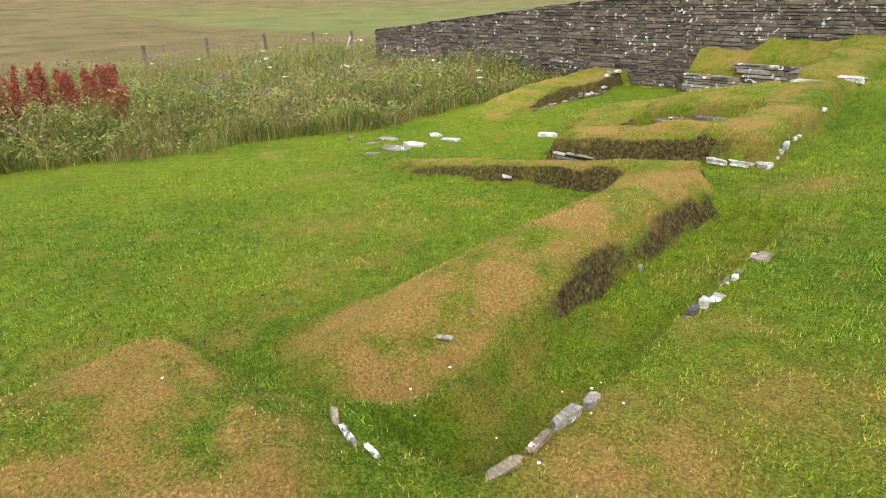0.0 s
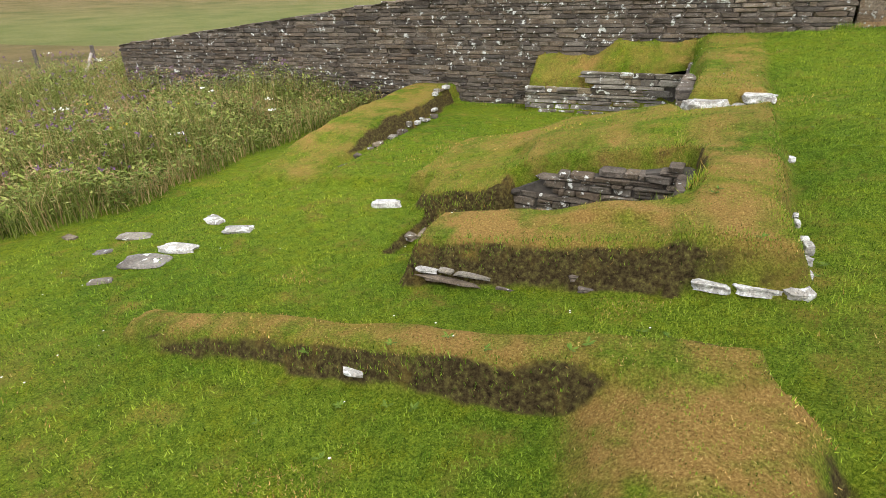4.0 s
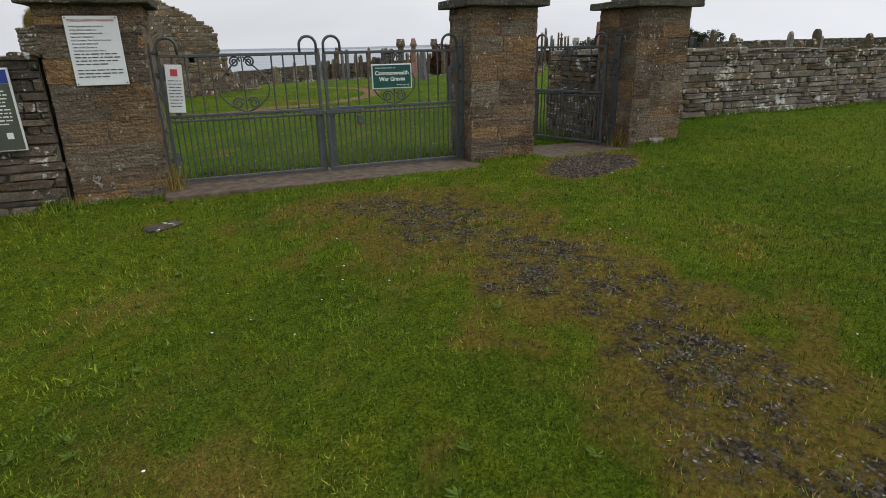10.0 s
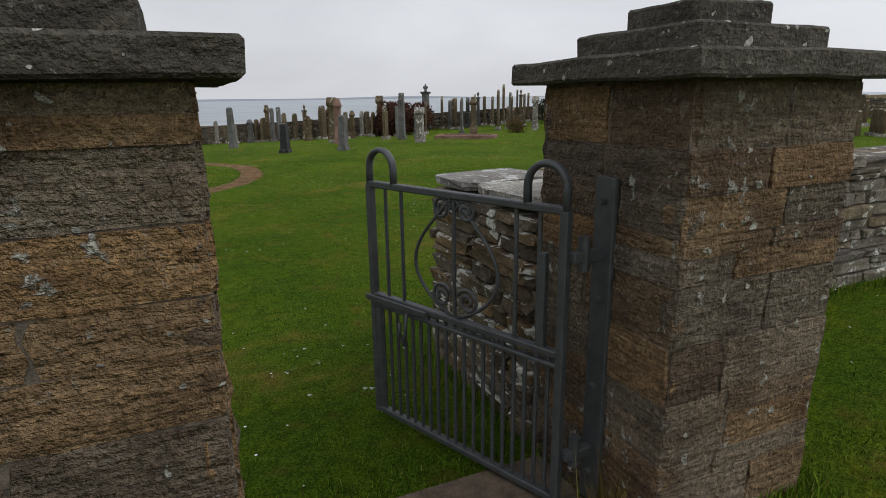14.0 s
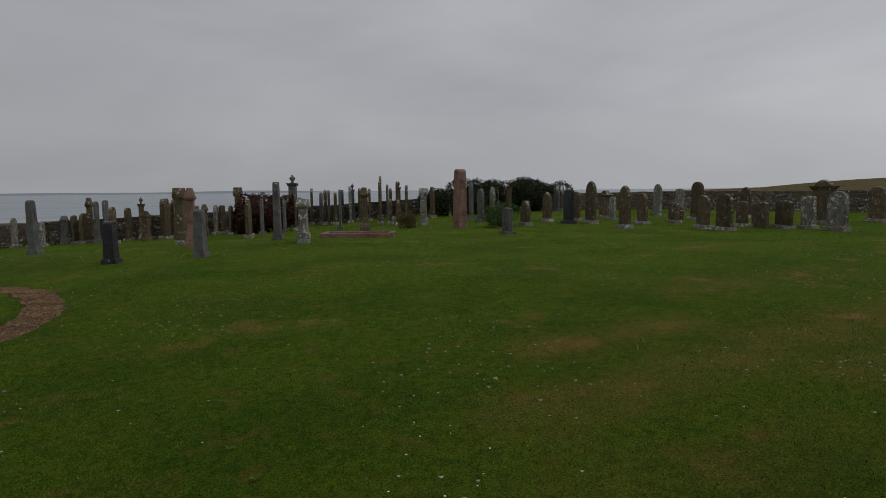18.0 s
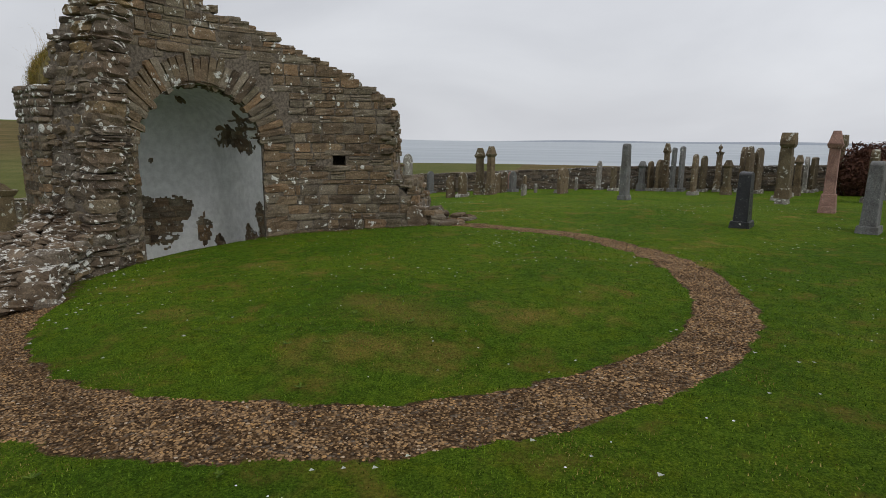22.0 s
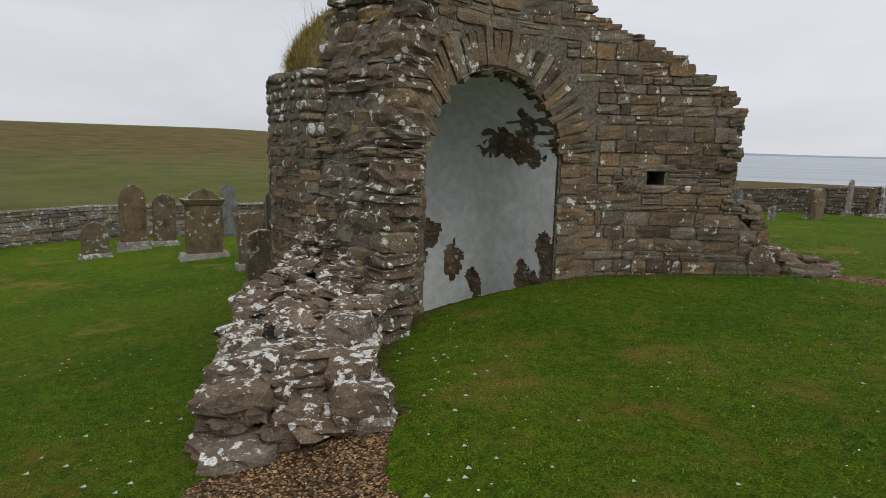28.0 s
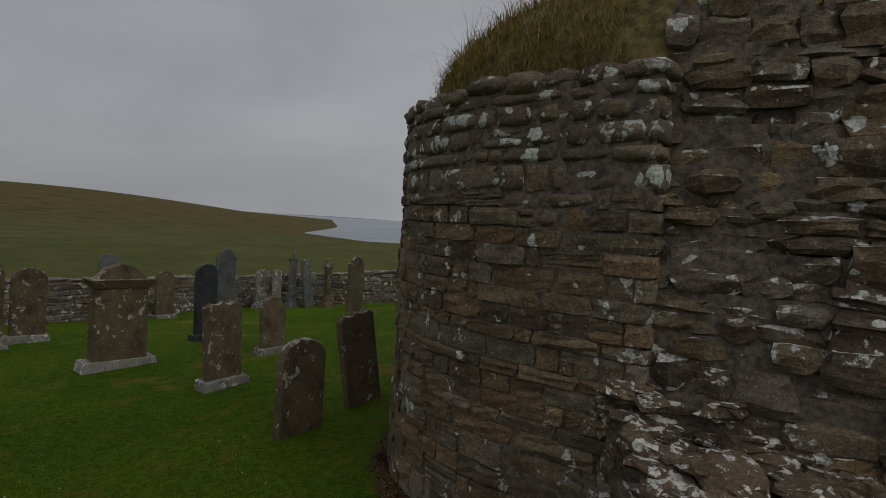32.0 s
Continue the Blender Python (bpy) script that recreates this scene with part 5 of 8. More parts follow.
# dressed stones up both sides of the opening
for az_j, sg in ((134.2, -1), (166.4, 1)):
    z = -0.75
    k = 0
    while z < ARCH_Z - 0.03:
        h = min(rng.uniform(0.13, 0.26), ARCH_Z - z)
        w = (0.42, 0.26)[k % 2] + rng.uniform(-0.04, 0.04)
        az = az_j + sg * math.degrees((w / 2 + 0.005) / NAVE_IN)
        b = radians(az)
        ob = new("jamb_stone", ruin_kinds[k % 12])
        ob.parent = nave
        ob.matrix_basis = turned(polar(az, NAVE_IN + 0.13, z + h / 2), Vector((math.sin(b), -math.cos(b), 0)), Vector((0, 0, 1)), Vector((-math.cos(b), -math.sin(b), 0)), w, 0.30, h - 0.012)
        z += h
        k += 1
# lintel and frame of the little window
for z, w in ((1.06, 0.52), (0.80, 0.40)):
    b = radians(113.4)
    ob = new("lintel", ruin_kinds[3])
    ob.parent = nave
    ob.matrix_basis = turned(polar(113.4, NAVE_IN + 0.08, z), Vector((math.sin(b), -math.cos(b), 0)), Vector((0, 0, 1)), Vector((-math.cos(b), -math.sin(b), 0)), w, 0.2, 0.09)
# tail of fallen stones at the end of the wall
for k in range(26):
    az = rng.uniform(79, 92)
    r = rng.uniform(3.45, 4.5)
    p = polar(az, r)
    g = height(p.x, p.y)
    lift = 0.30 * ease(80, 92, np.array(az)) * rng.uniform(0.3, 1.0)
    s = rng.uniform(0.14, 0.36)
    ob = new("fallen_stone", ruin_kinds[k % 12])
    ob.parent = nave
    ob.matrix_basis = Matrix.Translation((p.x, p.y, g + float(lift))) @ Euler((rng.uniform(-0.2, 0.2), rng.uniform(-0.2, 0.2), rng.uniform(0, 6))).to_matrix().to_4x4() @ Matrix.Diagonal((s, s * 0.7, 0.09, 1))
pale_kinds = laid_kinds("pale_block", 6, 7.0, 0.14, RUBBLE_TOP, 660, False)
for az, r, sx, sy, sz in ((91.5, 3.62, 0.36, 0.34, 0.40), (89.5, 3.8, 0.4, 0.3, 0.2), (86.5, 3.72, 0.42, 0.3, 0.12), (84, 3.8, 0.36, 0.28, 0.1), (88, 4.2, 0.4, 0.36, 0.22)):
    p = polar(az, r)
    ob = new("corner_block", pale_kinds[int(sx * 100) % 6])
    ob.parent = nave
    ob.matrix_basis = pose(p.x, p.y, height(p.x, p.y) + sz / 2 - 0.05, 0, 0, az + 90) @ Matrix.Diagonal((sx, sy, sz, 1))

# the apse
APSE_U, APSE_OUT, APSE_IN, RIM = 4.6, 1.96, 0.98, 1.88
apse = tagged(new("apse"), "half-round stone apse with whitewashed plaster inside and grass on its vault", "church apse", kind="structure")


def horseshoe(r, u_start, step=0.09):
    """Plan points (u, v) and their outward directions, from the west end round to the east."""
    pts = []
    n = max(1, int((APSE_U - u_start) / step))
    for i in range(n):
        pts.append((u_start + (APSE_U - u_start) * i / n, -r, 0.0, -1.0))
    m = int(math.pi * r / step)
    for i in range(m + 1):
        a = -math.pi / 2 + math.pi * i / m
        pts.append((APSE_U + r * math.cos(a), r * math.sin(a), math.cos(a), math.sin(a)))
    for i in range(n - 1, -1, -1):
        pts.append((u_start + (APSE_U - u_start) * i / n, r, 0.0, 1.0))
    return pts


bm = bmesh.new()
o, i_ = horseshoe(APSE_OUT - 0.004, 3.9, 0.2), horseshoe(APSE_IN + 0.05, 3.9, 0.2 * 1.03 / 2.02)
k_n = min(len(o), len(i_))
rings = []
for k in range(k_n):
    a, b = o[round(k * (len(o) - 1) / (k_n - 1))], i_[round(k * (len(i_) - 1) / (k_n - 1))]
    g = height(*uv(a[0], a[1])[:2]) - 0.35
    rings.append([bm.verts.new(uv(a[0], a[1], g)), bm.verts.new(uv(a[0], a[1], RIM)), bm.verts.new(uv(b[0], b[1], RIM)), bm.verts.new(uv(b[0], b[1], g))])
for a, b in zip(rings, rings[1:]):
    for k in range(4):
        bm.faces.new((a[k], a[(k + 1) % 4], b[(k + 1) % 4], b[k]))
bm.faces.new(rings[0][::-1])
bm.faces.new(rings[-1])
part("wall_core", bm, MORTAR, apse)
outer = horseshoe(APSE_OUT, 3.86, 0.02)
seg = [0.0]
for a, b in zip(outer, outer[1:]):
    seg.append(seg[-1] + math.hypot(b[0] - a[0], b[1] - a[1]))
placed = []
crested = []
us, vs_, nu, nv = (np.array([p[k] for p in outer]) for k in range(4))
foot_cache = [height(*uv(p[0] + 0.2 * p[2], p[1] + 0.2 * p[3])[:2]) - 0.1 for p in outer]
for s, z, w, h in courses(rng, 0, seg[-1], -1.2, RIM, lambda s: RIM + 0.02, lambda s: float(np.interp(s, seg, foot_cache)), (0.065, 0.165), (0.11, 0.36)):
    u, v, du, dv = (float(np.interp(s, seg, c)) for c in (us, vs_, nu, nv))
    out = (uv(du, dv) - uv(0, 0)).normalized()
    al = Vector((-out.y, out.x, rng.uniform(-0.03, 0.03))).normalized()
    d = rng.uniform(0.15, 0.22)
    piece = (rng.randrange(12), turned(uv(u, v, z) - out * (d / 2 - rng.uniform(0.0, 0.026)), al, Vector((0, 0, 1)), out, w - rng.uniform(0.0, 0.012), d, h - rng.uniform(0.0, 0.010)))
    (crested if z > 1.15 + 0.25 * rng.random() else placed).append(piece)
# a rounded eaves course
s = 0.0
while s < seg[-1]:
    w = rng.uniform(0.12, 0.3)
    u, v, du, dv = (float(np.interp(s + w / 2, seg, c)) for c in (us, vs_, nu, nv))
    out = (uv(du, dv) - uv(0, 0)).normalized()
    crested.append((rng.randrange(12), turned(uv(u, v, RIM + rng.uniform(-0.02, 0.03)) - out * rng.uniform(0.11, 0.15), Vector((-out.y, out.x, rng.uniform(-0.08, 0.08))).normalized(), Vector((0, 0, 1)), out, w - 0.004, 0.3, rng.uniform(0.09, 0.15))))
    s += w
lay_stones(apse, ruin_kinds, placed, RUIN, uv(4.5, -2.05, 0.6), 300)
lay_stones(apse, crest_kinds, crested, RUIN_CREST, uv(4.5, -2.05, 1.6), 200, "eaves_stone")

# turf over the vault
bm = bmesh.new()
rows_v = []
for i in range(13):
    q = i / 12
    row = []
    for k in range(29):
        a = -math.pi * 0.5 + math.pi * k / 28
        rr = (APSE_OUT - 0.12) * math.cos(q * math.pi / 2)
        z = RIM + 0.06 + 0.98 * math.sin(q * math.pi / 2) ** 0.9 + 0.05 * noise.noise((3 * rr * math.cos(a), 3 * rr * math.sin(a), q))
        row.append(bm.verts.new(uv(APSE_U - 0.35 + rr * math.cos(a) * 1.15, rr * math.sin(a), z)))
    start = 3.95 if rr > 1.62 else 3.72
    row = [bm.verts.new(uv(3.62, -min(rr, 1.3), row[0].co.z)), bm.verts.new(uv(start, -rr, row[0].co.z + 0.05))] + row + [bm.verts.new(uv(start, rr, row[-1].co.z + 0.05)), bm.verts.new(uv(3.62, min(rr, 1.3), row[-1].co.z))]
    rows_v.append(row)
for a, b in zip(rows_v, rows_v[1:]):
    for k in range(32):
        bm.faces.new((a[k], a[k + 1], b[k + 1], b[k]))
for f in bm.faces:
    f.smooth = True
roof = part("vault_turf", bm, plain("dry moss turf", (0.13, 0.105, 0.035), 0.95, 0, 0.6, 16.0, 1.0), apse, "moss and dry grass over the stone vault")

# plaster inside, flaked off in places
PLASTER = plain("old whitewashed plaster", (0.64, 0.65, 0.64), 0.9, 0, 0.14, 9.0, 1.0)


def flaked(s, z, length):
    """Whether the plaster is gone at s along the inner plan and height z."""
    e = 0.55 * noise.noise((s * 5.0, z * 5.0, 1.0)) + 0.35 * noise.noise((s * 14, z * 14, 4.0))
    for cs, cz, rs, rz in ((0.85, 1.28, 0.46, 0.20), (0.42, 1.50, 0.14, 0.22), (0.55, 1.15, 0.3, 0.14), (1.78, -0.42, 0.14, 0.28), (1.41, -0.66, 0.13, 0.18), (0.42, -0.42, 0.20, 0.20), (0.14, 0.05, 0.16, 0.16),
                           (0.08, -0.3, 0.12, 0.3), (2.25, -0.05, 0.26, 0.30), (2.55, -0.25, 0.4, 0.42), (2.9, -0.1, 0.4, 0.4), (1.82, 1.92, 0.13, 0.06), (2.61, 0.87, 0.05, 0.06)):
        cs = length - cs
        if math.hypot((s - cs) / rs, (z - cz) / rz) + e < 1.0:
            return True
    return False


for name, r, mat, keep, stepn in (("plaster", APSE_IN, PLASTER, True, 0.02), ("inner_stone", APSE_IN + 0.035, RUIN, False, 0.12)):
    bm = bmesh.new()
    plan = horseshoe(r, 3.42, stepn)
    lens = [0.0]
    for a, b in zip(plan, plan[1:]):
        lens.append(lens[-1] + math.hypot(b[0] - a[0], b[1] - a[1]))
    nz = int(1.9 / stepn)
    zs = [(-1.25 + (ARCH_Z + 1.25) * k / nz, 0.0) for k in range(nz)] + [(ARCH_Z, math.pi / 2 * k / nz) for k in range(nz + 1)]
    grid = []
    for p, s in zip(plan, lens):
        cu = min(p[0], APSE_U)
        col = []
        for z, th in zs:
            w = 0.012 * noise.noise((p[0] * 3, p[1] * 3, z * 3 + th * 3)) if keep else 0.02 * noise.noise((p[0] * 9, p[1] * 9, z * 18 + th * 9))
            col.append(bm.verts.new(uv(cu + (p[0] - cu) * (math.cos(th) + w), p[1] * (math.cos(th) + w), z + (r + w) * math.sin(th))))
        grid.append(col)
    for i in range(len(plan) - 1):
        for k in range(len(zs) - 1):
            if keep and flaked((lens[i] + lens[i + 1]) / 2, zs[k][0] + r * math.sin(zs[k][1]), lens[-1]):
                continue
            bm.faces.new((grid[i][k], grid[i + 1][k], grid[i + 1][k + 1], grid[i][k + 1]))
    for f in bm.faces:
        f.smooth = True
    part(name, bm, mat, apse, "flaking white plaster" if keep else "")

inner = horseshoe(APSE_IN + 0.012, 3.42, 0.03)
run = [0.0]
for a, b in zip(inner, inner[1:]):
    run.append(run[-1] + math.hypot(b[0] - a[0], b[1] - a[1]))
iu, iv, idu, idv = (np.array([q[k] for q in inner]) for k in range(4))
bare = []
for s, z, w, h in courses(rng, 0, run[-1], -1.0, ARCH_Z + 0.55, lambda s: ARCH_Z + 0.6, lambda s: -1.1, (0.07, 0.15), (0.14, 0.34)):
    if not any(flaked(s + ds, z + dz, run[-1]) for ds in (-w / 2, 0, w / 2) for dz in (-h / 2, 0, h / 2)):
        continue
    u, v, du, dv = (float(np.interp(s, run, c)) for c in (iu, iv, idu, idv))
    shrink = math.cos(math.asin(min(0.9, max(0.0, (z - ARCH_Z) / APSE_IN))))
    cu = min(u, APSE_U)
    out = (uv(-du, -dv) - uv(0, 0)).normalized()
    lean = Vector((0, 0, 1)) + out * max(0.0, (z - ARCH_Z)) * 0.8
    bare.append((rng.randrange(12), turned(uv(cu + (u - cu) * shrink, v * shrink, z) - out * 0.075, Vector((out.y, -out.x, 0)), lean.normalized(), out, w - 0.006, 0.16, h - 0.006)))
lay_stones(apse, ruin_kinds, bare, RUIN, uv(4.6, 0, 0), 200, "inner_block")

# the broken end of the wall beside the arch, and the low stub that goes on from it
stub = tagged(new("wall_stub"), "low broken rubble wall with white-lichened stones on top", "ruined wall", kind="structure")


def stub_top(az):
    return float(np.interp(az, [171, 174, 180, 188, 196, 206, 213, 217], [0.40, 0.30, 0.16, 0.08, -0.02, -0.08, -0.22, -0.42]))


def stub_wide(az):
    return float(np.interp(az, [172, 185, 195, 206, 216], [1.15, 1.15, 1.08, 1.0, 1.05]))


bm = bmesh.new()
for a0 in np.arange(171.5, 215, 1.5):
    r0 = float(ring_inner(a0))
    g = height(*polar(a0, r0 + 0.5)[:2]) - 0.3
    prism(bm, a0, a0 + 1.5, r0 + 0.05, r0 + stub_wide(a0) - 0.03, g, stub_top(a0) - 0.09, g, stub_top(a0 + 1.5) - 0.09)
# core of the broken end, leaning back as it rises


def end_inner(z):
    """The inner corner of the broken end at height z."""
    return Vector((-1.64, 27.18 + 0.25 * (max(z, -0.2) - 0.72), 0))


def end_outer(z):
    return uv(3.92, -1.97) + Vector((0, 0.085 * max(0.0, z), 0))


def end_reach(z):
    """How far the broken end goes out at height z, as a share of its foot."""
    return float(np.interp(z, [1.9, 1.98, 2.42, 2.6, 2.9, 3.1], [1.0, 0.96, 0.93, 0.82, 0.68, 0.42]))


for k in range(20):
    z0 = -0.95 + 0.2 * k
    zm = z0 + 0.1
    if z0 > 2.45:
        break
    ca, cb = end_inner(zm), end_outer(zm)
    cb = ca + (cb - ca) * end_reach(zm)
    along = (cb - ca).normalized()
    inward = Vector((-along.y, along.x, 0))
    inward = inward if inward.y > 0 else -inward
    back = inward * 0.015
    corners = [ca + back - along * -0.05, cb + back, uv(4.5, -1.86) if zm < 1.85 else cb + back + Vector((-0.1, 0.75, 0)), uv(4.5, -1.1) if zm < 1.85 else polar(165.5, 4.3), polar(166.8, 3.53)]
    lo, hi = [bm.verts.new((c.x, c.y, z0)) for c in corners], [bm.verts.new((c.x, c.y, z0 + 0.2)) for c in corners]
    bm.faces.new(lo[::-1])
    bm.faces.new(hi)
    for q in range(5):
        bm.faces.new((lo[q], lo[(q + 1) % 5], hi[(q + 1) % 5], hi[q]))
part("wall_core", bm, MORTAR, stub)
rub_kinds = laid_kinds("rubble_stone", 12, 5.0, 0.15, RUBBLE, 670, False)
placed = []
quoins = []
z = -0.95
while z < 3.08:
    h = rng.uniform(0.07, 0.19)
    ca, cb = end_inner(z), end_outer(z)
    along = (cb - ca).normalized()
    out = Vector((along.y, -along.x, 0))
    out = out if out.y < 0 else -out
    reach = (cb - ca).length * end_reach(z + h / 2)
    # squared stones at the inner corner
    w = rng.choice((0.22, 0.30, 0.38, 0.46)) if not 0.48 < z < 0.72 else 0.48
    tall = h + (0.07 if w > 0.35 and h > 0.1 else 0.0)
    ob_m = turned(ca + along * (w / 2 - 0.02) - out * (0.16 - rng.uniform(0, 0.05)) + Vector((0, 0, z + h / 2)), (along + Vector((0, 0, rng.uniform(-0.05, 0.05)))).normalized(), Vector((0, 0, 1)), out, w, 0.36, tall)
    (quoins if rng.random() < 0.45 else placed).append((rng.randrange(6), ob_m))
    s = w - 0.03
    while s < reach - 0.04:
        w = min(rng.uniform(0.10, 0.36), reach - s)
        d = rng.uniform(0.20, 0.34)
        al = (along + Vector((0, 0, rng.uniform(-0.10, 0.10))) + out * rng.uniform(-0.16, 0.16)).normalized()
        p = ca + along * (s + w / 2) - out * (d / 2 - rng.uniform(-0.03, 0.055)) + Vector((0, 0, z + h / 2 + rng.uniform(-0.02, 0.02)))
        placed.append((rng.randrange(12), turned(p, al, Vector((rng.uniform(-0.08, 0.08), rng.uniform(-0.1, 0.1), 1)).normalized(), Vector((al.y, -al.x, 0)).normalized(), w + rng.uniform(0.015, 0.06), d, h * rng.uniform(0.95, 1.3))))
        s += w
    # the return from the corner to the arch
    jamb = polar(167.5, 3.50)
    run = ca - jamb
    ret = run.normalized()
    face = Vector((ret.y, -ret.x, 0))
    face = face if face.x > 0 else -face
    s = 0.0
    while s < run.length - 0.12:
        w = min(rng.uniform(0.14, 0.34), run.length - 0.08 - s)
        placed.append((rng.randrange(12), turned(jamb + ret * (s + w / 2) - face * (0.10 - rng.uniform(-0.01, 0.02)) + Vector((0, 0, z + h / 2)), ret, Vector((0, 0, 1)), face, w - 0.004, 0.22, h - 0.004)))
        s += w
    z += h
for outward in (False, True):
    z = -0.9
    while z < 0.5:
        h = rng.uniform(0.07, 0.17)
        az = 172.0
        while az < 216:
            wdeg = math.degrees(rng.uniform(0.16, 0.42) / 3.6)
            c = az + wdeg / 2
            r = float(ring_inner(c)) + (stub_wide(c) if outward else 0.0)
            q = polar(c, r)
            if z + h / 2 < stub_top(c) and z + h > height(q.x, q.y) - 0.1 and c < 216:
                a = radians(c)
                out = Vector((math.cos(a), math.sin(a), 0)) * (1 if outward else -1)
                d = rng.uniform(0.16, 0.3)
                placed.append((rng.randrange(12), turned(polar(c, r, z + h / 2) - out * (d / 2 - rng.uniform(-0.01, 0.03)), Vector((-math.sin(a), math.cos(a), 0)) * (1 if outward else -1), Vector((0, 0, 1)), out, radians(wdeg) * r - 0.012, d, h - 0.008)))
            az += wdeg
        z += h
lay_stones(stub, rub_kinds, placed, RUBBLE, uv(3.4, -1.6, 0.8), 400)
lay_stones(stub, pale_kinds, quoins, RUBBLE_TOP, uv(3.4, -1.6, 0.8), 100, "quoin")
top_kinds = laid_kinds("top_stone", 12, 4.0, 0.20, RUBBLE_TOP, 690, False)
placed = []
for k in range(250):
    az = rng.uniform(173, 215.5)
    r = float(ring_inner(az)) + rng.uniform(0.08, stub_wide(az) - 0.06)
    s = rng.uniform(0.12, 0.32)
    z = 0.015 + stub_top(az) + rng.uniform(-0.06, 0.03) + (0.10 if az < 178 else 0)
    m = Matrix.Translation(polar(az, r, z)) @ Euler((rng.uniform(-0.25, 0.25), rng.uniform(-0.25, 0.25), rng.uniform(0, 6))).to_matrix().to_4x4() @ Matrix.Diagonal((s, s * rng.uniform(0.5, 0.9), rng.uniform(0.05, 0.11), 1))
    placed.append((rng.randrange(12), m))
lay_stones(stub, top_kinds, placed, RUBBLE_TOP, polar(205, 3.5, 0), 290, "top_stone")
for az, dr, sx, sy, sz, zz in ((213.0, 0.14, 0.30, 0.34, 0.32, -0.26), (208.0, 0.16, 0.36, 0.30, 0.2, -0.12), (215.5, 0.80, 0.42, 0.40, 0.22, -0.42), (213.5, 0.50, 0.34, 0.26, 0.16, -0.30), (211.5, 0.78, 0.36, 0.30, 0.2, -0.20), (200.0, 0.18, 0.44, 0.32, 0.2, -0.02), (206.5, 0.72, 0.40, 0.32, 0.18, -0.12)):
    ob = new("end_block", pale_kinds[int(az * 7) % 6])
    ob.parent = stub
    ob.matrix_basis = Matrix.Translation(polar(az, float(ring_inner(az)) + dr, zz)) @ pose(0, 0, 0, 0, 0, az + 90) @ Matrix.Diagonal((sx, sy, sz, 1))

# ---- memorials ----
def extruded(profile, thick, bevel=0.012):
    """An upright slab from a profile of (x, z) points, centred on y = 0."""
    bm = bmesh.new()
    a = [bm.verts.new((x, -thick / 2, z)) for x, z in profile]
    f = bm.faces.new(a)
    e = bmesh.ops.extrude_face_region(bm, geom=[f])
    bmesh.ops.translate(bm, vec=(0, thick, 0), verts=[v for v in e["geom"] if isinstance(v, bmesh.types.BMVert)])
    bmesh.ops.recalc_face_normals(bm, faces=list(bm.faces))
    if bevel:
        bmesh.ops.bevel(bm, geom=[ed for ed in bm.edges if abs(ed.verts[0].co.y - ed.verts[1].co.y) < 1e-6], offset=bevel, segments=1, affect="EDGES")
    return bm


def taper(z0, z1, a0, a1, b0=None, b1=None, bevel=0.008):
    """A tapered block: half-widths a0, b0 at its foot, a1, b1 at its top."""
    b0, b1 = a0 if b0 is None else b0, a1 if b1 is None else b1
    bm = bmesh.new()
    v = [bm.verts.new(p) for p in ((-a0, -b0, z0), (a0, -b0, z0), (a0, b0, z0), (-a0, b0, z0), (-a1, -b1, z1), (a1, -b1, z1), (a1, b1, z1), (-a1, b1, z1))]
    for f in ((3, 2, 1, 0), (4, 5, 6, 7), (0, 1, 5, 4), (1, 2, 6, 5), (2, 3, 7, 6), (3, 0, 4, 7)):
        bm.faces.new([v[i] for i in f])
    if bevel:
        bmesh.ops.bevel(bm, geom=list(bm.edges), offset=bevel, segments=1, affect="EDGES")
    return bm


def spun(points, sides=12):
    """A turned shape from (radius, z) points."""
    bm = bmesh.new()
    rings = [[bm.verts.new((max(r, 0.002) * math.cos(2 * math.pi * k / sides), max(r, 0.002) * math.sin(2 * math.pi * k / sides), z)) for k in range(sides)] for r, z in points]
    for a, b in zip(rings, rings[1:]):
        for k in range(sides):
            bm.faces.new((a[k], a[(k + 1) % sides], b[(k + 1) % sides], b[k]))
    bm.faces.new(rings[0][::-1])
    bm.faces.new(rings[-1])
    for f in bm.faces:
        f.smooth = True
    return bm


WORDS = {"round": "round-topped", "shoulder": "round-shouldered", "point": "pointed gothic", "flat": "flat-topped", "gable": "gabled pillar", "obelisk": "tall tapered", "urn": "urn-topped pillar", "table": "wide corniced", "column": "square pillar"}
COLOURS = {"brown": (G_BROWN, "weathered brown sandstone"), "grey": (G_GREY, "grey granite"), "black": (G_BLACK, "dark granite"), "pink": (G_PINK, "pink granite"), "pale": (G_PALE, "pale lichen-blotched")}


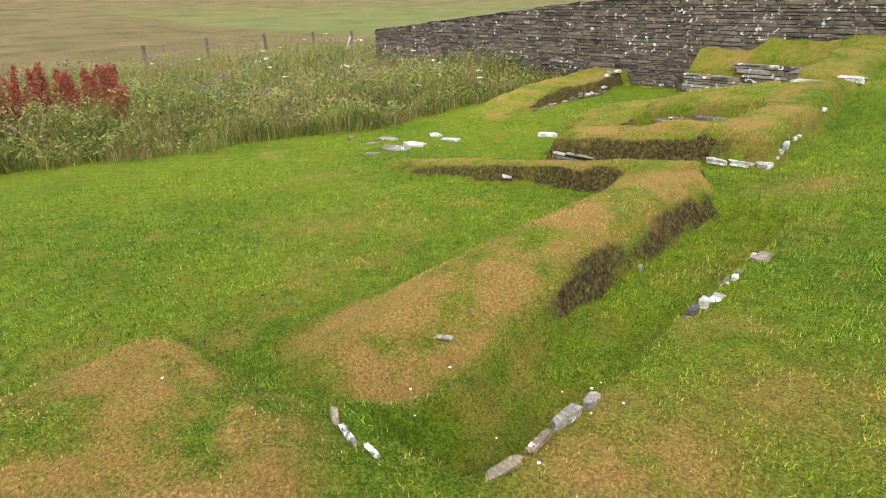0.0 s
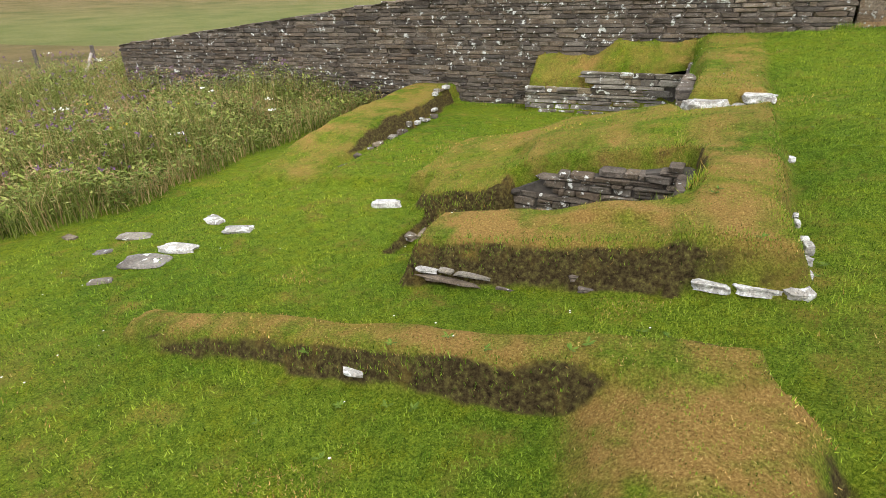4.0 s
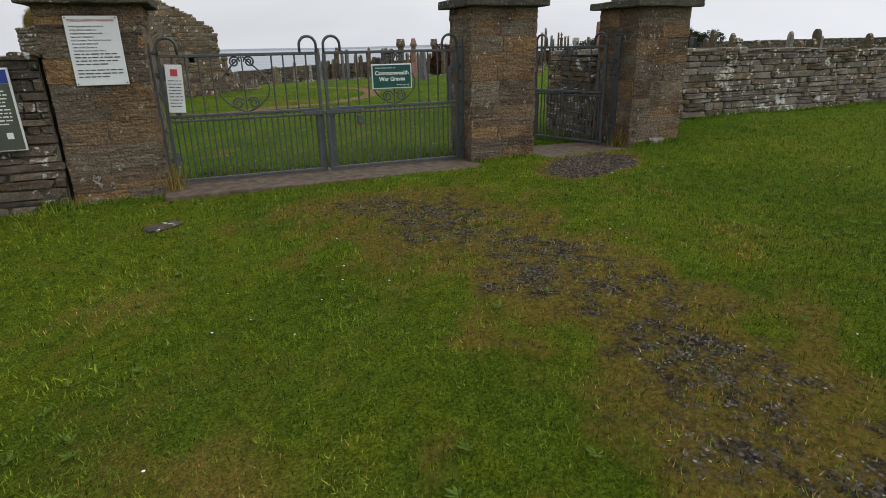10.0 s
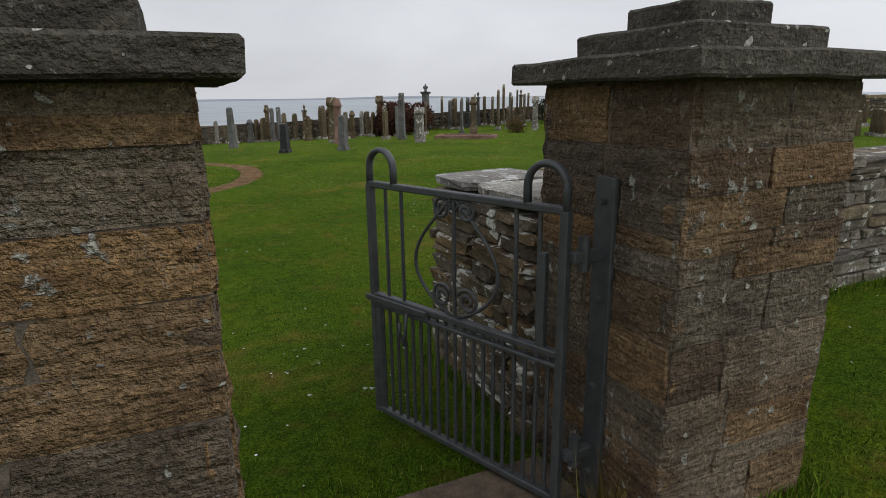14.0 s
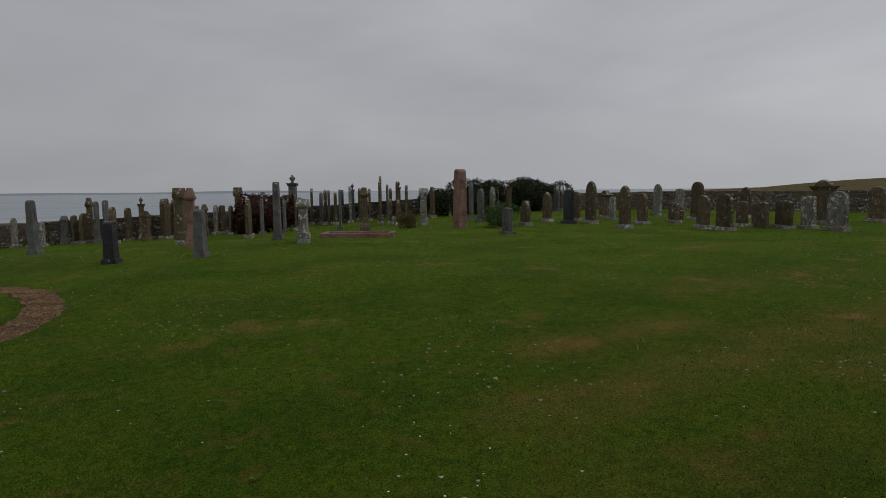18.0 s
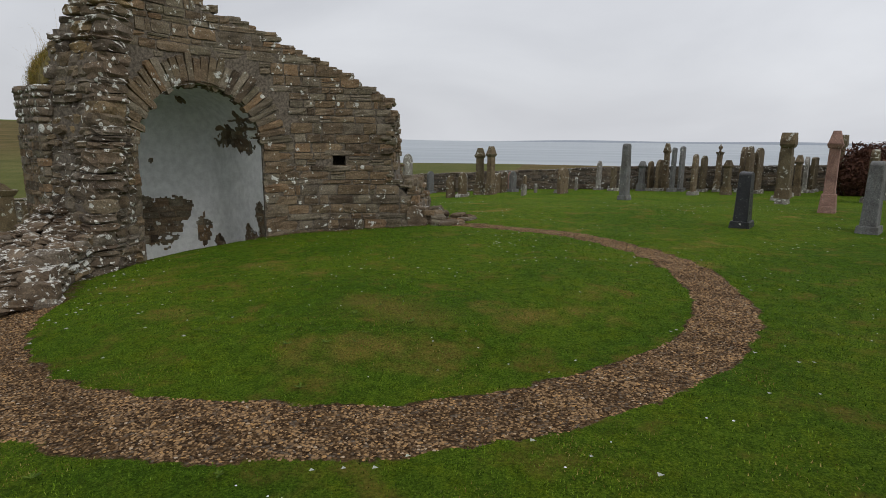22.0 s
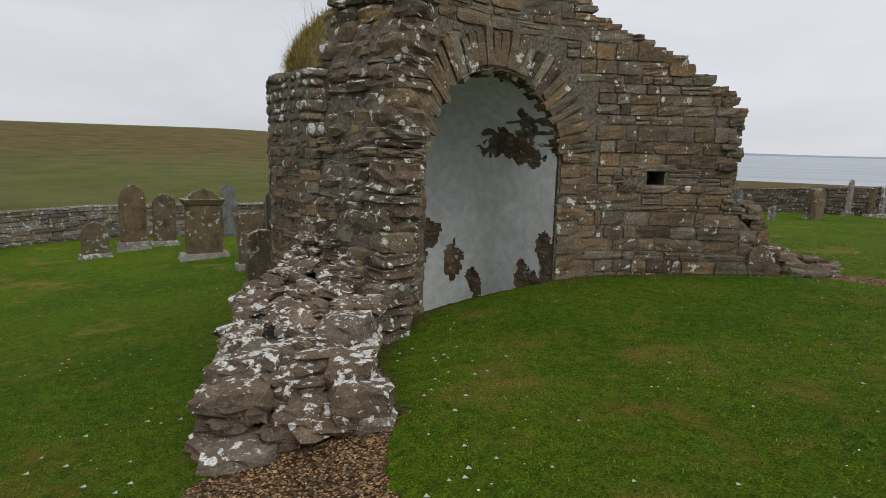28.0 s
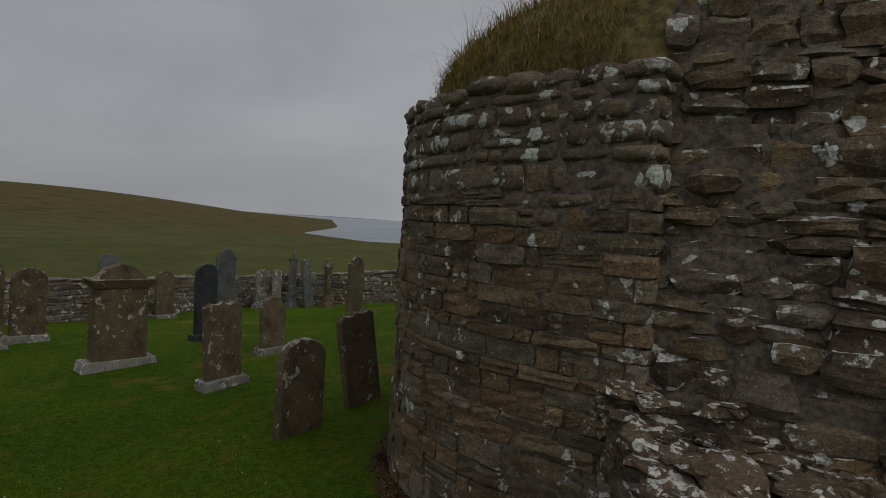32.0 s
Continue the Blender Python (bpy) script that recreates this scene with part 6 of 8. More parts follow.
def memorial(kind, x, y, w, h, colour, turn, lean=0.0, plinth=0.0):
    """A gravestone standing at (x, y), its face turned, leaning sideways by lean degrees."""
    mat, words = COLOURS[colour]
    z = height(x, y)
    g = new("gravestone")
    tagged(g, words + " " + WORDS[kind] + " gravestone" + (", leaning," if abs(lean) > 4 else "") + " standing on the grass", "gravestone", "churchyard gravestones")
    g.matrix_basis = pose(x, y, z - 0.06, 0, lean, turn)
    th = max(0.10, min(0.16, 0.19 * w))
    p = plinth or (0.0 if h < 0.8 or abs(lean) > 4 or (kind == "round" and h < 1.0) else 0.12 + 0.05 * h)
    if p:
        part("plinth", taper(0.0, p, w * 0.62, w * 0.58, max(th * 1.3, 0.16), max(th * 1.15, 0.14)), G_PALE if colour == "brown" and kind != "column" else mat, g)
    H = h + 0.06
    a = w / 2
    if kind == "round":
        pts = [(-a, 0), (a, 0)] + [(a * math.cos(t), H - a * 0.8 + a * 0.8 * math.sin(t)) for t in np.linspace(0, math.pi, 13)]
    elif kind == "shoulder":
        c = a * 0.72
        pts = [(-a, 0), (a, 0), (a, H - 0.75 * a), (a * 0.9, H - 0.70 * a), (c, H - 0.68 * a)] + [(c * math.cos(t), H - 0.62 * a + 0.62 * a * math.sin(t)) for t in np.linspace(0.08, math.pi - 0.08, 11)] + [(-c, H - 0.68 * a), (-a * 0.9, H - 0.70 * a), (-a, H - 0.75 * a)]
    elif kind == "point":
        pts = [(-a, 0), (a, 0), (a, H - 1.1 * a), (a * 0.86, H - 0.6 * a), (a * 0.5, H - 0.2 * a), (0, H), (-a * 0.5, H - 0.2 * a), (-a * 0.86, H - 0.6 * a), (-a, H - 1.1 * a)]
    elif kind == "flat":
        pts = [(-a, 0), (a, 0), (a, H - 0.06), (a * 0.7, H - 0.02), (a * 0.25, H - 0.04), (0, H), (-a * 0.3, H - 0.04), (-a * 0.7, H - 0.015), (-a, H - 0.07)]
    if kind in ("round", "shoulder", "point", "flat"):
        part("slab", extruded([(px, pz if pz > 0.01 else p * 0.5) for px, pz in pts], th), mat, g)
        return g
    if kind == "obelisk":
        part("shaft", taper(p * 0.98, H * 0.94, a, a * 0.78, a * 0.6, a * 0.5), mat, g)
        part("rounded_top", extruded([(-a * 0.78, H * 0.94), (a * 0.78, H * 0.94)] + [(a * 0.78 * math.cos(t), H * 0.94 + H * 0.06 * math.sin(t)) for t in np.linspace(0.1, math.pi - 0.1, 9)], a, 0.01), mat, g)
    elif kind in ("gable", "column", "urn"):
        part("base", taper(p * 0.98, p + 0.14 * H, a * 1.05, a * 0.95, a * 0.8, a * 0.7), mat, g)
        top = 0.80 * H
        part("shaft", taper(p + 0.14 * H - 0.01, top, a * 0.8, a * 0.74, a * 0.55, a * 0.5), mat, g)
        part("cornice", taper(top - 0.005, top + 0.05 * H, a * 0.85, a * 1.08, a * 0.62, a * 0.78), mat, g)
        if kind == "gable":
            part("pediment", extruded([(-a * 1.05, top + 0.05 * H), (a * 1.05, top + 0.05 * H), (a * 1.0, top + 0.10 * H), (a * 0.4, H), (-a * 0.4, H), (-a * 1.0, top + 0.10 * H)], a * 1.5, 0.01), mat, g)
        elif kind == "column":
            part("cap", taper(top + 0.05 * H, H, a * 0.95, a * 0.5, a * 0.7, a * 0.35), mat, g)
        else:
            t0, s = top + 0.05 * H, 0.15 * H
            part("urn", spun([(a * 0.4, t0), (a * 0.2, t0 + 0.15 * s), (a * 0.22, t0 + 0.25 * s), (a * 0.5, t0 + 0.6 * s), (a * 0.35, t0 + 0.8 * s), (a * 0.12, t0 + 0.9 * s), (a * 0.14, t0 + s), (0.005, t0 + 1.12 * s)]), mat, g)
    elif kind == "table":
        part("body", taper(p * 0.98, H * 0.78, a * 0.88, a * 0.84, 0.14, 0.13), mat, g)
        part("cornice", taper(H * 0.775, H * 0.86, a * 0.9, a * 1.08, 0.15, 0.22), mat, g)
        part("crest", extruded([(-a * 0.85, H * 0.855), (a * 0.85, H * 0.855), (a * 0.5, H * 0.95), (0, H), (-a * 0.5, H * 0.95)], 0.2, 0.01), mat, g)
    return g



# a low granite kerb round a grave
kerb = tagged(new("grave_kerb"), "low polished granite kerb round a grave on the lawn", "grave kerb")
kerb.matrix_basis = pose(14.2, 33.2, height(14.2, 33.2), 0, 0, -38)
for a, b, c, d in ((-1.15, 1.15, -0.55, -0.42), (-1.15, 1.15, 0.42, 0.55), (-1.15, -1.0, -0.42, 0.42), (1.0, 1.15, -0.42, 0.42)):
    part("kerb_stone", box(a, b, c, d, -0.05, 0.14, bevel=0.01), G_PINK, kerb)
part("infill", box(-1.0, 1.0, -0.42, 0.42, -0.05, 0.07), G_GREY, kerb)

# the open lawn towards the sea and the east wall
memorial("obelisk", 6.04, 39.85, 0.36, 1.74, "grey", 62, -1.7)
memorial("round", 6.74, 47.33, 0.42, 1.08, "pale", 63, 1.6)
memorial("obelisk", 6.90, 31.09, 0.36, 0.90, "black", 63, 0.2)
memorial("column", 8.62, 47.65, 0.36, 2.06, "brown", 65, -1.4)
memorial("flat", 8.76, 46.88, 0.42, 1.85, "grey", 63, 0.9)
memorial("urn", 10.73, 47.62, 0.36, 2.02, "brown", 65, 1.2)
memorial("round", 7.98, 47.57, 0.42, 1.29, "brown", 56, -1.3)
memorial("round", 11.71, 47.67, 0.72, 1.92, "brown", 60, 1.7)
memorial("round", 12.10, 47.74, 0.72, 1.70, "brown", 65, -0.5)
memorial("gable", 10.37, 39.23, 0.50, 2.02, "brown", 62, -0.3)
memorial("column", 9.29, 33.83, 0.36, 1.62, "pink", 64, 0.2)
memorial("obelisk", 8.71, 30.98, 0.36, 1.11, "grey", 56, 0.6)
memorial("gable", 15.43, 47.81, 0.54, 2.40, "brown", 60, 0.7)
memorial("shoulder", 13.59, 41.32, 0.72, 1.63, "brown", 58, 0.7)
memorial("round", 16.97, 48.31, 0.72, 1.71, "brown", 61, 3.2)
memorial("obelisk", 11.82, 33.97, 0.36, 1.75, "grey", 61, -0.1)
memorial("urn", 18.61, 48.02, 0.73, 2.90, "grey", 55, 1.1)
memorial("gable", 11.86, 32.23, 0.44, 1.23, "pale", 57, 0.6)
memorial("round", 19.94, 46.67, 0.72, 1.97, "brown", 58, 1.0)
memorial("round", 21.19, 47.24, 0.72, 1.89, "grey", 64, 0.7)
memorial("round", 19.68, 47.84, 0.72, 2.08, "brown", 63, 0.7)
memorial("urn", 21.92, 47.05, 0.36, 2.18, "grey", 57, -1.3)
memorial("column", 14.90, 33.97, 0.43, 1.56, "brown", 63, 1.6)
memorial("round", 21.16, 41.90, 0.72, 1.25, "brown", 57, 1.2)
memorial("round", 20.75, 40.59, 0.72, 1.22, "brown", 61, 1.5)
memorial("point", 23.54, 46.55, 0.72, 2.52, "brown", 57, -1.1)
memorial("round", 24.17, 46.77, 0.72, 1.99, "grey", 55, 0.7)
memorial("urn", 24.75, 46.39, 0.36, 2.13, "brown", 64, -1.3)
memorial("round", 25.37, 46.44, 0.72, 1.89, "brown", 57, -0.6)
memorial("gable", 20.97, 38.79, 0.52, 1.74, "pale", 57, -0.8)
memorial("round", 24.91, 43.25, 0.72, 1.74, "brown", 65, -1.4)
memorial("obelisk", 19.57, 34.49, 0.70, 2.27, "pink", 64, -1.0)
memorial("shoulder", 24.88, 39.85, 0.72, 1.95, "grey", 58, 0.5)
memorial("round", 23.49, 37.57, 0.72, 1.59, "grey", 65, 0.3)
memorial("point", 26.14, 39.54, 0.72, 1.63, "pale", 61, 0.9)
memorial("flat", 18.14, 30.42, 0.72, 0.88, "grey", 62, 1.7)
memorial("shoulder", 22.35, 33.51, 0.72, 0.98, "brown", 57, -1.5)
memorial("round", 24.72, 34.49, 0.72, 1.25, "brown", 65, -0.3)
memorial("round", 32.31, 40.37, 0.72, 1.33, "grey", 62, -0.4)
memorial("flat", 23.85, 32.55, 0.72, 1.43, "black", 65, 1.4)
memorial("point", 24.52, 31.95, 0.72, 1.75, "brown", 64, -1.0)
memorial("table", 28.22, 33.89, 0.95, 1.33, "brown", 58, -1.7)
memorial("point", 23.08, 29.35, 0.72, 1.54, "brown", 59, 0.7)
memorial("round", 25.56, 30.21, 0.72, 1.23, "brown", 57, 0.2)
memorial("point", 30.70, 32.64, 0.72, 1.55, "pale", 57, -0.0)
memorial("flat", 33.65, 33.14, 0.72, 1.25, "pale", 56, -0.4)
memorial("shoulder", 27.20, 29.61, 0.72, 0.74, "brown", 58, -0.3)
memorial("round", 28.79, 29.65, 0.72, 1.64, "brown", 61, -1.3)
memorial("round", 24.78, 27.29, 0.72, 1.16, "brown", 55, -0.3)
memorial("round", 24.14, 26.24, 0.72, 1.22, "brown", 62, -0.8)
memorial("shoulder", 31.11, 28.63, 0.72, 1.32, "brown", 59, 0.0)
memorial("flat", 26.54, 26.72, 0.58, 0.93, "brown", 58, 2.4)
memorial("flat", 26.20, 25.94, 0.72, 0.89, "brown", 63, 4.4)
memorial("flat", 26.55, 25.33, 0.72, 0.96, "brown", 60, -1.3)
memorial("flat", 26.99, 24.71, 0.61, 1.12, "pale", 58, 1.6)
memorial("table", 29.23, 25.02, 0.95, 1.63, "brown", 60, 0.2)
memorial("round", 26.40, 23.67, 0.72, 1.26, "pale", 62, 0.3)
memorial("round", 31.21, 23.87, 0.72, 1.34, "brown", 56, -1.1)
# the seaward corner
memorial("point", -1.87, 43.26, 0.51, 1.72, "pale", 65, 1.6)
memorial("round", -0.78, 40.51, 0.17, 0.60, "brown", 56, 0.3)
memorial("round", -1.96, 46.14, 0.42, 0.95, "brown", 63, 0.2)
memorial("round", -1.57, 46.29, 0.42, 1.01, "grey", 64, -1.2)
memorial("shoulder", 0.20, 41.51, 0.42, 0.79, "brown", 55, -0.7)
memorial("shoulder", 0.62, 41.55, 0.42, 0.88, "brown", 63, 0.5)
memorial("column", 1.07, 42.96, 0.36, 1.76, "brown", 59, -0.8)
memorial("column", 1.52, 42.62, 0.36, 1.79, "brown", 61, -0.2)
memorial("round", 1.59, 44.32, 0.42, 0.79, "brown", 55, 1.0)
memorial("round", 1.50, 46.70, 0.42, 0.85, "brown", 56, 1.6)
memorial("round", 2.01, 46.57, 0.42, 0.85, "pink", 57, -1.5)
memorial("flat", 2.78, 41.58, 0.12, 0.43, "pale", 65, -0.7)
memorial("flat", 3.14, 44.39, 0.12, 0.37, "pale", 57, 0.4)
memorial("flat", 4.14, 44.12, 0.57, 0.96, "brown", 63, 3.3)
memorial("flat", 4.81, 46.99, 0.12, 0.59, "pale", 65, 0.0)
memorial("point", 5.79, 47.43, 0.42, 1.29, "pale", 65, 0.1)
memorial("flat", 6.38, 47.02, 0.42, 1.06, "brown", 59, -0.2)
memorial("column", 7.58, 47.40, 0.36, 1.28, "grey", 59, 1.6)
memorial("flat", 9.24, 47.58, 0.50, 1.94, "grey", 61, -0.6)
memorial("round", 8.90, 43.65, 0.53, 1.50, "brown", 63, 1.5)
memorial("round", 10.16, 47.66, 0.55, 1.56, "brown", 56, -0.5)
memorial("shoulder", 11.00, 41.34, 0.72, 1.81, "brown", 63, 0.2)
memorial("flat", 11.18, 47.86, 0.62, 1.19, "brown", 63, -0.2)
# behind the apse
memorial("point", -12.22, 31.99, 0.57, 0.87, "brown", 64, -0.0)
memorial("round", -12.57, 34.26, 0.58, 1.41, "brown", 56, 1.3)
memorial("point", -12.52, 33.26, 0.62, 1.72, "brown", 65, 1.0, 0.30)
memorial("table", -9.34, 32.52, 0.86, 1.58, "brown", 56, 0.4)
memorial("flat", -7.07, 31.52, 0.50, 1.10, "brown", 59, -2.5)
memorial("round", -13.35, 39.64, 0.52, 1.37, "brown", 61, -1.1)
memorial("round", -9.41, 35.07, 0.46, 1.50, "black", 64, -1.1)
memorial("shoulder", -9.68, 36.22, 0.44, 1.80, "grey", 59, 0.4)
memorial("flat", -12.49, 41.54, 0.28, 1.20, "pale", 65, -1.5)
memorial("shoulder", -7.36, 33.60, 0.46, 0.94, "brown", 61, -1.2)
memorial("round", -5.36, 29.82, 0.50, 0.91, "brown", 58, 0.8)
memorial("flat", -4.98, 30.74, 0.46, 1.04, "brown", 58, -11.0)
memorial("round", -11.79, 42.52, 0.54, 1.27, "pale", 57, -1.4)
memorial("round", -11.30, 42.48, 0.30, 1.27, "pale", 56, 0.0)
memorial("flat", -10.32, 42.87, 0.35, 1.64, "grey", 57, -7.5)
memorial("urn", -10.94, 42.83, 0.28, 1.93, "grey", 62, 1.1)
memorial("shoulder", -7.60, 38.90, 0.52, 1.71, "brown", 65, 1.2)
memorial("round", -14.07, 38.31, 0.49, 1.81, "grey", 57, -1.1)
memorial("column", -9.77, 43.05, 0.28, 1.61, "brown", 56, -0.2)
# the crowded rows by the wall
memorial("flat", 0.43, 43.02, 0.42, 0.84, "pale", 65, -1.1)
memorial("round", 1.83, 44.61, 0.42, 0.84, "brown", 61, 0.4)
memorial("shoulder", 2.15, 45.43, 0.42, 0.85, "grey", 59, -0.2)
memorial("flat", 2.81, 42.26, 0.13, 0.37, "pale", 58, 1.3)
memorial("round", 2.59, 46.88, 0.19, 0.67, "brown", 61, -0.5)
memorial("round", 4.18, 43.42, 0.72, 0.97, "brown", 64, 1.4)
memorial("round", 8.33, 47.40, 0.72, 1.35, "brown", 60, 0.3)
memorial("shoulder", 11.47, 46.09, 0.72, 1.91, "brown", 60, 1.1)
memorial("round", 12.02, 46.72, 0.72, 1.86, "brown", 56, -0.1)
memorial("round", 14.30, 47.98, 0.72, 1.52, "pale", 64, -0.4)
memorial("flat", 14.72, 48.28, 0.72, 1.50, "brown", 56, -1.0)
memorial("shoulder", 13.39, 40.76, 0.72, 1.64, "brown", 60, 0.6)
memorial("flat", 16.57, 48.12, 0.72, 1.25, "pale", 64, 1.3)
memorial("round", 20.15, 47.59, 0.72, 1.81, "grey", 57, -1.4)
memorial("shoulder", 19.89, 46.16, 0.72, 1.92, "brown", 63, -1.1)
memorial("round", 19.81, 45.24, 0.72, 1.75, "brown", 65, 0.4)
memorial("round", 20.98, 46.58, 0.72, 1.87, "grey", 62, -1.2)
memorial("shoulder", 21.04, 45.81, 0.72, 2.08, "pale", 63, -1.1)
memorial("round", 22.42, 47.11, 0.72, 1.90, "brown", 56, -1.2)
memorial("round", 23.37, 45.21, 0.72, 1.77, "brown", 60, -1.1)
memorial("shoulder", 22.71, 42.66, 0.72, 1.89, "brown", 57, 0.3)
memorial("round", 27.54, 45.76, 0.72, 0.95, "brown", 64, 0.3)
memorial("flat", 26.55, 43.69, 0.72, 0.70, "pale", 58, -1.5)
memorial("round", 29.83, 43.07, 0.72, 1.56, "pale", 60, 0.2)
memorial("urn", 29.24, 41.41, 0.41, 1.87, "brown", 65, -1.0)
memorial("round", 31.53, 42.32, 0.72, 1.29, "grey", 64, 0.3)
memorial("shoulder", 21.99, 33.26, 0.72, 0.98, "brown", 65, 0.4)
memorial("shoulder", 25.09, 34.83, 0.72, 1.30, "brown", 60, -0.9)
memorial("round", 32.76, 40.52, 0.72, 1.38, "brown", 60, 1.0)
memorial("round", 26.09, 33.93, 0.64, 1.32, "brown", 63, -0.8)
memorial("round", 29.01, 34.41, 0.72, 1.25, "brown", 60, 1.0)
memorial("flat", 27.14, 32.73, 0.57, 1.07, "pale", 58, -0.3)
memorial("round", 34.79, 37.54, 0.69, 0.98, "brown", 59, -0.1)
memorial("flat", 26.80, 29.55, 0.72, 0.81, "brown", 57, -1.1)
memorial("flat", 12.23, 43.98, 0.53, 1.45, "brown", 60, 0.6)
memorial("column", 12.92, 45.11, 0.38, 1.54, "brown", 62, -2.0)
memorial("round", 14.18, 45.32, 0.46, 1.42, "brown", 56, 2.2)
memorial("flat", 14.70, 42.65, 0.63, 1.63, "grey", 64, 2.5)
memorial("round", 15.98, 43.13, 0.65, 1.54, "grey", 63, 2.5)
memorial("shoulder", 16.97, 44.05, 0.50, 1.81, "brown", 64, 2.3)
memorial("point", 17.86, 41.13, 0.48, 1.89, "grey", 57, 1.4)
memorial("round", 22.13, 45.50, 0.63, 1.84, "brown", 57, 2.1)
memorial("round", 20.42, 41.71, 0.57, 2.20, "brown", 55, -2.5)
memorial("point", 23.28, 44.42, 0.54, 2.15, "brown", 61, -2.4)
memorial("column", 10.31, 44.66, 0.38, 1.32, "brown", 56, 0.3)

# ---- loose gravel, grass, weeds and bushes ----
def soup(name, tris, material, label, category, values=None):
    """One mesh of loose triangles (n, 3, 3), with a tone for each triangle."""
    n = len(tris)
    me = bpy.data.meshes.new(name)
    me.vertices.add(n * 3)
    me.vertices.foreach_set("co", tris.astype(np.float32).ravel())
    me.loops.add(n * 3)
    me.loops.foreach_set("vertex_index", np.arange(n * 3, dtype=np.int32))
    me.polygons.add(n)
    me.polygons.foreach_set("loop_start", np.arange(0, n * 3, 3, dtype=np.int32))
    me.update(calc_edges=True)
    if values is not None:
        for key, val in values.items():
            give(me, key, np.repeat(val, 3))
    me.materials.append(material)
    ob = new(name, me)
    return tagged(ob, label, category, kind="stuff")


def blade_material(name, stops, dry_stops, rough=0.7, clumps=False, lush=False):
    n = Nodes(name)
    col = n.ramp(n.geo.outputs["Random Per Island"], *stops)
    col = n.mix(n.attribute("dry"), col, n.ramp(n.geo.outputs["Random Per Island"], *dry_stops))
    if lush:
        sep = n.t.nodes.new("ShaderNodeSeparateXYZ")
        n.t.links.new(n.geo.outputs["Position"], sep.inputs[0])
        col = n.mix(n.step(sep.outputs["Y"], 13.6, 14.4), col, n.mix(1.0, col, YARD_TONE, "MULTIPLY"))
        col = n.mix(n.step(n.noise(0.45, 4.0, 0.55), 0.42, 0.62), col, n.mix(1.0, col, (0.76, 0.86, 0.85), "MULTIPLY"))
        col = n.mix(n.step(n.noise(1.4, 3.0, 0.6), 0.52, 0.70), col, n.mix(1.0, col, (1.28, 1.12, 0.9), "MULTIPLY"))
        thick = n.attribute("lush")
        col = n.mix(n.step(thick, 0.30, 0.55), n.mix(1.0, col, (0.50, 0.62, 0.55), "MULTIPLY"), col)
        col = n.mix(n.step(thick, 0.52, 0.74), col, n.mix(1.0, col, (1.18, 1.12, 1.10), "MULTIPLY"))
    if clumps:
        col = n.mix(n.step(n.noise(1.1, 4.0, 0.65), 0.36, 0.62), n.mix(1.0, col, (0.55, 0.6, 0.5), "MULTIPLY"), col)
    return n.done(col, rough, None, 0.0, 0.06)


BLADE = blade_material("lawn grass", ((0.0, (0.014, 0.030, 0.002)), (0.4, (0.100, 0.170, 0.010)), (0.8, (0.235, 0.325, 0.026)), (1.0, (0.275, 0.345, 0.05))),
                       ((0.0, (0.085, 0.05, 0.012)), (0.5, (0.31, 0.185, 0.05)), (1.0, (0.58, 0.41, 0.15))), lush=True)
nrng = np.random.default_rng(7)
ROUTE = np.array([(0, -0.5), (-1.75, 1.5), (-2.4, 3.6), (-1.5, 4.9), (0.1, 7.0), (2.3, 10.4), (4.0, 12.6), (4.6, 14.4), (4.8, 17), (4.3, 20.4), (3.6, 21.5), (0.6, 23), (-1.5, 23.4), (-3.4, 24.7)])


def route_distance(x, y):
    d = np.full(x.shape, 1e9)
    for a, b in zip(ROUTE, ROUTE[1:]):
        ab = b - a
        t = np.clip(((x - a[0]) * ab[0] + (y - a[1]) * ab[1]) / (ab @ ab), 0, 1)
        d = np.minimum(d, np.hypot(x - a[0] - t * ab[0], y - a[1] - t * ab[1]))
    return d


def free_ground(x, y):
    """Where grass can grow: not under walls, pillars, paths or the church."""
    u, v = -0.8686 * (x - 1.6) + 0.4955 * (y - 27.3), 0.4955 * (x - 1.6) + 0.8686 * (y - 27.3)
    a, r = np.mod(np.degrees(np.arctan2(y - CY, x - CX)), 360), np.hypot(x - CX, y - CY)
    ri = ring_inner(a)
    ok = ~((a > 90) & (a < 216) & (r > ri) & (r < ri + 1.15)) & ~((u > 3.3) & (np.abs(v) < 2.1) & (u < 6.8))
    ok &= ~((np.abs(y - 14.2) < 0.34) & (x < 0.3) & (x > -17)) & ~((x > -0.1) & (x < 3.4) & (y > 13.55) & (y < 14.3))
    ok &= ~((x > 3.3) & (x < 4.1) & (y > 13.85) & (y < 14.7)) & ~((x > 5.25) & (x < 6.1) & (y > 13.80) & (y < 15.8)) & ~((x > 4.1) & (x < 5.32) & (y > 13.68) & (y < 14.5))
    ok &= ~((x > 6) & (np.abs(y - 15.45) < 0.3))
    ring, chip = gravel_cover(x, y)
    keep = nrng.random(x.shape)
    return ok & (ring < 0.35 + 0.2 * (keep - 0.5)) & (chip * 0.9 < keep)


def patches(x, y, size, seed):
    """Smooth random patches of about that size, from 0 to 1."""
    g = np.random.default_rng(seed).random((256, 256))
    u, v = x / size + 1000.0, y / size + 1000.0
    i, j = np.floor(u).astype(int), np.floor(v).astype(int)
    f, h = u - i, v - j
    f, h = f * f * (3 - 2 * f), h * h * (3 - 2 * h)
    i0, i1, j0, j1 = i % 256, (i + 1) % 256, j % 256, (j + 1) % 256
    return (g[i0, j0] * (1 - f) + g[i1, j0] * f) * (1 - h) + (g[i0, j1] * (1 - f) + g[i1, j1] * f) * h


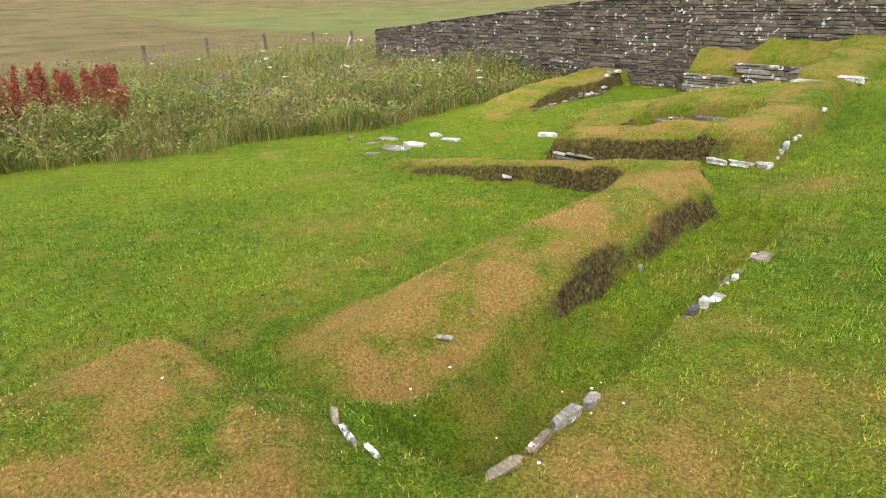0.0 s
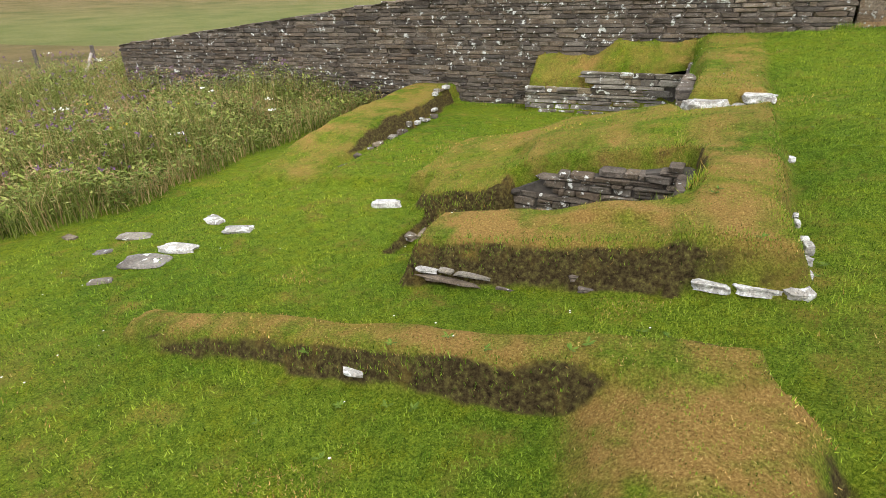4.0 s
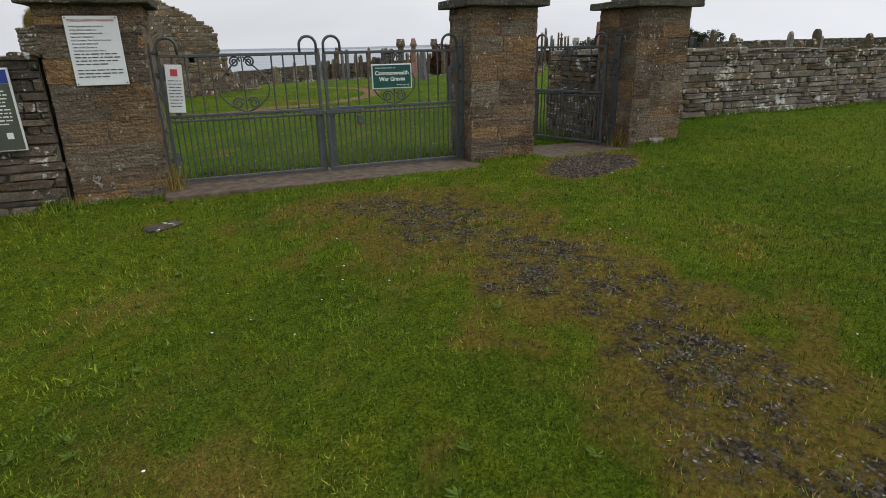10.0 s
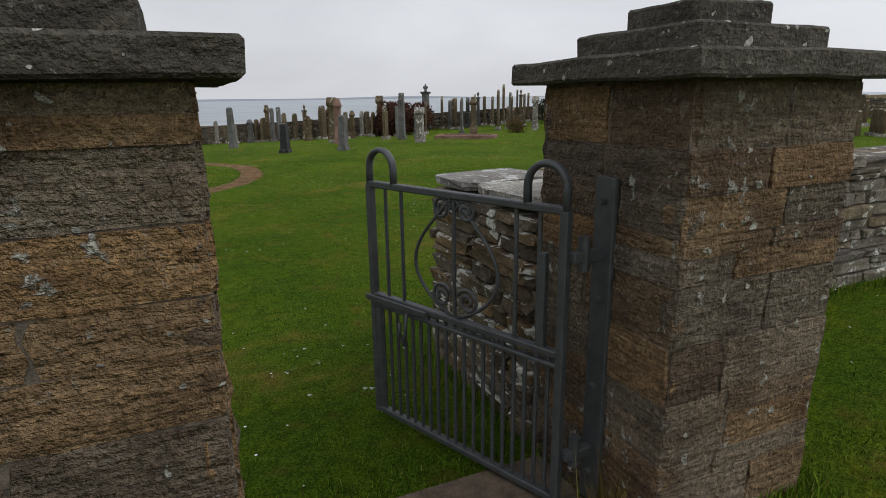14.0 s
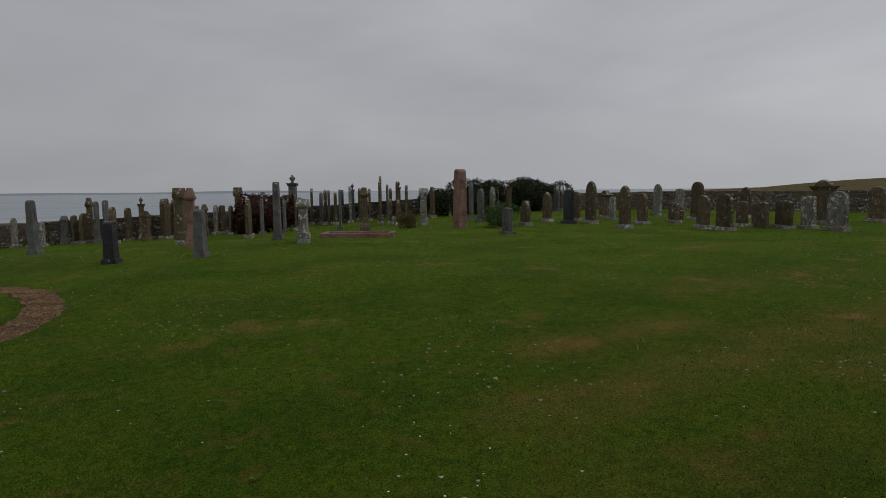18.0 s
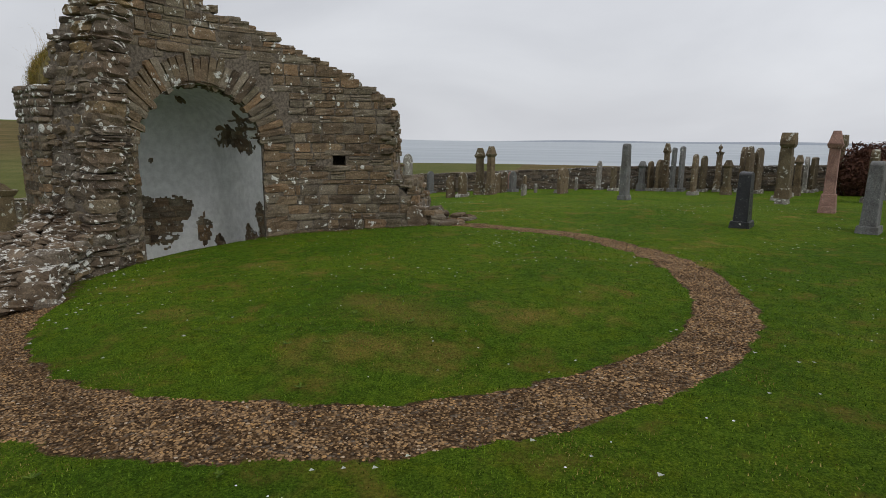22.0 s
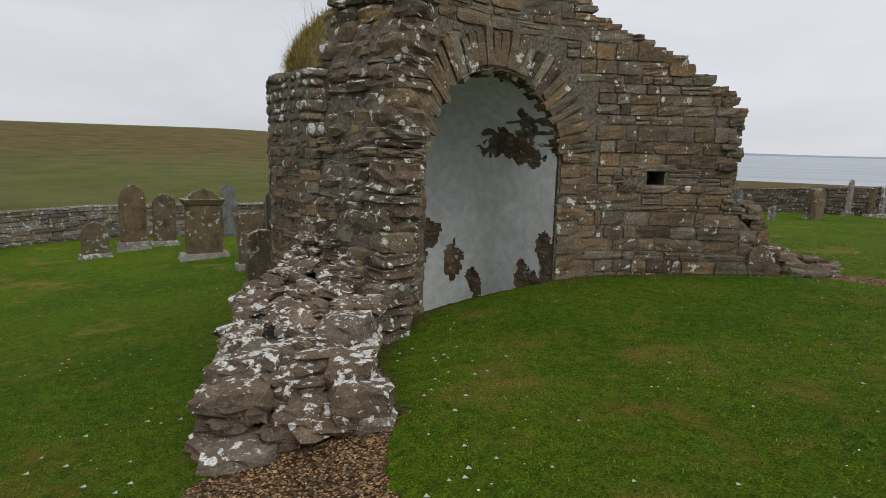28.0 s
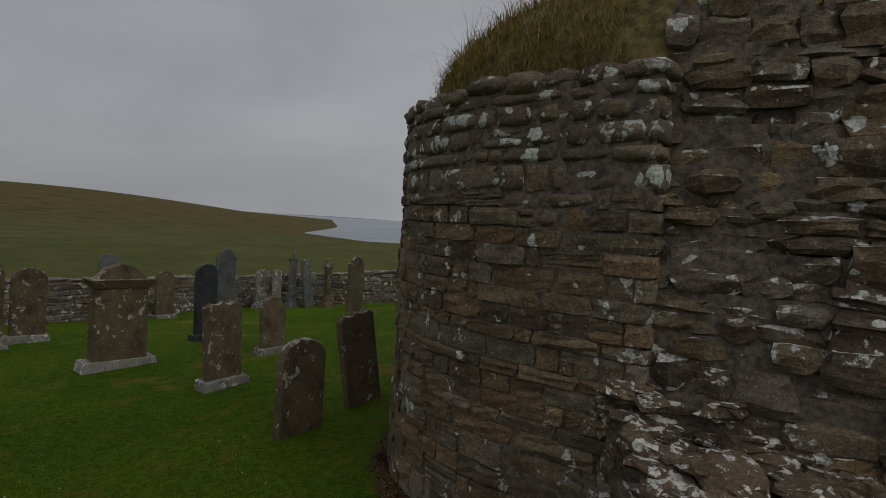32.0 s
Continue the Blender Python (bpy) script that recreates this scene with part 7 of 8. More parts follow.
def dry_patch(x, y, dry):
    k = ease(0.36, 0.68, 0.55 * patches(x, y, 0.45, 1) + 0.45 * patches(x, y, 0.12, 2))
    spots = ease(0.68, 0.88, 0.6 * patches(x, y, 1.3, 3) + 0.4 * patches(x, y, 0.3, 4))
    return np.clip(dry * (0.72 * k + 0.10) + 0.65 * spots + worn(x, y), 0, 0.96)


def blades(x, y, z, tall, wide, lean):
    n = len(x)
    a, b = nrng.uniform(0, 2 * np.pi, n), nrng.uniform(0, 2 * np.pi, n)
    l = lean * nrng.random(n)
    root = np.stack([x, y, z - 0.004], -1)
    half = np.stack([np.cos(a), np.sin(a), np.zeros(n)], -1) * (wide / 2)[:, None]
    tip = root + np.stack([np.cos(b) * np.sin(l), np.sin(b) * np.sin(l), np.cos(l)], -1) * tall[:, None]
    return np.stack([root - half, root + half, tip], 1)


def tussock(x, y):
    """How lush the turf is from clump to clump."""
    return 0.42 * patches(x, y, 0.055, 11) + 0.33 * patches(x, y, 0.16, 12) + 0.25 * patches(x, y, 0.6, 13)


def lawn(count, lo, hi, tall, wide, box_xy):
    x, y = nrng.uniform(box_xy[0], box_xy[1], count), nrng.uniform(box_xy[2], box_xy[3], count)
    d = route_distance(x, y)
    m = (d >= lo) & (d < hi)
    x, y = x[m], y[m]
    m = free_ground(x, y)
    x, y = x[m], y[m]
    z, dry = land(x, y)
    tone = (nrng.random(len(x)) < dry_patch(x, y, dry) + 0.7 * gravel_cover(x, y)[1]).astype(float)
    gx_, gy_ = land(x + 0.03, y)[0] - z, land(x, y + 0.03)[0] - z
    steep = np.hypot(gx_, gy_) / 0.03
    m = nrng.random(len(x)) > 0.85 * ease(0.9, 1.6, steep) * np.where((y > 8.5) & (x > -6.7), 0.35, 1.0) * np.where(y > 5.6, 1 - 0.6 * ease(-2.5, -1.9, x), 1.0)
    x, y, z, tone, dry = x[m], y[m], z[m], tone[m], dry[m]
    n = len(x)
    lush = tussock(x, y)
    grow = tall * np.where(y > 14, 0.55, 1.0) * (1 - 0.45 * np.clip(dry, 0, 1)) * (0.45 + 1.15 * lush)
    return blades(x, y, z, grow * nrng.uniform(0.5, 1.25, n), wide * nrng.uniform(0.7, 1.3, n), 1.25), tone, lush


sets = [lawn(1900000, 0.0, 2.2, 0.030, 0.0055, (-6, 7.5, -2.5, 27)), lawn(1000000, 2.2, 4.5, 0.034, 0.0075, (-8, 10, -2.5, 29)), lawn(620000, 4.5, 8.0, 0.036, 0.010, (-9, 13, -2.5, 31))]
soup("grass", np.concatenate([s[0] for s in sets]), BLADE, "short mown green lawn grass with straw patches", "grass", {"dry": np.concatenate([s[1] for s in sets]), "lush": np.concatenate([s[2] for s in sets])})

# daisies and clover heads
m_count = 2600
x, y = nrng.uniform(-8, 12, m_count * 4), nrng.uniform(-2, 30, m_count * 4)
k = free_ground(x, y) & (wave(x, y, 0.9, 2.0) + 0.5 * wave(x, y, 3.0, 1.0) + nrng.normal(0, 0.25, len(x)) > 0.35) & (route_distance(x, y) < 8) & ((y > 11) | (nrng.random(len(x)) < 0.3))
x, y = x[k], y[k]
z = land(x, y)[0]
petals = []
for j in range(6):
    a0, a1 = 2 * np.pi * j / 6, 2 * np.pi * (j + 1) / 6
    r = nrng.uniform(0.004, 0.008, len(x)) if j == 0 else r
    c = np.stack([x, y, z + 0.034], -1)
    petals.append(np.stack([c, c + np.stack([r * np.cos(a0), r * np.sin(a0), 0 * r], -1), c + np.stack([r * np.cos(a1), r * np.sin(a1), 0 * r], -1)], 1))
soup("daisies", np.concatenate(petals), plain("white petals", (0.72, 0.72, 0.68), 0.8, 0, 0.05, 9.0, 0.0), "tiny white daisies and clover in the lawn", "flowers")

x, y = nrng.uniform(-6, 26, 16000), nrng.uniform(15, 36, 16000)
k = free_ground(x, y) & (wave(x, y, 0.6, 1.0) + 0.5 * wave(x, y, 2.0, 1.0) + nrng.normal(0, 0.3, len(x)) > 0.5)
x, y = x[k], y[k]
z = land(x, y)[0]
r = nrng.uniform(0.012, 0.02, len(x))
c = np.stack([x, y, z + 0.03], -1)
dots = [np.stack([c, c + np.stack([r * np.cos(a), r * np.sin(a), 0.4 * r], -1), c + np.stack([r * np.cos(a + 2.1), r * np.sin(a + 2.1), 0.4 * r], -1)], 1) for a in (0.0, 2.1, 4.2)]
soup("clover_heads", np.concatenate(dots), plain("clover white", (0.40, 0.42, 0.34), 0.9, 0, 0.1, 9.0, 0.0), "pale clover heads scattered over the lawn", "flowers")


# longer grass left standing along walls and posts
def edge_tufts(a, b, n, tall, spread):
    t = nrng.random(n)
    px_, py_ = a[0] + (b[0] - a[0]) * t + nrng.normal(0, spread, n), a[1] + (b[1] - a[1]) * t + nrng.normal(0, spread, n)
    return px_, py_, np.full(n, tall) * nrng.uniform(0.4, 1.2, n)


edges = [edge_tufts(*e) for e in (((6.1, 15.1), (20, 15.1), 5200, 0.09, 0.05), ((5.3, 13.78), (6.15, 13.78), 800, 0.07, 0.04), ((5.33, 13.9), (5.33, 14.6), 500, 0.10, 0.03), ((3.25, 13.83), (4.1, 13.83), 700, 0.045, 0.04), ((-0.55, 13.8), (0.3, 13.8), 600, 0.05, 0.04),
                                     ((-0.75, 13.78), (-0.5, 13.8), 400, 0.12, 0.05), ((-3.0, 13.8), (-0.8, 13.8), 900, 0.04, 0.04), ((-7.2, 13.75), (-5.5, 13.75), 900, 0.07, 0.04), ((5.28, 14.7), (5.28, 15.7), 800, 0.10, 0.04), ((0.3, 14.4), (3.3, 14.4), 1600, 0.06, 0.06),
                                     ((4.05, 14.6), (5.3, 14.6), 600, 0.05, 0.08), ((-5.5, 13.43), (-2.7, 13.43), 2200, 0.06, 0.04), ((-5.2, 8.52), (-2.3, 8.52), 1200, 0.035, 0.05), ((-4.3, 6.46), (-1.8, 6.46), 1500, 0.035, 0.05), ((-1.72, 6.5), (-1.72, 9.5), 1000, 0.03, 0.04), ((-5.6, 5.02), (-2.7, 5.02), 1300, 0.035, 0.04), ((-4.4, 7.3), (-2.5, 7.15), 500, 0.10, 0.05), ((-2.5, 8.7), (-2.3, 7.4), 500, 0.14, 0.05), ((-5.0, 8.10), (-4.1, 8.10), 700, 0.07, 0.05), ((-9.0, 13.7), (-16, 13.75), 2500, 0.35, 0.1))]
ex, ey, et = (np.concatenate([e[k] for e in edges]) for k in range(3))
etris = blades(ex, ey, land(ex, ey)[0], et, np.full(len(ex), 0.006), 0.8)
soup("edge_grass", etris, BLADE, "longer grass standing along the wall feet", "grass", {"dry": (nrng.random(len(ex)) < 0.12).astype(float), "lush": np.full(len(ex), 0.5)})
hx_, hy_ = nrng.normal(5.3, 0.04, 260), nrng.normal(14.0, 0.05, 260)
gx2, gy2 = nrng.normal(0.3, 0.04, 260), nrng.normal(13.9, 0.05, 260)
dx2, dy2 = np.concatenate([hx_, gx2]), np.concatenate([hy_, gy2])
soup("dead_grass", blades(dx2, dy2, land(dx2, dy2)[0] + 0.03, nrng.uniform(0.12, 0.34, len(dx2)), np.full(len(dx2), 0.005), 0.6), BLADE, "brown dead grass tufts at the gate posts", "grass", {"dry": np.ones(len(dx2)), "lush": np.full(len(dx2), 0.5)})

# rosettes of broad-leaved weeds in the turf
LEAF = blade_material("plantain leaf", ((0.0, (0.042, 0.078, 0.010)), (1.0, (0.11, 0.155, 0.022))), ((0.0, (0.2, 0.15, 0.05)), (1.0, (0.3, 0.22, 0.08))))
x, y = nrng.uniform(-6, 6, 9000), nrng.uniform(-1, 27, 9000)
k = free_ground(x, y) & (route_distance(x, y) < 3.5) & (patches(x, y, 0.8, 21) + 0.25 * (y > 6) * (y < 13) > 0.72)
x, y = x[k][:380], y[k][:380]
z = land(x, y)[0]
tr = []
for j in range(9):
    a = nrng.uniform(0, 2 * np.pi, len(x))
    ln = nrng.uniform(0.018, 0.05, len(x))
    d = np.stack([np.cos(a), np.sin(a), nrng.uniform(0.15, 0.5, len(x))], -1) * ln[:, None]
    s = np.stack([-np.sin(a), np.cos(a), 0 * a], -1) * (ln * 0.2)[:, None]
    c = np.stack([x, y, z + 0.012], -1)
    tr += [np.stack([c, c + d * 0.55 + s, c + d], 1), np.stack([c, c + d, c + d * 0.55 - s], 1)]
soup("lawn_weeds", np.concatenate(tr), LEAF, "small broad-leaved weeds flat in the turf", "weeds", {"dry": np.zeros(len(x) * 18)})


# loose gravel of the ring and chips by the gate
def pebbles(count, box_xy, pick, size, name, material, label):
    x, y = nrng.uniform(box_xy[0], box_xy[1], count), nrng.uniform(box_xy[2], box_xy[3], count)
    k = pick(x, y)
    x, y = x[k], y[k]
    z = land(x, y)[0]
    n = len(x)
    s = size * nrng.uniform(0.45, 1.35, n)
    a = nrng.uniform(0, 2 * np.pi, n)
    base = np.array([(1, 0, 0), (0.2, 0.8, 0), (-0.9, 0.3, 0), (-0.5, -0.7, 0), (0.6, -0.8, 0), (0.1, 0.05, 0.55)])
    jit = 1 + nrng.uniform(-0.3, 0.3, (n, 6, 1))
    v = base[None] * jit
    c, sn = np.cos(a)[:, None], np.sin(a)[:, None]
    v = np.stack([v[..., 0] * c - v[..., 1] * sn, v[..., 0] * sn + v[..., 1] * c, v[..., 2] * nrng.uniform(0.6, 1.2, (n, 1))], -1) * s[:, None, None]
    v[..., 2] += 0.1 * s[:, None] * (np.arange(6) < 5)
    v += np.stack([x, y, z - 0.002], -1)[:, None]
    faces = np.array([(0, 1, 5), (1, 2, 5), (2, 3, 5), (3, 4, 5), (4, 0, 5)])
    me = bpy.data.meshes.new(name)
    me.vertices.add(n * 6)
    me.vertices.foreach_set("co", v.astype(np.float32).ravel())
    idx = (faces[None] + 6 * np.arange(n)[:, None, None]).astype(np.int32).ravel()
    me.loops.add(len(idx))
    me.loops.foreach_set("vertex_index", idx)
    me.polygons.add(len(idx) // 3)
    me.polygons.foreach_set("loop_start", np.arange(0, len(idx), 3, dtype=np.int32))
    me.update(calc_edges=True)
    me.materials.append(material)
    return tagged(new(name, me), label, "gravel", kind="stuff")


n = Nodes("red gravel")
RED_GRAVEL = n.done(n.ramp(n.geo.outputs["Random Per Island"], (0.0, (0.10, 0.06, 0.03)), (0.4, (0.215, 0.128, 0.058)), (0.75, (0.29, 0.175, 0.078)), (0.93, (0.36, 0.20, 0.07)), (1.0, (0.36, 0.29, 0.21))), 0.8, n.bump(n.noise(90.0), 0.4, 0.004))
n = Nodes("grey chips")
GREY_CHIPS = n.done(n.ramp(n.geo.outputs["Random Per Island"], (0.0, (0.045, 0.039, 0.035)), (0.6, (0.12, 0.105, 0.094)), (1.0, (0.27, 0.245, 0.22))), 0.7, n.bump(n.noise(90.0), 0.4, 0.004))
pebbles(420000, (-3.6, 6.4, 22.5, 32), lambda x, y: (gravel_cover(x, y)[0] > 0.50 + 0.25 * nrng.random(len(x))), 0.0095, "ring_gravel", RED_GRAVEL, "reddish brown gravel marking the round nave")
pebbles(110000, (-0.5, 6.0, 5.5, 13.9), lambda x, y: gravel_cover(x, y)[1] > 0.45 + 0.55 * nrng.random(len(x)), 0.008, "track_chips", GREY_CHIPS, "dark grey stone chips on the worn track")

# ---- the tangle of weeds beside the ruin ----
TALL = blade_material("tall grass", ((0.0, (0.045, 0.07, 0.010)), (0.45, (0.135, 0.17, 0.028)), (0.8, (0.22, 0.235, 0.055)), (1.0, (0.30, 0.27, 0.10))),
                      ((0.0, (0.22, 0.14, 0.055)), (1.0, (0.44, 0.33, 0.16))), clumps=True)


def weed_edge(y):
    return np.interp(y, [-6, 1.4, 4.25, 7.9, 13.8, 20], [-13.2, -11.2, -10.3, -9.0, -8.75, -12])


def bent(x, y, z, tall, wide, lean):
    """Blades bent over in two pieces."""
    n = len(x)
    a, b = nrng.uniform(0, 2 * np.pi, n), nrng.uniform(0, 2 * np.pi, n)
    l = lean * nrng.random(n)
    root = np.stack([x, y, z - 0.02], -1)
    half = np.stack([np.cos(a), np.sin(a), 0 * a], -1) * (wide / 2)[:, None]
    d = np.stack([np.cos(b), np.sin(b), 0 * b], -1)
    up = np.array([0, 0, 1.0])
    mid = root + (d * np.sin(l * 0.5)[:, None] + up * np.cos(l * 0.5)[:, None]) * (tall * 0.55)[:, None]
    tip = mid + (d * np.sin(l * 1.6)[:, None] + up * np.cos(l * 1.6)[:, None]) * (tall * 0.5)[:, None]
    return np.concatenate([np.stack([root - half, root + half, mid + half * 0.8], 1), np.stack([root - half, mid + half * 0.8, mid - half * 0.8], 1), np.stack([mid - half * 0.8, mid + half * 0.8, tip], 1)])


x, y = nrng.uniform(-22, -8.5, 190000), nrng.uniform(-7, 19, 190000)
edge = weed_edge(y) + 0.35 * wave(x, y, 1.2)
k = (x < edge) & ~((y > 13.7) & (x > -17.1)) & (nrng.random(len(x)) < np.where(x > edge - 3.5, 1.0, 0.45))
x, y, edge = x[k], y[k], edge[k]
z = land(x, y)[0]
grow = np.clip(0.40 + 0.50 * ease(0.0, 2.2, edge - x) + 0.22 * wave(x, y, 0.7, 1.0) + 0.16 * wave(x, y, 2.3), 0.18, 1.15)
tone = (nrng.random(len(x)) < 0.26 + 0.5 * ease(0.0, 0.6, wave(x, y, 0.6, 4.0))).astype(float)
soup("tall_grass", bent(x, y, z, grow * nrng.uniform(0.55, 1.1, len(x)), nrng.uniform(0.006, 0.013, len(x)), 0.9), TALL, "dense tall uncut grass and weeds beside the ruin", "tall grass", {"dry": np.tile(tone, 3)})

# leafy forbs
k = nrng.random(len(x)) < 0.13
fx_, fy_, fz_, fg = x[k], y[k], z[k], grow[k]
tr = []
for j in range(7):
    a = nrng.uniform(0, 2 * np.pi, len(fx_))
    hgt = fg * (0.25 + 0.75 * nrng.random(len(fx_)))
    ln = nrng.uniform(0.05, 0.12, len(fx_))
    c = np.stack([fx_ + nrng.normal(0, 0.03, len(fx_)), fy_ + nrng.normal(0, 0.03, len(fx_)), fz_ + hgt], -1)
    d = np.stack([np.cos(a), np.sin(a), nrng.uniform(-0.3, 0.6, len(a))], -1) * ln[:, None]
    s = np.stack([-np.sin(a), np.cos(a), 0 * a], -1) * (ln * 0.2)[:, None]
    tr += [np.stack([c, c + d * 0.5 + s, c + d], 1), np.stack([c, c + d, c + d * 0.5 - s], 1)]
soup("weed_leaves", np.concatenate(tr), TALL, "green leaves of nettles and thistles among tall grass", "weeds", {"dry": np.zeros(len(fx_) * 14)})


def heads(count, size, lift, material, name, label, where, flat=False):
    """Flower heads over the weeds: tufts of small triangles."""
    idx = nrng.choice(np.nonzero(where)[0], count)
    hx, hy, hz = x[idx] + nrng.normal(0, 0.05, count), y[idx] + nrng.normal(0, 0.05, count), z[idx] + grow[idx] * lift + nrng.uniform(-0.06, 0.08, count)
    tr = []
    for j in range(16 if flat else 7):
        o = nrng.normal(0, 1, (count, 3)) * size * (np.array([2.4, 2.4, 0.25]) if flat else np.array([0.7, 0.7, 0.7]))
        c = np.stack([hx, hy, hz], -1) + o
        tr.append(np.stack([c + nrng.normal(0, 1, (count, 3)) * size * 0.75 for _ in range(3)], 1))
    return soup(name, np.concatenate(tr), material, label, "flowers")


deep = edge - x
heads(1300, 0.019, 1.04, plain("thistle purple", (0.15, 0.085, 0.14), 0.9, 0, 0.25, 30.0, 0.0), "thistle_heads", "pale purple thistle heads over the weeds", (deep > 0.6) & (wave(x, y, 0.5, 2.0) > -0.15))
heads(26, 0.017, 1.05, plain("umbel white", (0.70, 0.70, 0.62), 0.9, 0, 0.1, 30.0, 0.0), "umbel_heads", "flat white umbel flowers over the weeds", (deep > 0.3) & (y > 6.5), True)
heads(40, 0.014, 0.9, plain("ragwort yellow", (0.62, 0.42, 0.03), 0.9, 0, 0.1, 30.0, 0.0), "yellow_heads", "small yellow flowers among the weeds", deep > 0.1)
heads(2600, 0.013, 0.98, plain("grass seed", (0.30, 0.19, 0.10), 0.9, 0, 0.3, 30.0, 0.0), "seed_heads", "pinkish brown seed heads of tall grasses", (deep > 0.3) & (wave(x, y, 0.7, 3.0) > 0.1))

# red docks
DOCK = plain("rusty dock seed", (0.20, 0.045, 0.025), 0.9, 0, 0.45, 25.0, 0.2)
DOCK_STEM = plain("dock stem", (0.16, 0.075, 0.04), 0.8, 0, 0.3, 20.0, 0.1)


def dock(x, y, tall, seed):
    r = np.random.default_rng(seed)
    g = tagged(new("dock_plant"), "tall rusty red dock gone to seed among the weeds", "dock plant", "docks")
    g.matrix_basis = pose(x, y, height(x, y))
    tris = []
    for b in range(6):
        lx, ly = r.normal(0, 0.18, 2)
        part("stem", rod((0, 0, 0), (lx * tall, ly * tall, tall * r.uniform(0.7, 1.0)), 0.008, 5), DOCK_STEM, g)
        n = 700
        t = r.uniform(0.42, 1.0, n)
        c = np.stack([lx * tall * t, ly * tall * t, tall * t * 0.97], -1) + r.normal(0, 1, (n, 3)) * np.array([0.065, 0.065, 0.04]) * (1.2 - t)[:, None] * 1.6
        tris.append(np.stack([c + r.normal(0, 0.016, (n, 3)) for _ in range(3)], 1))
    tris = np.concatenate(tris)
    me = bpy.data.meshes.new("plume")
    me.from_pydata(tris.reshape(-1, 3).tolist(), [], np.arange(len(tris) * 3).reshape(-1, 3).tolist())
    me.materials.append(DOCK)
    ob = new("plume", me)
    ob.parent = g


for k, (dx_, dy_, h_) in enumerate(((-13.6, 2.1, 1.25), (-14.6, 3.0, 1.35), (-13.9, 3.5, 1.3), (-14.2, 4.15, 1.35), (-13.0, 3.9, 1.0), (-15.4, 2.4, 1.4), (-12.6, 1.5, 1.0))):
    dock(dx_, dy_, h_, 40 + k)


# fence posts at the edge of the field
WOOD = plain("weathered fence wood", (0.085, 0.07, 0.058), 0.9, 0, 0.4, 14.0, 0.6)
for fx0, fy0 in ((-22.6, 8.0), (-22.4, 10.2), (-22.6, 12.8), (-22.5, 15.0), (-21.5, 16.3)):
    z0 = height(fx0, fy0)
    bm = box(-0.05, 0.05, -0.05, 0.05, -0.2, 1.15, bevel=0.012)
    ob = part("fence_post", bm, WOOD)
    ob.matrix_basis = pose(fx0, fy0, z0, random.uniform(-3, 3), random.uniform(-3, 3), random.uniform(0, 40))
    tagged(ob, "dark weathered wooden fence post in the weeds", "fence post", "fence posts")
strut = part("fence_strut", rod((-21.4, 16.2, height(-21.5, 16.3) + 0.9), (-20.6, 15.0, height(-20.6, 15.0) - 0.05), 0.045), plain("pale fence rail", (0.32, 0.28, 0.24), 0.9, 0, 0.3, 14.0, 0.5))
tagged(strut, "pale wooden strut bracing the corner fence post", "fence strut")

# long grass growing on the vault of the apse
STRAW = blade_material("vault grass", ((0.0, (0.09, 0.085, 0.02)), (0.4, (0.22, 0.15, 0.035)), (0.75, (0.33, 0.24, 0.07)), (1.0, (0.12, 0.15, 0.03))), ((0.0, (0.3, 0.2, 0.1)), (1.0, (0.5, 0.4, 0.2))))
cnt = 20000
aa, qq = nrng.uniform(-1.75, 0.7, cnt), nrng.uniform(0.0, 0.55, cnt) ** 1.4
rr_ = (APSE_OUT - 0.14) * np.cos(qq * np.pi / 2)
uu, vv = APSE_U - 0.35 + rr_ * np.cos(aa) * 1.15, rr_ * np.sin(aa)
zz = RIM + 0.06 + 0.98 * np.sin(qq * np.pi / 2) ** 0.9
k = uu > 4.15
uu, vv, zz = uu[k], vv[k], zz[k]
px, py = CX + uu * UX + vv * VX, CY + uu * UY + vv * VY
tuft = bent(px, py, zz, nrng.uniform(0.03, 0.20, len(px)) * (0.4 + patches(px * 3, py * 3 + zz * 2, 0.5, 31)), nrng.uniform(0.003, 0.008, len(px)), 2.4)
k2 = nrng.choice(len(px), 170)
stalks = bent(px[k2], py[k2], zz[k2], nrng.uniform(0.35, 0.65, 170), np.full(170, 0.0035), 1.2)
vg = soup("vault_grass", np.concatenate([tuft, stalks]), STRAW, "long yellow grass growing on the apse roof", "grass", {"dry": np.concatenate([np.zeros(len(tuft)), np.ones(len(stalks))])})


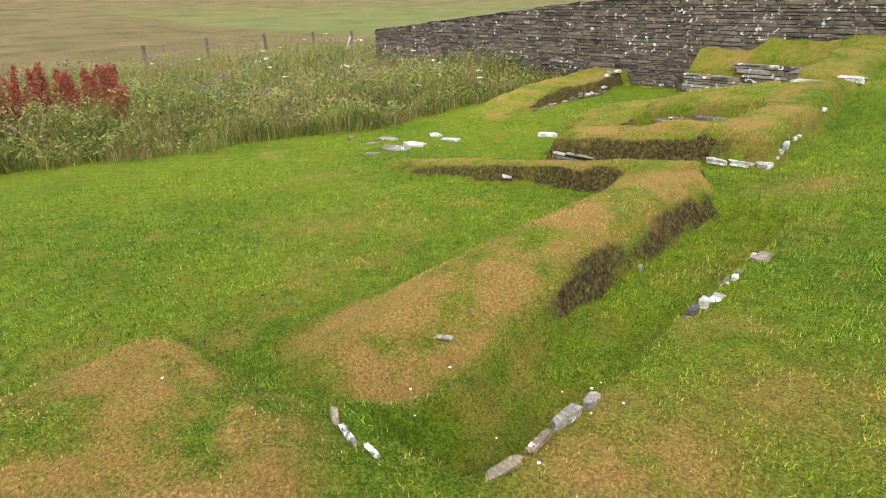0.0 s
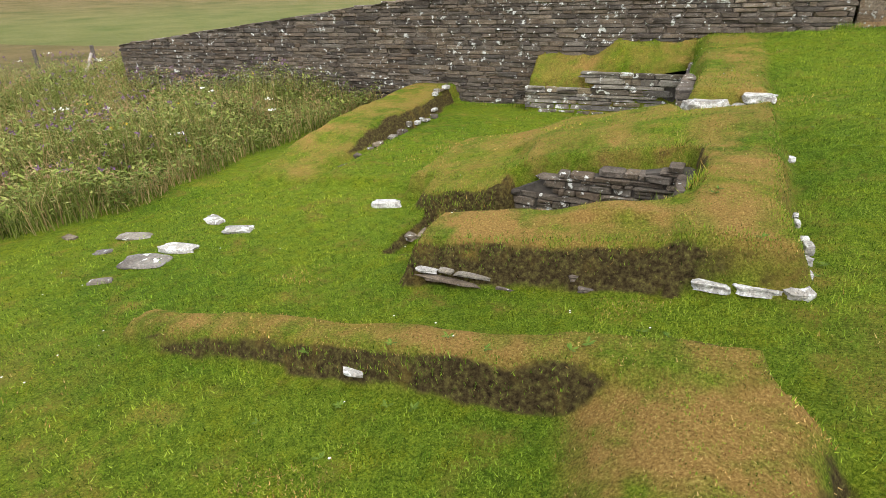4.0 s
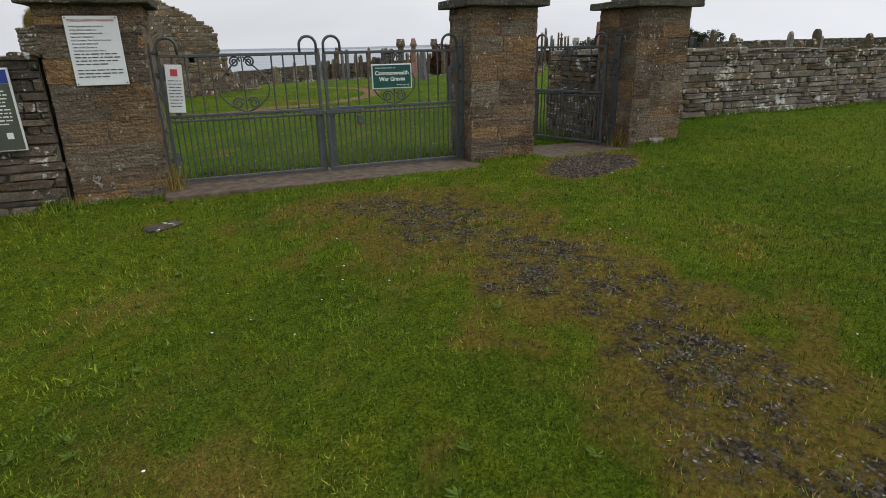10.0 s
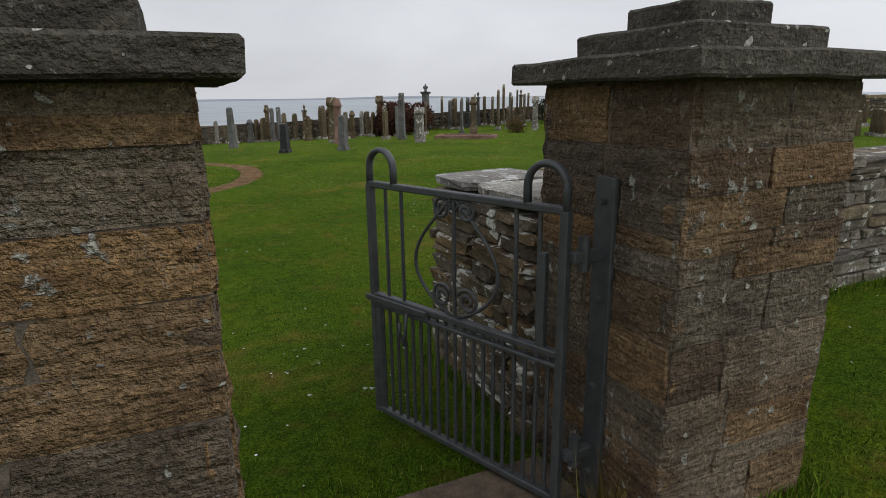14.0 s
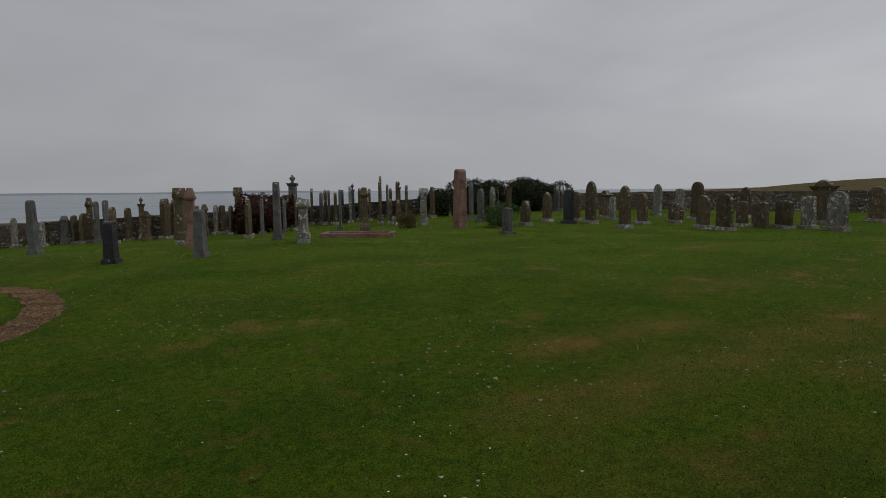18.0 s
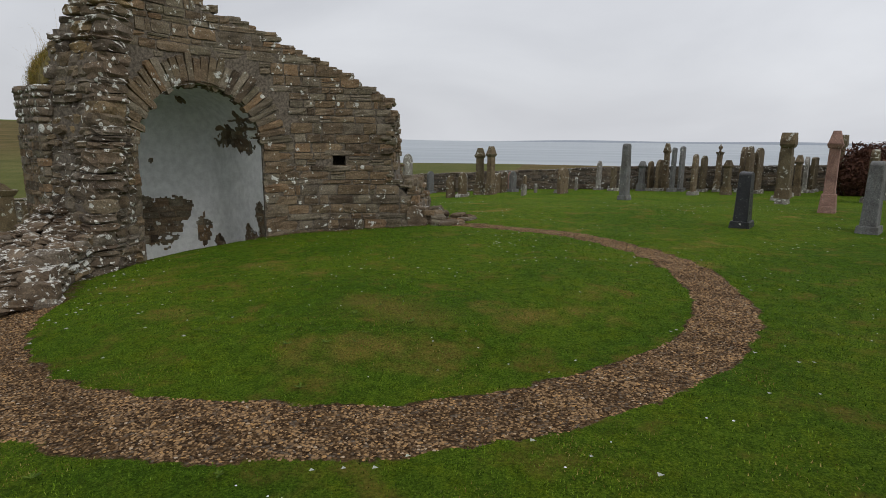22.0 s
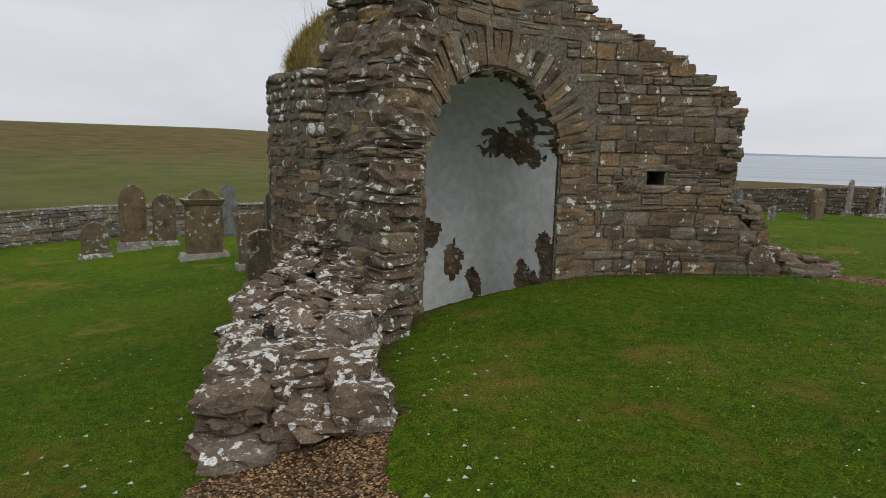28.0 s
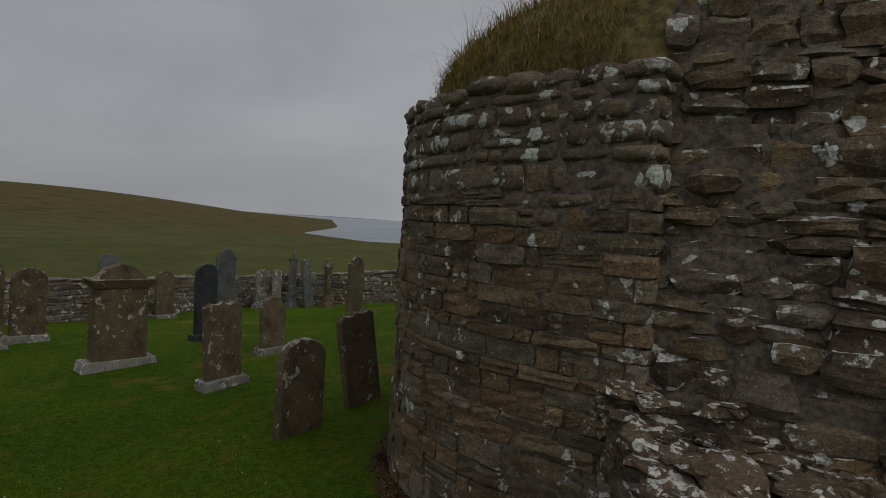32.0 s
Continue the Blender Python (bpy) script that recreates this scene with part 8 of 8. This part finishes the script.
# bushes in the churchyard
def bush(x, y, rx, ry, h, colours, seed, label, leaf=0.05, count=17000):
    r = np.random.default_rng(seed)
    z0 = height(x, y)
    g = tagged(new("bush"), label, "bush", "churchyard bushes")
    g.matrix_basis = pose(x, y, z0)
    for b in range(7):
        a = 2 * math.pi * b / 7
        part("branch", rod((0.05 * math.cos(a), 0.05 * math.sin(a), -0.05), (0.4 * rx * math.cos(a), 0.4 * ry * math.sin(a), h * 0.5), 0.02, 5), WOOD, g)
    lumps = np.clip(r.normal(0, 1, (16, 3)), -1.5, 1.5) * np.array([rx * 0.45, ry * 0.45, h * 0.13]) + np.array([0, 0, h * 0.46])
    pick = r.integers(0, 16, count)
    d = r.normal(0, 1, (count, 3))
    d /= np.linalg.norm(d, axis=1)[:, None]
    c = lumps[pick] + d * (r.uniform(0.45, 1.05, count) ** 0.5)[:, None] * np.array([rx * 0.42, ry * 0.42, h * 0.34])
    c[:, 2] = np.maximum(c[:, 2], 0.02)
    t = np.stack([c + r.normal(0, leaf, (count, 3)) for _ in range(3)], 1)
    me = bpy.data.meshes.new("foliage")
    me.from_pydata(t.reshape(-1, 3).tolist(), [], np.arange(count * 3).reshape(-1, 3).tolist())
    n = Nodes("bush leaves")
    me.materials.append(n.done(n.ramp(n.geo.outputs["Random Per Island"], (0.0, colours[0]), (1.0, colours[1])), 0.8, None, 0.0, 0.2))
    ob = new("foliage", me)
    ob.parent = g


DARK_LEAF = ((0.018, 0.026, 0.012), (0.05, 0.06, 0.028))
bush(27.3, 44.6, 1.9, 1.5, 1.7, DARK_LEAF, 1, "dark wind-clipped evergreen bush by the wall")
bush(29.3, 43.8, 1.9, 1.5, 2.1, DARK_LEAF, 2, "dark wind-clipped evergreen bush by the wall")
bush(32.2, 42.4, 2.4, 1.6, 2.2, DARK_LEAF, 3, "dark wind-clipped evergreen bush by the wall")
bush(15.6, 45.2, 1.8, 1.2, 2.0, ((0.05, 0.02, 0.014), (0.11, 0.05, 0.03)), 4, "reddish brown clipped bush by the wall")
bush(18.6, 36.6, 0.5, 0.4, 0.85, ((0.10, 0.05, 0.02), (0.14, 0.12, 0.05)), 5, "small rusty shrub beside a gravestone", 0.018, 5000)
bush(20.4, 33.0, 0.9, 0.6, 1.0, ((0.04, 0.08, 0.02), (0.10, 0.15, 0.05)), 6, "green shrub grown round a gravestone", 0.02, 9000)
